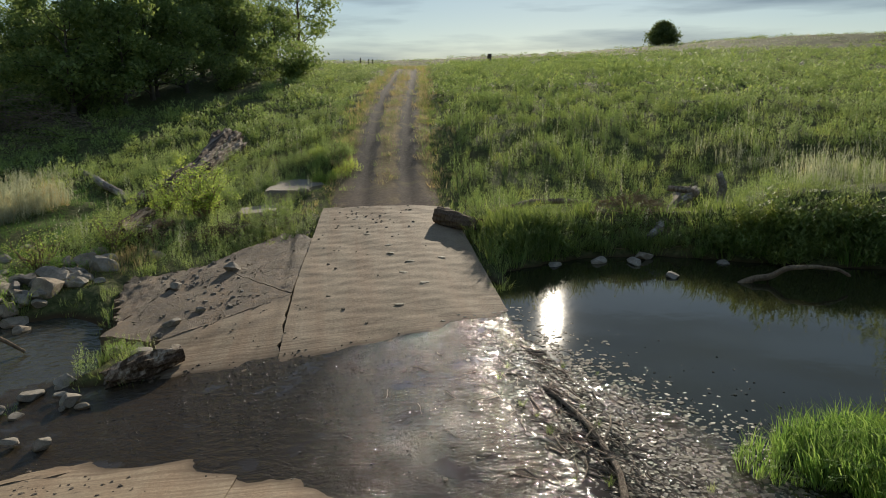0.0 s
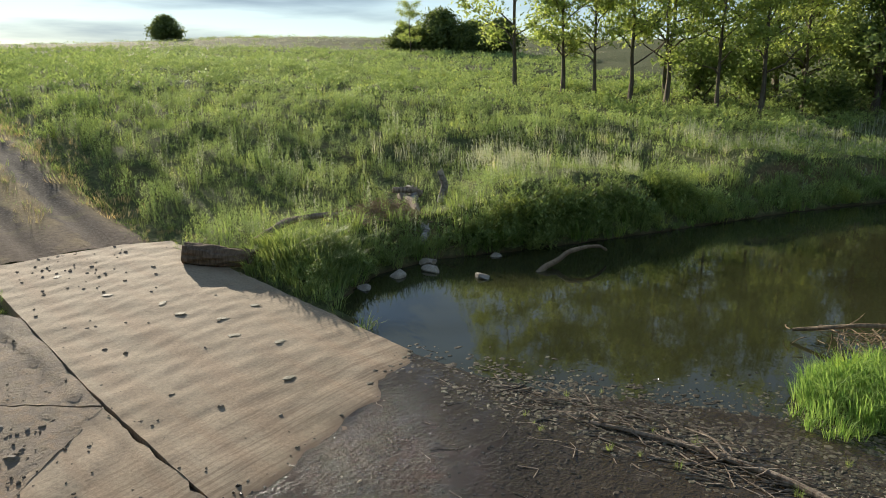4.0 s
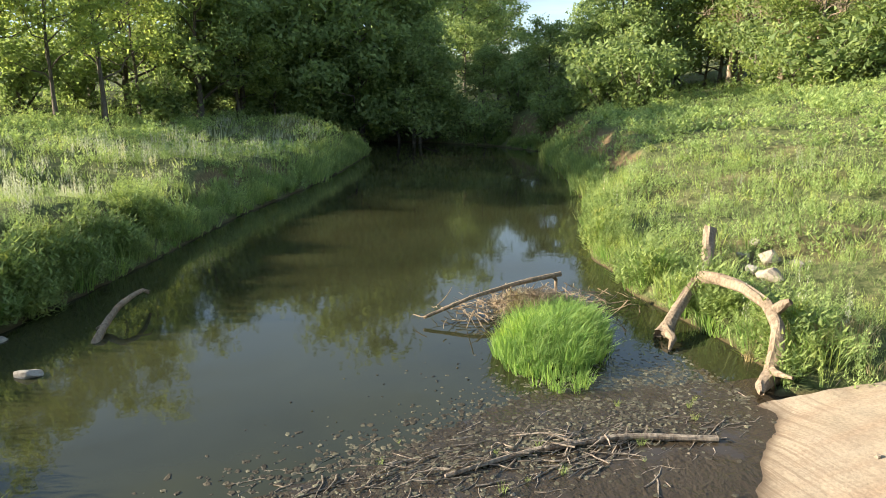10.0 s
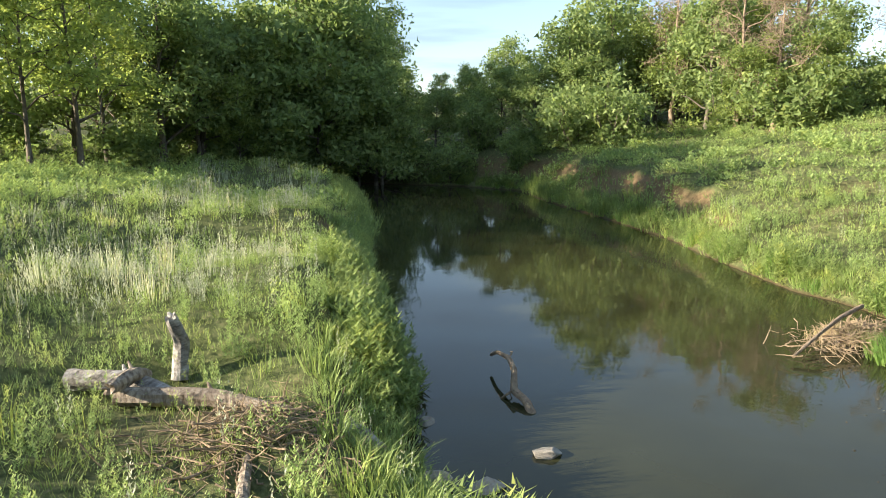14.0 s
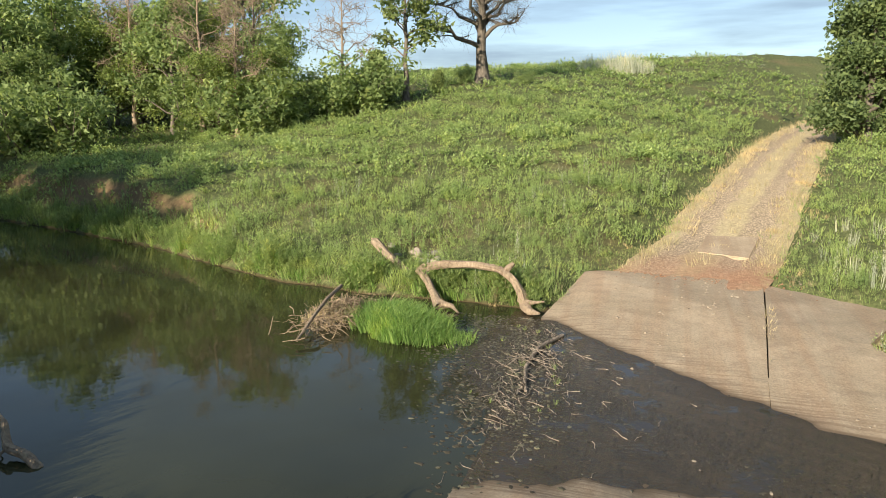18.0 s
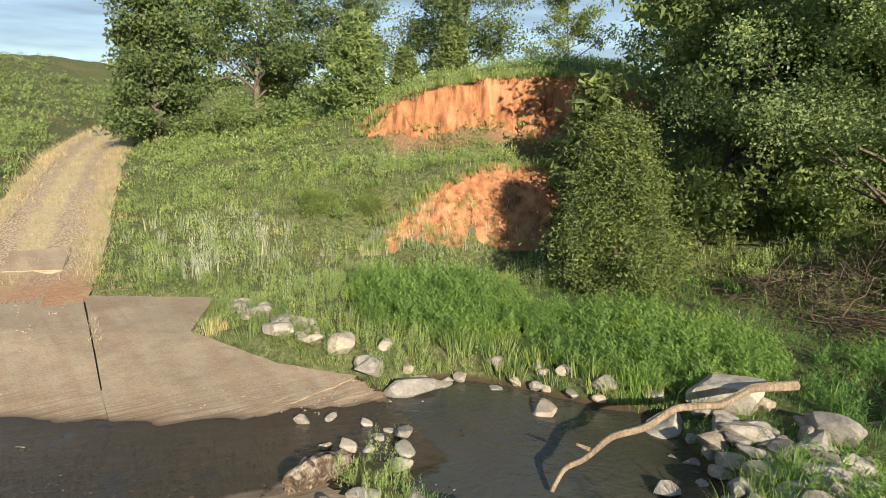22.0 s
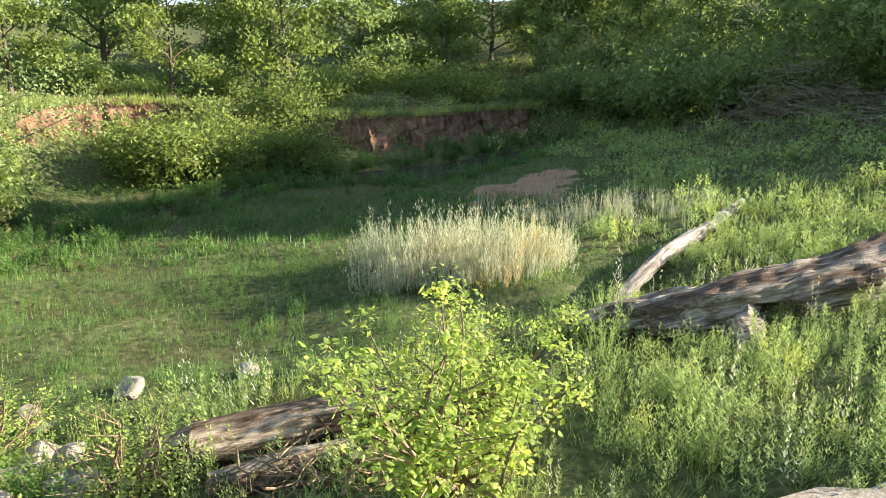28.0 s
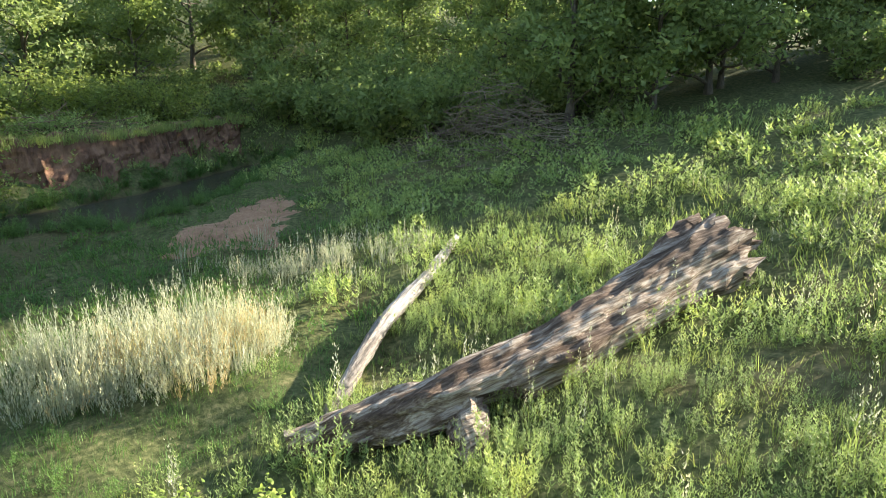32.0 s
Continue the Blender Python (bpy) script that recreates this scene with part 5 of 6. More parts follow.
log_thing("driftwood_limb", "big bleached forked driftwood limb arching to the ramp", [
    ("limb", rough_tube([(5.45, 2.05, 0.6), (5.2, 2.2, 0.78), (4.6, 2.3, 0.92), (3.8, 2.42, 0.97), (3.1, 2.58, 0.92), (2.7, 2.72, 0.7), (2.45, 2.95, 0.4), (2.3, 3.12, 0.1)], [0.12, 0.115, 0.1, 0.095, 0.09, 0.09, 0.1, 0.14], 70, 18, 9, 0.14)),
    ("fork", rough_tube([(5.35, 2.15, 0.66), (5.0, 2.65, 0.5), (4.65, 3.15, 0.25), (4.4, 3.5, 0.04)], [0.11, 0.1, 0.1, 0.15], 28, 16, 10, 0.14)),
    ("root_prong", rough_tube([(4.45, 3.42, 0.14), (4.1, 3.5, 0.12), (3.85, 3.75, 0.02)], [0.1, 0.06, 0.02], 12, 10, 21, 0.15)),
    ("fork", rough_tube([(2.5, 2.9, 0.25), (2.2, 3.2, 0.26), (1.85, 3.2, 0.32)], [0.09, 0.06, 0.02], 14, 10, 11, 0.14)),
    ("knob", rough_tube([(2.95, 2.6, 0.85), (2.85, 2.55, 1.0), (2.75, 2.5, 1.08)], [0.1, 0.08, 0.05], 8, 10, 12, 0.12)),
    ("stub", rough_tube([(5.6, 1.85, 0.4), (6.1, 1.32, 0.48), (6.9, 0.75, 0.8), (7.48, 0.28, 1.1)], [0.1, 0.1, 0.12, 0.14], 34, 16, 22, 0.12, 0.06)),
    ("root_prong", rough_tube([(2.35, 3.05, 0.16), (2.15, 3.45, 0.1), (1.9, 3.65, 0.14)], [0.14, 0.1, 0.03], 12, 10, 13, 0.2))], M_BARK_PALE)
log_thing("islet_pole", "long bare pole lying over the islet", [
    ("trunk", twig([(6.35, 7.2, 0.12), (6.45, 6.2, 0.4), (6.62, 5.2, 0.54), (6.7, 4.3, 0.62)], 0.03, 0.05, 8, 20)),
    ("broken_end", twig([(6.68, 4.5, 0.6), (6.9, 4.3, 0.45), (7.0, 4.25, 0.2)], 0.05, 0.025, 7, 10))], M_BARK_PALE)
log_thing("slab_log", "short dark log lying on the edge of the slab", [
    ("trunk", rough_tube([(1.25, 17.9, 0.74), (1.65, 17.4, 0.68), (2.15, 16.7, 0.66)], [0.24, 0.22, 0.16], 36, 24, 14, 0.14, 0.08))], M_ROOT)
log_thing("water_branch", "crooked branch standing out of the pond", [
    ("stem", twig([(7.05, 12.8, -0.05), (7.35, 12.72, 0.1), (7.7, 12.7, 0.12), (7.95, 12.5, 0.36), (8.4, 12.3, 0.42), (8.9, 12.2, 0.36), (9.15, 12.15, 0.22)], 0.075, 0.03, 10, 30)),
    ("side_twig", twig([(7.7, 12.68, 0.14), (7.75, 12.85, 0.05), (7.9, 12.95, -0.1)], 0.025, 0.012)),
    ("side_twig", twig([(8.4, 12.3, 0.4), (8.55, 12.1, 0.45), (8.7, 12.05, 0.38)], 0.02, 0.008))], M_BARK_PALE)
log_thing("pool_branch", "long pale bare branch slanting into the pool", [
    ("stem", rough_tube([(-7.25, 12.65, -0.62), (-7.55, 12.6, -0.36), (-7.8, 12.72, -0.3), (-8.5, 12.66, -0.14), (-9.0, 12.9, -0.06), (-9.7, 12.92, 0.1), (-10.4, 13.3, 0.1), (-11.2, 13.34, 0.2), (-12.2, 13.6, 0.1)], [0.03, 0.045, 0.055, 0.06, 0.062, 0.065, 0.07, 0.08], 64, 12, 15, 0.12)),
    ("side_twig", twig([(-8.0, 12.68, -0.2), (-7.85, 12.55, -0.12)], 0.035, 0.02))], M_BARK_PALE)
log_thing("stream_stump", "split tan chunk of wood lying in the run", [
    ("trunk", rough_tube([(-4.05, 11.0, -0.2), (-4.5, 10.75, -0.25), (-5.1, 10.5, -0.38)], [0.12, 0.22, 0.15], 34, 20, 16, 0.2, 0.1))], M_TIMBER)
log_thing("run_log", "thin waterlogged pole lying along the debris", [
    ("trunk", twig([(1.2, 4.9, 0.03), (1.55, 6.0, 0.06), (1.6, 7.2, 0.04), (1.4, 8.3, 0.02)], 0.045, 0.025, 9, 20)),
    ("side_twig", twig([(1.58, 6.6, 0.05), (1.8, 6.9, 0.12), (1.95, 7.3, 0.06)], 0.02, 0.008))], M_LOG)
log_thing("bank_branch", "long grey branch lying on the grassy bank", [
    ("stem", twig([(2.6, 17.3, 0.85), (3.8, 17.8, 1.05), (4.9, 17.8, 1.05), (6.2, 17.4, 0.9)], 0.1, 0.05, 10, 24))], M_LOG)
for a, b, r, tone in (((8.45, 18.5, 1.0), (7.05, 16.5, 0.8), 0.13, "brown"), ((9.3, 19.0, 1.05), (8.2, 17.8, 0.92), 0.15, "grey"), ((9.2, 17.6, 0.8), (9.24, 17.66, 1.75), 0.12, "grey"), ((6.9, 16.3, 0.66), (6.3, 15.7, 0.4), 0.12, "grey"), ((8.9, 18.1, 1.05), (8.2, 18.6, 1.2), 0.11, "brown")):
    m = ((a[0] + b[0]) / 2 + 0.1, (a[1] + b[1]) / 2 - 0.1, (a[2] + b[2]) / 2 + 0.06)
    log_thing("bank_log", "weathered %s log piece in a driftwood heap" % tone, [
        ("trunk", rough_tube([a, m, b], [r, r * 0.9, r * 0.7], 30, 16, int(r * 1000), 0.12, 0.05)),
        ("splinter", rough_tube([m, (m[0] + 0.12, m[1] + 0.05, m[2] + r + 0.05)], [r * 0.4, r * 0.12], 8, 8, 5, 0.1))], M_LOG_GREY if tone == "grey" else M_LOG)
log_thing("slab_timber", "rotten grey squared timber among the rocks", [
    ("beam", torn(*rough_tube([(-7.55, 19.5, 0.25), (-7.4, 20.6, 0.34), (-7.3, 21.7, 0.4)], [0.24, 0.22, 0.2], 60, 24, 21, 0.08, 0.1), 11, 0.035)),
    ("broken_end", torn(*rough_tube([(-7.55, 19.55, 0.25), (-7.6, 19.2, 0.2), (-7.62, 18.95, 0.12)], [0.22, 0.17, 0.06], 18, 18, 23, 0.15, 0.08), 12, 0.04))], M_TIMBER)
log_thing("slab_timber", "broken grey timber end among dry roots", [
    ("beam", torn(*rough_tube([(-6.95, 19.6, 0.02), (-6.9, 20.3, 0.12), (-6.85, 21.0, 0.18)], [0.2, 0.2, 0.16], 44, 22, 22, 0.1, 0.12), 13, 0.04)),
    ("root", twig([(-6.9, 20.9, 0.18), (-6.5, 21.0, 0.35), (-6.2, 20.7, 0.1)], 0.09, 0.03, 8, 14))], M_TIMBER)


def stick_heap(name, label, centre, size, count, length, seed, material, r=0.012, category="driftwood", flat=0.35, along=None):
    """A tangle of loose sticks, one thing."""
    g = np.random.default_rng(seed)
    pieces = []
    for i in range(count):
        c = np.array([g.normal(0, size[0]), g.normal(0, size[1]), 0])
        d = g.normal(size=3)
        if along:
            d = d * 0.5 + np.array(along) * g.choice([-1, 1]) * 1.2
        d[2] *= flat
        d /= np.linalg.norm(d)
        ln = length * g.uniform(0.4, 1.3)
        gx, gy = centre[0] + c[0], centre[1] + c[1]
        z0 = (centre[2] if len(centre) > 2 else max(level_at(gx, gy), float(run_level(gx)))) + g.uniform(0, size[2]) * math.exp(-(c[0] / size[0]) ** 2 - (c[1] / size[1]) ** 2)
        p = np.array([gx, gy, z0])
        q = np.array([p - d * ln / 2, p - d * ln * 0.2 + g.normal(0, 0.06 * ln, 3) * (1, 1, flat), p + d * ln * 0.15 + g.normal(0, 0.06 * ln, 3) * (1, 1, flat), p + d * ln / 2])
        rr = r * g.uniform(0.5, 1.8)
        pieces.append(tube(q, [rr, rr * 0.9, rr * 0.7, rr * 0.35], 5, 0, 0, False))
    v, f = join(pieces)
    return tagged(part(name, mesh_data(name, v, tri_quads(f), material)), label, category, kind="stuff")


stick_heap("driftwood_heap", "tangle of dry sticks and roots on the grassy islet", (6.3, 5.1, 0.15), (0.4, 0.75, 0.42), 460, 0.55, 51, M_TWIG, 0.007)
stick_heap("brush_pile", "brown heap of flood brush under the tree", (-18.9, 10.4), (1.0, 1.5, 0.5), 900, 1.0, 52, M_ROOT, 0.007, along=(0.45, 0.85, 0))
stick_heap("brush_pile", "low row of flood sticks along the bank", (-17.6, 12.7), (0.7, 0.7, 0.4), 340, 1.0, 53, M_ROOT, 0.008, along=(0.45, 0.85, 0))
stick_heap("dead_branches", "grey dead branches hanging under the poplar", (-20.2, 12.6, 0.6), (1.3, 1.4, 1.6), 420, 1.3, 60, M_ROOT, 0.007, flat=0.9)
stick_heap("flood_debris", "wet sticks lodged along the crossing", (1.55, 7.2), (0.36, 1.7, 0.13), 300, 0.42, 54, M_LOG, 0.007, flat=0.06, along=(-0.3, 0.9, 0))
stick_heap("flood_debris", "scattered wet twigs on the shallow water", (0.2, 8.2), (0.9, 1.5, 0.03), 30, 0.3, 55, M_LOG, 0.007, flat=0.04)
stick_heap("bank_debris", "dry roots and sticks below the bank logs", (6.5, 17.3), (0.6, 0.7, 0.35), 420, 0.6, 56, M_TWIG, 0.008)
stick_heap("root_tangle", "dark roots and dead branches above the rough apron", (-4.5, 19.1), (0.9, 0.5, 0.35), 240, 0.7, 61, M_ROOT, 0.009)
stick_heap("root_tangle", "dry roots hanging by the timbers", (-6.7, 20.2), (0.35, 0.7, 0.35), 200, 0.6, 57, M_TWIG, 0.008)
stick_heap("brush_pile", "grey dead branches on the shaded slope", (-19, 41.5), (2.6, 1.2, 2.6), 520, 1.9, 58, M_LOG, 0.013)
stick_heap("bank_roots", "sticks and roots caught under the cut bank", (-34, 30), (1.2, 3.5, 0.6), 220, 1.6, 59, M_TWIG, 0.018)


# ---- meadow: plants as scattered stuff ----
def blade(rng, n, h, wide, spread, bend, fine=True):
    """n grass blades from one root; fine ones are bent, of three triangles."""
    az = rng.uniform(0, 6.28, n)
    rad = spread * np.sqrt(rng.uniform(0, 1, n))
    base = np.c_[np.cos(az) * rad, np.sin(az) * rad, np.zeros(n)]
    out = rng.uniform(0.2, 1, n) * bend
    az2 = az + rng.normal(0, 0.6, n)
    hh = h * rng.uniform(0.6, 1.15, n)
    d = np.c_[np.cos(az2), np.sin(az2), np.zeros(n)]
    s = np.c_[-np.sin(az2 + 0.7), np.cos(az2 + 0.7), np.zeros(n)] * wide / 2
    tip = base + d * (out * hh)[:, None] + np.c_[np.zeros((n, 2)), hh * (1 - 0.25 * out)]
    if not fine:
        return np.stack([base - s, base + s, tip], 1).reshape(-1, 3), np.arange(3 * n).reshape(-1, 3)
    mid = base + d * (out * hh * 0.35)[:, None] + np.c_[np.zeros((n, 2)), hh * 0.6]
    v = np.stack([base - s, base + s, mid - s * 0.8, mid + s * 0.8, tip], 1).reshape(-1, 3)
    i = np.arange(n)[:, None] * 5
    return v, np.concatenate([i + [0, 1, 3], i + [0, 3, 2], i + [2, 3, 4]])


def weed(rng, stems, leaves, h, spread, leaf, wide, up=0.7):
    """A mound of leafy upright stems, set all along with narrow pointed leaves."""
    vs = []
    for i in range(stems):
        az, r = rng.uniform(0, 6.28), math.sqrt(rng.uniform(0, 1))
        hh = h * rng.uniform(0.72, 1.12) * (1 - 0.55 * r * r)
        q = np.sort(rng.uniform(0.08, 1.0, leaves) ** 0.75)
        out = spread * r * (0.65 + 0.35 * q)
        p = np.c_[math.cos(az) * out, math.sin(az) * out, hh * q] + rng.normal(0, 0.012, (leaves, 3))
        a = np.arange(leaves) * 2.4 + rng.uniform(0, 6.28)
        lift = up * (0.45 + 0.9 * q)
        d = np.c_[np.cos(a), np.sin(a), lift]
        d /= np.linalg.norm(d, axis=1)[:, None]
        ln = leaf * (1.15 - 0.5 * q) * rng.uniform(0.75, 1.25, leaves)
        s = np.c_[-np.sin(a), np.cos(a), np.zeros(leaves)] * (wide * (1.1 - 0.4 * q) / 2)[:, None]
        m = p + d * (ln * 0.35)[:, None]
        vs.append(np.stack([p, m + s, p + d * ln[:, None] - (0, 0, 0.0), m - s], 1).reshape(-1, 3) if wide > leaf * 9 else np.stack([p - s, p + s, p + d * ln[:, None]], 1).reshape(-1, 3))
    v = np.concatenate(vs)
    return v, np.arange(len(v)).reshape(-1, 3)


def scatter(name, label, templates, xy, size, material, category, seed, tall=None, z=None):
    rng = np.random.default_rng(seed)
    n = len(xy)
    zz = height(xy[:, 0], xy[:, 1]) - 0.02 if z is None else z
    which = rng.integers(0, len(templates), n)
    vs, fs, o = [], [], 0
    for k, (tv, tf) in enumerate(templates):
        s = np.where(which == k)[0]
        if not len(s):
            continue
        a = rng.uniform(0, 6.28, len(s))
        c, sn = np.cos(a), np.sin(a)
        sc = size[s]
        ht = sc if tall is None else sc * tall[s]
        x = (tv[None, :, 0] * c[:, None] - tv[None, :, 1] * sn[:, None]) * sc[:, None] + xy[s, 0][:, None]
        y = (tv[None, :, 0] * sn[:, None] + tv[None, :, 1] * c[:, None]) * sc[:, None] + xy[s, 1][:, None]
        q = tv[None, :, 2] * ht[:, None] + zz[s][:, None]
        vs.append(np.stack([x, y, q], -1).reshape(-1, 3))
        fs.append((tf[None] + (np.arange(len(s)) * len(tv))[:, None, None] + o).reshape(-1, 3))
        o += len(s) * len(tv)
    tagged(part(name, mesh_data(name, np.concatenate(vs), np.concatenate(fs), material)), label, category, kind="stuff")


def ring_points(rng, r0, r1, per_m2, centre=(-1.5, 14)):
    n = int(math.pi * (r1 ** 2 - r0 ** 2) * per_m2)
    r, a = np.sqrt(rng.uniform(r0 ** 2, r1 ** 2, n)), rng.uniform(0, 6.28318, n)
    return np.c_[centre[0] + r * np.cos(a), centre[1] + r * np.sin(a)]


def field(xy):
    """For each place: distance to water and road, and whether plants can stand there."""
    x, y = xy[:, 0], xy[:, 1]
    shore, dry = np.full(len(x), 1e9), np.ones(len(x), bool)
    for poly in (POND, TARN, BROOK):
        d, _ = to_line(poly, x, y)
        dry &= ~inside(poly, x, y)
        shore = np.minimum(shore, d)
    track = np.minimum(to_line(ROAD_N, x, y, False)[0], to_line(ROAD_S, x, y, False)[0])
    for poly in PAVED:
        d, _ = to_line(poly, x, y)
        dry &= ~inside(poly, x, y) & (d > 0.07)
    for corners, _ in LUMPS:
        dry &= ~inside(np.array(corners), x, y) & (to_line(corners, x, y)[0] > 0.12)
    clay = np.minimum(to_line([(-14.2, -1.4), (-16.5, -0.4), (-18.2, 0.6), (-19.5, 1.2)], x, y, False)[0] * 1.0, 99)
    return x, y, shore, track, dry, clay


rng = np.random.default_rng(77)
WEEDS = [weed(rng, 9, 20, 0.6, 0.28, 0.064, 0.019, 0.9) for _ in range(6)]
WEEDS_MID = [weed(rng, 10, 11, 0.68, 0.38, 0.115, 0.04, 0.85) for _ in range(5)]
WEEDS_FAR = [weed(rng, 9, 6, 0.64, 0.6, 0.18, 0.09, 0.8) for _ in range(4)]
WEEDS_HORIZON = [weed(rng, 8, 5, 0.62, 1.1, 0.3, 0.14, 0.7) for _ in range(4)]
TUFTS = [blade(rng, 14, 0.45, 0.012, 0.12, 0.5) for _ in range(5)]
TUFTS_FAR = [blade(rng, 14, 0.5, 0.03, 0.3, 0.5, False) for _ in range(4)]
TURF = [blade(rng, 12, 0.17, 0.011, 0.17, 0.8, False) for _ in range(6)]
TURF_FAR = [blade(rng, 12, 0.24, 0.028, 0.35, 0.8, False) for _ in range(4)]
LUSH = [blade(rng, 20, 0.5, 0.017, 0.16, 0.9) for _ in range(5)]
SAGES = [blade(rng, 20, 0.75, 0.011, 0.2, 0.3) for _ in range(4)]
SAGES_FAR = [blade(rng, 14, 0.75, 0.022, 0.3, 0.3, False) for _ in range(4)]
SPIRES = [weed(rng, 3, 24, 0.9, 0.12, 0.05, 0.018, 1.4) for _ in range(4)]
SAGE_BUSH = [weed(rng, 12, 22, 0.95, 0.42, 0.085, 0.013, 2.2) for _ in range(4)]
BROADS = [weed(rng, 9, 12, 0.8, 0.34, 0.18, 0.05, 0.6) for _ in range(4)]


def patchy(x, y, s, seed):
    return wobble(x, y, s, seed)


def seen(x, y):
    """Leaves out what lies behind the woods and hills all along the way."""
    a = np.degrees(np.arctan2(x + 1.5, y - 14))
    r = np.hypot(x + 1.5, y - 14)
    return (r < 34) | ((a > -8) & (a < 66)) | ((r < 58) & (x > 0)) | ((np.abs(a) > 150) & (r < 85)) | ((np.abs(a) > 172) & (r < 190)) | ((r < 48) & (x < 0) & (y < 8)) | ((r < 56) & (x < -18) & (y > 8))


def sow():
    r = np.random.default_rng(78)
    bands = [(0, 17, 7.0, WEEDS, 0.88, "near"), (17, 25, 4.4, WEEDS_MID, 0.85, "near"), (25, 45, 2.7, WEEDS_FAR, 0.9, "mid"), (45, 78, 0.9, WEEDS_HORIZON, 0.9, "far"), (78, 190, 0.18, WEEDS_HORIZON, 0.8, "far")]
    for r0, r1, dens, models, size, tag in bands:
        # low turf under everything, close to the way
        if r0 < 40:
            xy = ring_points(r, r0, r1, {0: 17, 17: 6, 25: 1.3}[r0])
            x, y, shore, track, dry, clay = field(xy)
            ok = dry & (track > 1.45 + 0.25 * patchy(x, y, 1.5, 47)) & (clay > 1.9) & seen(x, y)
            # the valley floor gets the leaf colour with shade in it
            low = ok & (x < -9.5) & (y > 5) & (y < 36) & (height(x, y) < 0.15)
            for s, m, label in ((ok & ~low, M_GRASS, "short green turf between the weeds"), (low, M_VALLEY_SHADE, "lush turf on the valley floor, darkened for shade")):
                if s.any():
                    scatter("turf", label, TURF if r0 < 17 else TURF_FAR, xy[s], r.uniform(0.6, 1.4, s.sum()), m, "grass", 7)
        xy = ring_points(r, r0, r1, dens)
        x, y, shore, track, dry, clay = field(xy)
        dry &= seen(x, y)
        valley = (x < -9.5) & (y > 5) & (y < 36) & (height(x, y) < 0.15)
        pale = dry & (((y > 5) & (x > 11) & (x < 42) & (shore > 2.0) & (shore < 9)) | (np.hypot(x + 8.6, y + 2.6) < 3.6) | ((np.hypot(x + 15, y - 29) < 4) & (r.uniform(size=len(x)) < 0.4)))
        pale &= r.uniform(size=len(x)) < 0.55 + 0.25 * patchy(x, y, 4, 41)
        straw = dry & (track > 1.5) & (track < 2.5 + 0.6 * patchy(x, y, 4, 42)) & (shore > 0.5)
        heap = (np.hypot((x - 7.4) / 1.9, (y - 17.3) / 1.3) < 1) & (r.uniform(size=len(x)) < 0.8)
        bare = heap | (clay < 2.0 + 0.5 * patchy(x, y, 3, 43)) & (r.uniform(size=len(x)) < 0.75)
        sandy = np.hypot((x + 20.6 + 0.6 * (y - 31.2)) / 3.0, (y - 31.2 - 0.5 * (x + 20.6)) / 3.4) < 0.8
        rocks = (np.hypot(x + 8.6, y - 16) < 2.4) & (r.uniform(size=len(x)) < 0.75)
        ok = dry & (track > 1.75) & ~bare & ~sandy & ~rocks & (shore > 0.05)
        hill = ok & ~pale & ~straw & ~valley & (shore > 0.12)
        mound = 0.92 + 0.42 * patchy(x, y, 3.2, 45) + 0.3 * patchy(x, y, 1.5, 48)
        sz = size * r.uniform(0.75, 1.25, len(x)) * np.clip(mound, 0.4, 1.8)
        u = r.uniform(size=len(x))
        leafy = hill & (u > 0.16 + 0.12 * patchy(x, y, 8, 46))
        grassy = hill & ~leafy
        if leafy.any():
            dry_far = leafy & (r0 > 70) & (r.uniform(size=len(x)) < 0.6)
            scatter("meadow_weeds", "green leafy weeds covering the slopes in mounds", models, xy[leafy & ~dry_far], sz[leafy & ~dry_far], M_FORB, "weeds", 1)
            if dry_far.any():
                scatter("hilltop_grass", "paler dry grass towards the hilltop", models, xy[dry_far], sz[dry_far] * 0.7, M_SAGE, "grass", 11)
        if grassy.any():
            scatter("meadow_grass", "green grass among the weeds", TUFTS if tag == "near" else TUFTS_FAR, xy[grassy], sz[grassy] * 1.1, M_GRASS, "grass", 2)
        s = hill & (r.uniform(size=len(x)) < 0.09 + 0.06 * patchy(x, y, 5, 51))
        if s.any() and tag == "near":
            scatter("seed_spires", "thin pale seed spires standing over the weeds", SPIRES, xy[s] + 0.2, sz[s] * 1.15, M_SAGE, "weeds", 8)
        if (pale & ok).any():
            s = pale & ok
            scatter("pale_grass", "silvery seed-headed grass on the banks", (SPIRES + SAGE_BUSH[:2] + SAGES[:2]) if tag == "near" else SAGES_FAR, xy[s], sz[s] * 0.95, M_SAGE, "grass", 3)
        if (straw & dry).any():
            s = straw & dry
            scatter("straw_grass", "short dry straw beside the track", TUFTS if tag == "near" else TUFTS_FAR, xy[s], sz[s] * 0.5, M_STRAW, "grass", 4)
        # valley weeds too carry shade in their colour
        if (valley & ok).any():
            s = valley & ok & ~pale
            scatter("valley_weeds", "low soft green plants on the valley floor, darkened for shade", models if r0 < 17 else WEEDS_FAR, xy[s], sz[s] * (0.55 if r0 < 17 else 0.5), M_VALLEY_SHADE, "weeds", 6)
        # long grass along the water
        if r0 < 50:
            xy = ring_points(r, r0, r1, {0: 9, 17: 9, 25: 7, 45: 2}[r0])
            x, y, shore, track, dry, clay = field(xy)
            s = dry & (shore < 1.3 + 0.4 * patchy(x, y, 3, 49)) & (track > 2.0) & (x > -11) & ~((np.hypot(x + 8.6, y - 15) < 3.5) & (r.uniform(size=len(x)) < 0.8)) & ((x > 1.6) | (x < -8))
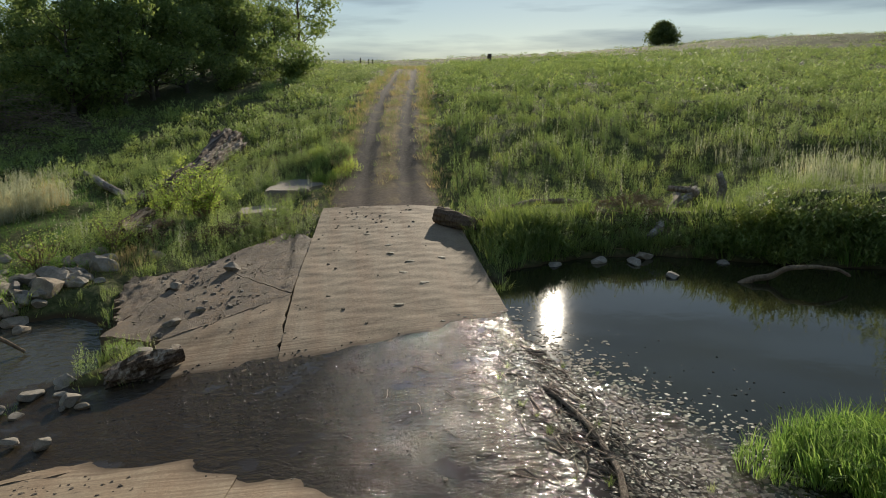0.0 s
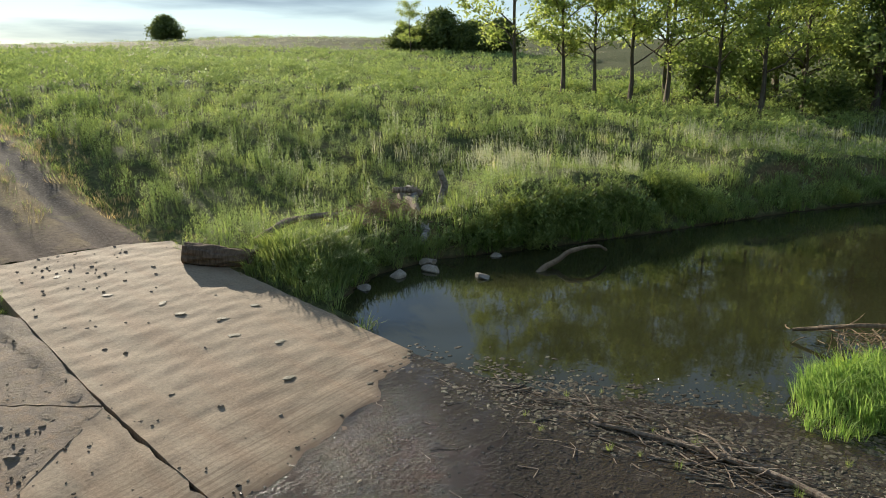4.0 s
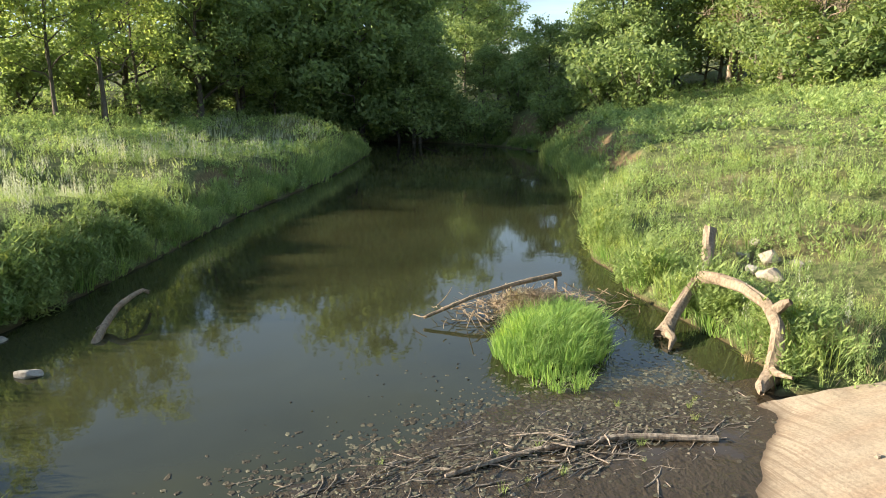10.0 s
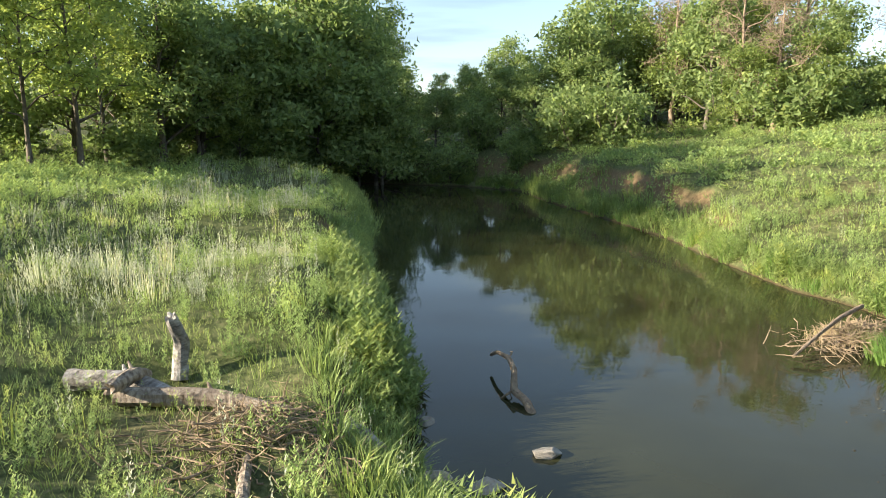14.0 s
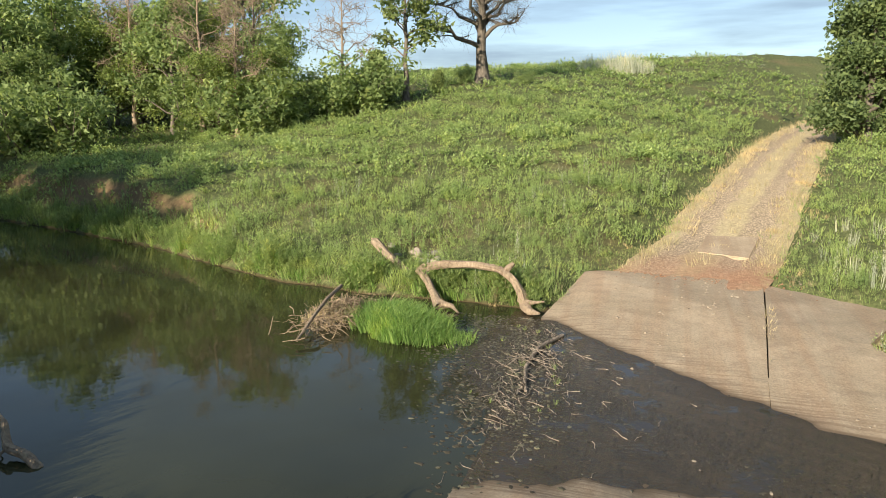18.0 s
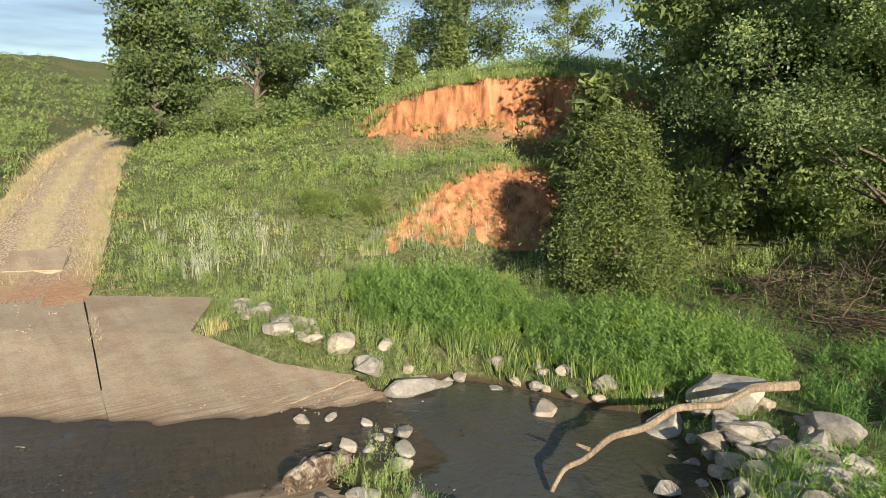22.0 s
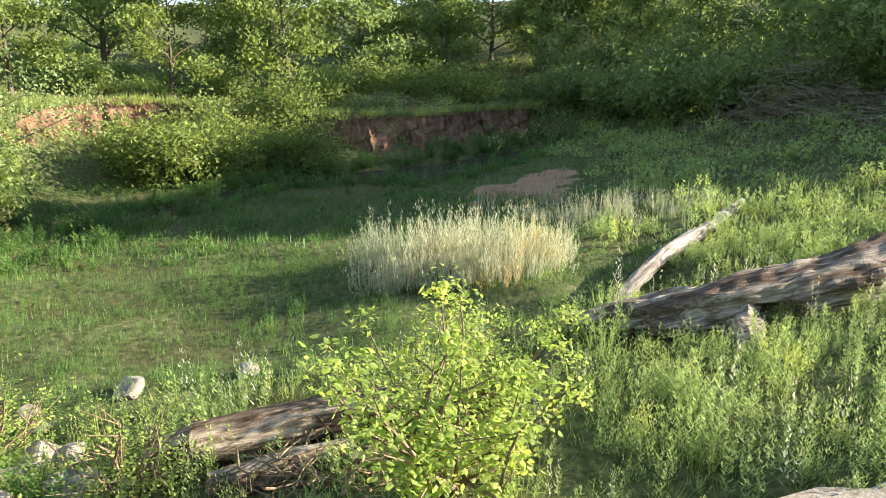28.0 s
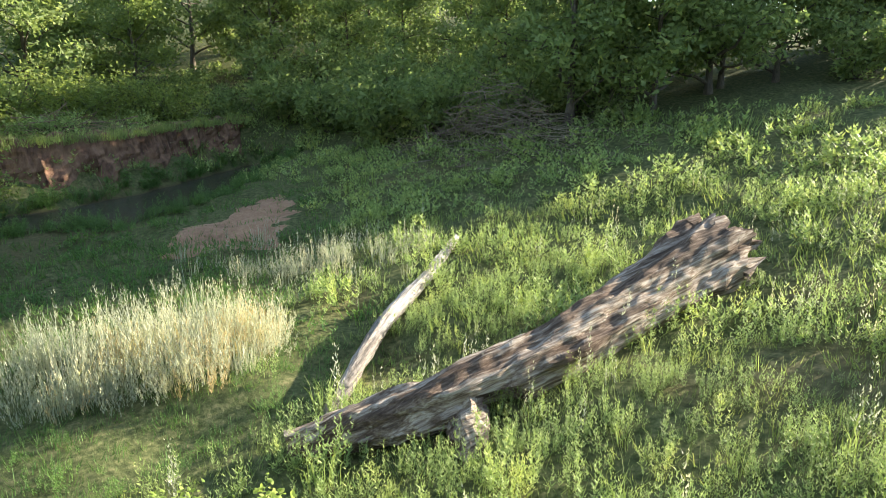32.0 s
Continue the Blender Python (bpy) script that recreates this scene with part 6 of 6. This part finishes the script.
            if s.any():
                scatter("stream_grass", "lush long grass hanging over the water", LUSH if r0 < 25 else TUFTS_FAR, xy[s], r.uniform(0.6, 1.2, s.sum()) * (1 if r0 < 25 else 1.4), M_GRASS, "grass", 5)
    # clumps leaning over the pond's edge
    edge = smooth_line(np.vstack([POND, POND[:1]]), 2600)
    i = np.arange(len(edge))
    out = np.gradient(edge, axis=0)
    out = np.c_[-out[:, 1], out[:, 0]] / (np.linalg.norm(out, axis=1)[:, None] + 1e-9)
    thick = np.clip(0.75 + 0.6 * patchy(edge[:, 0], edge[:, 1], 2.2, 53), 0.15, 1.4)
    for k, (models, m, name, label) in enumerate(((LUSH, M_LUSH, "shore_grass", "arching bright grass clumps over the water's edge"), (BROADS, M_GRASS, "shore_weeds", "leafy weeds crowding the water's edge"))):
        xy = edge + out * r.uniform(-0.05, 0.75, len(edge))[:, None] + r.normal(0, 0.08, edge.shape)
        x, y, shore, track, dry, clay = field(xy)
        s = dry & (x > 2.2) & (np.hypot(x, y - 8) < 48) & (track > 2.2) & (r.uniform(size=len(x)) < thick * 0.9)
        scatter(name, label, models, xy[s], r.uniform(0.6, 1.15, s.sum()) * np.clip(thick[s], 0.6, 1.3), m, "grass", 92 + k)
    # lush plants closing over the brook, in the green darkened for shade
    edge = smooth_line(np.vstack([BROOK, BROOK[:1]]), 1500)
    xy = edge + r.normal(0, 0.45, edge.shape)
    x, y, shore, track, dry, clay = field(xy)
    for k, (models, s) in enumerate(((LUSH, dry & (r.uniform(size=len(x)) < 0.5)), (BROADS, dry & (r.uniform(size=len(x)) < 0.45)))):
        scatter("brook_plants", "lush plants closing over the brook, darkened for shade", models, xy[s], r.uniform(0.5, 1.0, s.sum()), M_VALLEY_SHADE, "weeds", 96 + k)
    # tufts on the tracks: along the crown and the ragged edges
    xy = np.vstack([ring_points(r, 0, 40, 16.0), ring_points(r, 40, 85, 5)])
    track = np.minimum(to_line(ROAD_N, xy[:, 0], xy[:, 1], False)[0], to_line(ROAD_S, xy[:, 0], xy[:, 1], False)[0])
    keep = (((track < 0.3) & (r.uniform(size=len(xy)) < np.where(xy[:, 1] < 5, 0.3, 0.75))) | ((track > 1.2 + 0.2 * patchy(xy[:, 0], xy[:, 1], 2, 50)) & (track < 1.9))) & ((xy[:, 1] > 22.2) | (xy[:, 1] < -0.6))
    xy, track = xy[keep], track[keep]
    rz = height(xy[:, 0], xy[:, 1], True) + 0.09 - 0.09 * np.clip(track - 1.4, 0, 1)
    half = (r.uniform(size=len(xy)) < 0.55) | (xy[:, 1] < 5)
    for s, m, k in ((half, M_STRAW, 9), (~half, M_GRASS, 10)):
        scatter("track_grass", "sparse short grass on the track", TURF, xy[s], r.uniform(0.6, 1.4, s.sum()) * (1 + 0.02 * np.hypot(xy[s, 0], xy[s, 1] - 14)), m, "grass", k, None, rz[s])
    # grass hanging over the clay brows
    for name, foot, top, label, seed, cols, bulge in BROWS[1:2]:
        a, b, n = smooth_line(foot, 400), smooth_line(top, 400), 520
        i, t = (r.uniform(0, 1, n) ** 1.5 * 400).astype(int), r.uniform(0, 1, n)
        t = np.where(r.uniform(size=n) < 0.4, t ** 3, t)
        q = a[i] * (1 - t)[:, None] + b[i] * t[:, None]
        q = q[(i < 170) | (t < 0.25) | (r.uniform(size=n) < 0.25)]
        for k, (m, models) in enumerate(((M_FORB, WEEDS_MID), (M_STRAW, TUFTS), (M_SAGE, SAGES_FAR))):
            scatter("clay_weeds", ("green weeds", "dry tufts", "silvery weeds")[k] + " rooted on the slumped clay", models, q[k::3, :2], r.uniform(0.35, 0.8, len(q[k::3])), m, "weeds", 90 + k, None, q[k::3, 2] - 0.08)
    for name, foot, top, label, seed, cols, bulge in BROWS:
        p = smooth_line(top, 400)
        p = p[r.integers(0, 400, int(22 * np.linalg.norm(np.diff(p, axis=0), axis=1).sum()))] + r.normal(0, 0.16, (1, 3))
        q = p + np.c_[r.normal(0, 0.3, (len(p), 2)), r.uniform(-0.15, 0.1, len(p))]
        scatter("brow_grass", "pale green grass hanging over the clay edge", TUFTS_FAR, q[:, :2], r.uniform(0.5, 1.0, len(q)), M_GRASS, "grass", seed, None, q[:, 2])


sow()


def clump_field(name, label, centre, radius, count, models, size, material, category, seed, squash=1.0, turn=0.0, z=None):
    g = np.random.default_rng(seed)
    r, a = np.sqrt(g.uniform(0, 1, count)) * radius, g.uniform(0, 6.28, count)
    u, w = r * np.cos(a), r * np.sin(a) * squash
    c, s = math.cos(radians(turn)), math.sin(radians(turn))
    xy = np.c_[centre[0] + u * c - w * s, centre[1] + u * s + w * c]
    zz = None
    if z is not None:
        zz = z * (1 - (r / radius) ** 2)
    dome = 1 - 0.3 * (r / radius) ** 2
    scatter(name, label, models, xy, size * g.uniform(0.5, 1.35, count) * dome, material, category, seed, None, zz)


clump_field("islet_grass", "bright green grass clump growing in the pond", (4.75, 5.4), 1.5, 430, LUSH, 0.9, M_LUSH, "grass", 61, 0.6, -35, 0.14)
clump_field("islet_grass", "low bright grass at the islet's end", (5.6, 4.7), 0.8, 90, LUSH, 0.7, M_LUSH, "grass", 84, 0.8, 0, 0.08)
clump_field("islet_grass", "sparse bright grass trailing into the shallows", (3.7, 5.9), 0.8, 60, LUSH, 0.6, M_LUSH, "grass", 85, 0.7, 0, 0.03)
clump_field("lush_weeds", "tall rank green weeds under the red bank", (-11.5, 4.4), 3.6, 620, BROADS, 1.0, M_LUSH, "weeds", 62, 0.7, 60)
clump_field("lush_weeds", "tall rank green weeds beside the pool", (-13.2, 9.6), 3.2, 560, BROADS, 0.9, M_LUSH, "weeds", 63, 0.8, 80)
clump_field("pale_sage", "tall silvery dry-stemmed sage thicket", (-12.9, 25.0), 2.3, 190, SAGE_BUSH * 3 + SAGES, 1.35, M_SAGE, "sage", 64, 0.6, 60)
clump_field("pale_sage", "tan dry stems among the sage thicket", (-12.4, 25.2), 2.1, 26, SAGE_BUSH, 1.15, M_STRAW, "sage", 77, 0.6, 60)
clump_field("apron_weeds", "dry weeds creeping over the apron's edge", (-5.2, 3.9), 1.0, 90, TUFTS + TURF, 0.7, M_STRAW, "weeds", 78, 0.5, 70)
clump_field("apron_weeds", "green weeds creeping over the apron's edge", (-6.1, 2.2), 1.2, 110, WEEDS + TUFTS, 0.6, M_GRASS, "weeds", 79, 0.45, 80)
clump_field("pale_sage", "silvery sage stems along the bank edge", (-14.6, 30.5), 2.6, 80, SAGE_BUSH * 2 + SAGES, 0.9, M_SAGE, "sage", 65, 0.35, 60)
for k, (x, y, wide) in enumerate(((9.2, 14.5, 1.0), (10.7, 14.0, 1.1), (12.4, 13.4, 1.0), (14.6, 12.8, 0.9))):
    clump_field("bank_grass", "tall arching grass clump leaning over the pond", (x, y), wide, 75, LUSH + BROADS, 1.25, M_GRASS, "grass", 210 + k, 0.55, -25)
clump_field("pool_tuft", "tuft of bright grass on the apron's edge", (-5.5, 12.0), 0.3, 14, LUSH, 0.5, M_LUSH, "grass", 66)
clump_field("pool_tuft", "tuft of bright grass on the lip of the pool", (-6.5, 9.9), 0.3, 20, LUSH, 0.5, M_LUSH, "grass", 67)
clump_field("pool_tuft", "tuft of bright grass among boulders", (-10.9, 11.2), 0.45, 34, LUSH, 0.9, M_LUSH, "grass", 68)
clump_field("pool_tuft", "tuft of bright grass among boulders", (-9.4, 15.0), 0.7, 60, LUSH, 0.9, M_LUSH, "grass", 69)
clump_field("rock_weeds", "leafy green weeds between the boulders", (-9.7, 15.7), 1.4, 60, BROADS, 0.62, M_LUSH, "weeds", 97, 0.6, 60)
clump_field("rock_weeds", "leafy green weeds between the boulders", (-8.2, 17.6), 1.2, 46, BROADS, 0.55, M_LUSH, "weeds", 98, 0.7, 40)
clump_field("rock_weeds", "weeds and straw along the apron's broken edge", (-6.7, 4.4), 1.9, 90, BROADS + TUFTS, 0.55, M_GRASS, "weeds", 99, 0.3, 85)
clump_field("trunk_weeds", "thick bright weeds in front of the fallen trunk", (-5.0, 26.2), 3.0, 250, WEEDS, 0.95, M_FORB, "weeds", 100, 0.8, 60)
clump_field("trunk_weeds", "thick bright weeds behind the fallen trunk", (-9.3, 30.5), 2.6, 150, WEEDS, 0.85, M_FORB, "weeds", 101, 0.5, 65)
clump_field("dry_tuft", "dry straw fringe on the islet", (6.4, 5.3), 0.8, 60, TUFTS, 0.8, M_STRAW, "grass", 70, 0.6, 0, 0.1)
clump_field("dry_tuft", "dry straw grass on the rocky slope", (-7.2, 17.8), 1.3, 90, TUFTS, 0.8, M_STRAW, "grass", 71)
clump_field("dry_tuft", "dry straw grass in front of the ramp", (2.9, 1.9), 0.9, 80, TUFTS, 0.9, M_STRAW, "grass", 72)
clump_field("bank_grass", "tall fresh grass at the slab's corner", (3.0, 16.2), 1.2, 200, LUSH, 1.1, M_GRASS, "grass", 73)
clump_field("run_weeds", "sprigs of green weed stranded on the crossing", (1.7, 7.2), 2.9, 16, LUSH, 0.24, M_GRASS, "weeds", 74, 0.3, 97, 0.02)

clump_field("reed_clump", "grey dry reeds standing on the southern skyline", (3.2, -50), 3.4, 150, SAGES, 2.3, M_SAGE, "reeds", 75, 0.4)
clump_field("crack_weeds", "small weeds rooted in the crack of the apron", (-3.1, 3.2), 2.4, 24, TURF, 0.7, M_STRAW, "weeds", 76, 0.01, 82, 0.4)

# saplings and bushes close to the camera's way
sapling = shrub(301, 2.1, 1.35, 3400, 0.056, "sapling", "bright yellow-green cottonwood sapling in the sun", M_BRIGHT, 11, M_BARK_PALE, single=False, loose=0.075)
put(sapling, -5.6, 21.6, 0, 1.0, first=True)
put(sapling, -7.0, 22.6, 120, 0.8)
bush = shrub(303, 1.2, 0.75, 1500, 0.034, "yellow_bush", "small yellowish willow bush among the rocks", M_BRIGHT, 12, M_TWIG, single=False)
put(bush, -7.5, 18.9, 0, 1.0, first=True)
put(bush, -8.9, 17.4, 80, 1.0)
weed_bush = shrub(305, 1.0, 0.7, 2600, 0.04, "weed_bush", "leafy bright green weed bush beside the slab", M_BRIGHT, 12)
put(weed_bush, -2.1, 25.0, 0, 0.5, first=True)
put(weed_bush, -2.2, 27.3, 60, 1.0)
clump_field("weed_mound", "mound of bright feathery weeds beside the broken concrete", (-1.7, 26.6), 0.85, 60, WEEDS, 1.2, M_FORB, "weeds", 86)
clump_field("weed_mound", "small mound of bright feathery weeds on the concrete's edge", (-2.15, 24.9), 0.3, 14, WEEDS, 1.1, M_BRIGHT, "weeds", 87)
clump_field("weed_mound", "bright feathery weeds beside the broken concrete", (-1.3, 24.6), 0.9, 45, WEEDS, 0.9, M_BRIGHT, "weeds", 88, 0.7, 80)
clump_field("weed_mound", "dry straw and weeds beside the broken concrete", (-1.5, 26.0), 0.6, 30, TUFTS, 0.8, M_STRAW, "grass", 89)
wood(WILLOW, [(-13.8, -3.2), (-12.2, -4.4)], 0.35, 0.5, 23)

# loose concrete lumps by the northern slab and the patch in the southern track
for i, (pts, z) in enumerate(LUMPS):
    bm = bmesh.new()
    g = np.random.default_rng(90 + i)
    edge = [np.array(p) * (1 - s) + np.array(q) * s + g.normal(0, 0.07, 2) for p, q in zip(pts, pts[1:] + pts[:1]) for s in (0, 0.25, 0.5, 0.75)]
    c = [bm.verts.new((x, y, z - 0.5)) for x, y in edge]
    fc = bm.faces.new(c)
    up = bmesh.ops.extrude_face_region(bm, geom=[fc])["geom"]
    for v in up:
        if isinstance(v, bmesh.types.BMVert):
            v.co.z = z + 0.03 * noise.noise(v.co * 2)
    bmesh.ops.bevel(bm, geom=bm.edges[:], offset=0.05, segments=2, affect="EDGES")
    bmesh.ops.recalc_face_normals(bm, faces=bm.faces)
    me = bpy.data.meshes.new("concrete_lump")
    bm.to_mesh(me)
    bm.free()
    me.materials.append(M_CONC_LUMP)
    lump = tagged(new("concrete_lump"), "tilted broken piece of grey concrete in grass", "concrete", "broken concrete")
    part("slab", me, lump)
    ex, ey = pts[1]
    part("broken_corner", mesh_data("broken_corner", *torn(*rough_tube([(ex - 0.25, ey - 0.12, z - 0.05), (ex, ey - 0.02, z - 0.03), (ex + 0.2, ey + 0.1, z - 0.1)], [0.05, 0.14, 0.05], 10, 8, 31 + i, 0.2), 17, 0.04), M_CONC_LUMP), lump)
bm = bmesh.new()
c = [bm.verts.new((x, y, z)) for x, y, z in ((-3.3, -1.7, 0.8), (-1.9, -2.2, 0.84), (-2.3, -4.2, 1.07), (-3.9, -4.2, 1.07))]
low = bmesh.ops.extrude_face_region(bm, geom=[bm.faces.new(c)])["geom"]
for v in low:
    if isinstance(v, bmesh.types.BMVert):
        v.co.z -= 0.2
bmesh.ops.bevel(bm, geom=bm.edges[:], offset=0.03, segments=2, affect="EDGES")
bmesh.ops.recalc_face_normals(bm, faces=bm.faces)
me = bpy.data.meshes.new("concrete_patch")
bm.to_mesh(me)
bm.free()
me.materials.append(M_CONC_PALE)
tagged(part("concrete_patch", me), "loose concrete slab lying in the dirt track", "concrete", "broken concrete")


# ---- wet cobbles, pebbles and mud along the debris line ----
def pebbles(name, label, centre, spread, count, lo, hi, seed, material, turn=0.0, level=None, flat=0.5):
    g = np.random.default_rng(seed)
    bm = bmesh.new()
    bmesh.ops.create_cone(bm, cap_ends=True, cap_tris=False, segments=5, radius1=0.5, radius2=0.26, depth=0.7)
    tv = np.array([v.co for v in bm.verts])
    bmesh.ops.triangulate(bm, faces=bm.faces)
    bm.verts.index_update()
    tf = np.array([[v.index for v in f.verts] for f in bm.faces])
    bm.free()
    u, w = g.normal(0, spread[0], count), g.normal(0, spread[1], count)
    c, s = math.cos(radians(turn)), math.sin(radians(turn))
    x, y = centre[0] + u * c - w * s, centre[1] + u * s + w * c
    z = np.maximum(run_level(x), np.where(np.any([inside(q, x, y) for q in PAVED], axis=0), slab_level(x, y), height(x, y))) if level is None else np.full(count, level)
    if name.startswith("wet"):
        keep = slab_level(x, y) < run_level(x) + 0.03
        x, y, z = x[keep], y[keep], z[keep]
        count = len(x)
    v = np.empty((count, len(tv), 3))
    for i in range(count):
        sc = g.uniform(lo, hi) * np.array([g.uniform(0.7, 1.5), g.uniform(0.7, 1.2), flat])
        a = g.uniform(0, 6.28)
        p = tv * sc * (1 + g.uniform(-0.35, 0.35, (len(tv), 1)))
        v[i] = np.c_[p[:, 0] * math.cos(a) - p[:, 1] * math.sin(a), p[:, 0] * math.sin(a) + p[:, 1] * math.cos(a), p[:, 2]] + (x[i], y[i], z[i])
    f = (tf[None] + (np.arange(count) * len(tv))[:, None, None]).reshape(-1, 3)
    tagged(part(name, mesh_data(name, v.reshape(-1, 3), f, material)), label, "stones", kind="stuff")


def mud_material(name, rough, spec, tones=((0.03, 0.024, 0.016), (0.065, 0.054, 0.035), (0.14, 0.13, 0.085))):
    m, n, l, b = mat(name, rough, spec)
    geo = n.new("ShaderNodeNewGeometry")
    c = ramp(m, geo.outputs["Random Per Island"], list(zip((0.0, 0.7, 1.0), tones)))
    l.new(c, b.inputs["Base Color"])
    bump(m, b, tex(m, 30), 0.6, 0.02)
    return m


M_MUD = mud_material("mud and leaves", 0.7, 0.25)
M_SCUM = mud_material("floating leaf mats", 0.55, 0.4, ((0.035, 0.03, 0.018), (0.085, 0.077, 0.045), (0.17, 0.155, 0.095)))
pebbles("wet_litter", "wet leaf litter and mud clods along the crossing", (1.9, 7.2), (2.0, 0.5), 3600, 0.03, 0.13, 71, M_MUD, 97, None, 0.16)
pebbles("wet_litter", "pale floating leaf litter by the islet", (2.7, 5.1), (0.65, 1.1), 3000, 0.03, 0.1, 72, M_SCUM, 0, 0.0, 0.12)
pebbles("wet_litter", "matted weed and leaves caught along the debris", (1.65, 7.2), (1.8, 0.26), 1000, 0.03, 0.1, 84, M_SCUM, 97, None, 0.4)
M_WET = mud_material("wet stones", 0.2, 0.5, ((0.02, 0.017, 0.012), (0.045, 0.037, 0.025), (0.085, 0.075, 0.05)))
pebbles("wet_gravel", "wet pebbles and leaves breaking the shallow run", (-1.0, 9.0), (2.2, 0.9), 2200, 0.02, 0.06, 73, M_WET, -20, None, 0.5)
pebbles("gravel", "loose silt clods on the rough apron", (-4.2, 14.8), (1.0, 1.6), 480, 0.02, 0.06, 74, M_GRAVEL, 20)
pebbles("gravel", "pale gravel at the track's foot", (-0.2, 22.0), (1.4, 0.6), 500, 0.03, 0.1, 75, M_GRAVEL)
pebbles("gravel", "stones washed along the southern apron", (-5.6, 7.6), (1.1, 0.35), 140, 0.02, 0.07, 76, M_GRAVEL, -20)
pebbles("gravel", "reddish soil clods and gravel at the track's foot", (-1.7, -0.1), (1.3, 0.45), 900, 0.02, 0.09, 83, M_SOIL)
pebbles("gravel", "gravel along the southern track", (-3.9, -7), (5.0, 0.95), 1500, 0.03, 0.11, 77, M_GRAVEL, 75)


def mud_clods():
    """Trodden lumps of dark mud in a line over the dry slab."""
    g = np.random.default_rng(79)
    for x, y in ((-0.98, 18.8), (-0.73, 17.2), (-0.22, 16.13), (-0.24, 15.47), (0.16, 14.77), (-0.07, 14.07), (0.31, 13.34), (-0.3, 12.3), (0.9, 14.9)):
        bm = bmesh.new()
        bmesh.ops.create_icosphere(bm, subdivisions=2, radius=0.5)
        for v in bm.verts:
            k = 1 + 0.5 * noise.noise(v.co * 4 + Vector((x * 9, y, 0)))
            v.co = Vector((v.co.x * 0.22 * k, v.co.y * 0.13 * k, v.co.z * 0.014 * k))
        me = bpy.data.meshes.new("mud_clod")
        bm.to_mesh(me)
        bm.free()
        me.materials.append(M_MUD)
        ob = new("mud_clod", me)
        ob.matrix_basis = pose(x, y, float(slab_level(np.array(x), np.array(y))) + 0.006, 0, 0, g.uniform(-40, 40))
        tagged(ob, "dark flat clod of dried mud on the slab", "mud", "clods on the slab")


mud_clods()

pebbles("gravel", "dark gravel strewn over the northern track", (0.6, 27), (4.5, 0.75), 1500, 0.03, 0.11, 80, M_GRAVEL, 83)


def fence_post(x, y, h, r):
    """A weathered post with a bevelled top and a wire staple."""
    root = tagged(new("fence_post"), "dark weathered wooden post on the skyline", "post", "posts by the track's end")
    z = level_at(x, y)
    v, f = tube(np.array([(x, y, z - 0.2), (x, y, z + h * 0.5), (x + 0.02, y, z + h)]), [r, r * 0.95, r * 0.85], 8, 0.06, 3)
    part("shaft", mesh_data("shaft", v, tri_quads(f), M_BARK), root)
    v, f = tube(np.array([(x + 0.02, y, z + h - 0.02), (x + 0.02, y, z + h + 0.05)]), [r * 0.85, r * 0.4], 8, 0.05, 4)
    part("cap", mesh_data("cap", v, tri_quads(f), M_BARK), root)


for x, y, h, r in ((1.8, 104, 1.4, 0.09), (3.0, 104, 1.5, 0.1), (3.6, 104.5, 1.4, 0.09), (-0.6, 103, 1.3, 0.08), (19.2, 95, 1.2, 0.35)):
    fence_post(x, y, h, r)

for k, (x, y, size) in enumerate(((-3.9, 15.6, 0.42), (-4.62, 12.7, 0.3), (-4.3, 11.5, 0.24), (-4.2, 13.3, 0.2), (-5.0, 14.9, 0.3), (-4.75, 12.2, 0.2))):
    boulder(x, y, size, float(slab_level(x, y)), k + 2, 40 * k, "grey broken stone lying on the rough apron", "stones on the apron")
pebbles("rubble", "broken stones lying on the rough apron", (-4.6, 14.8), (0.7, 1.3), 70, 0.05, 0.16, 81, M_STONE, 20, None, 0.6)
pebbles("rubble", "stones and clods at the slab's shaded foot", (-3.4, 19.4), (0.6, 0.8), 110, 0.05, 0.18, 82, M_GRAVEL, 20, None, 0.6)
clump_field("apron_weeds", "green weeds growing through the rough apron", (-3.5, 18.4), 1.1, 110, WEEDS + BROADS + TUFTS, 0.6, M_GRASS, "weeds", 83)
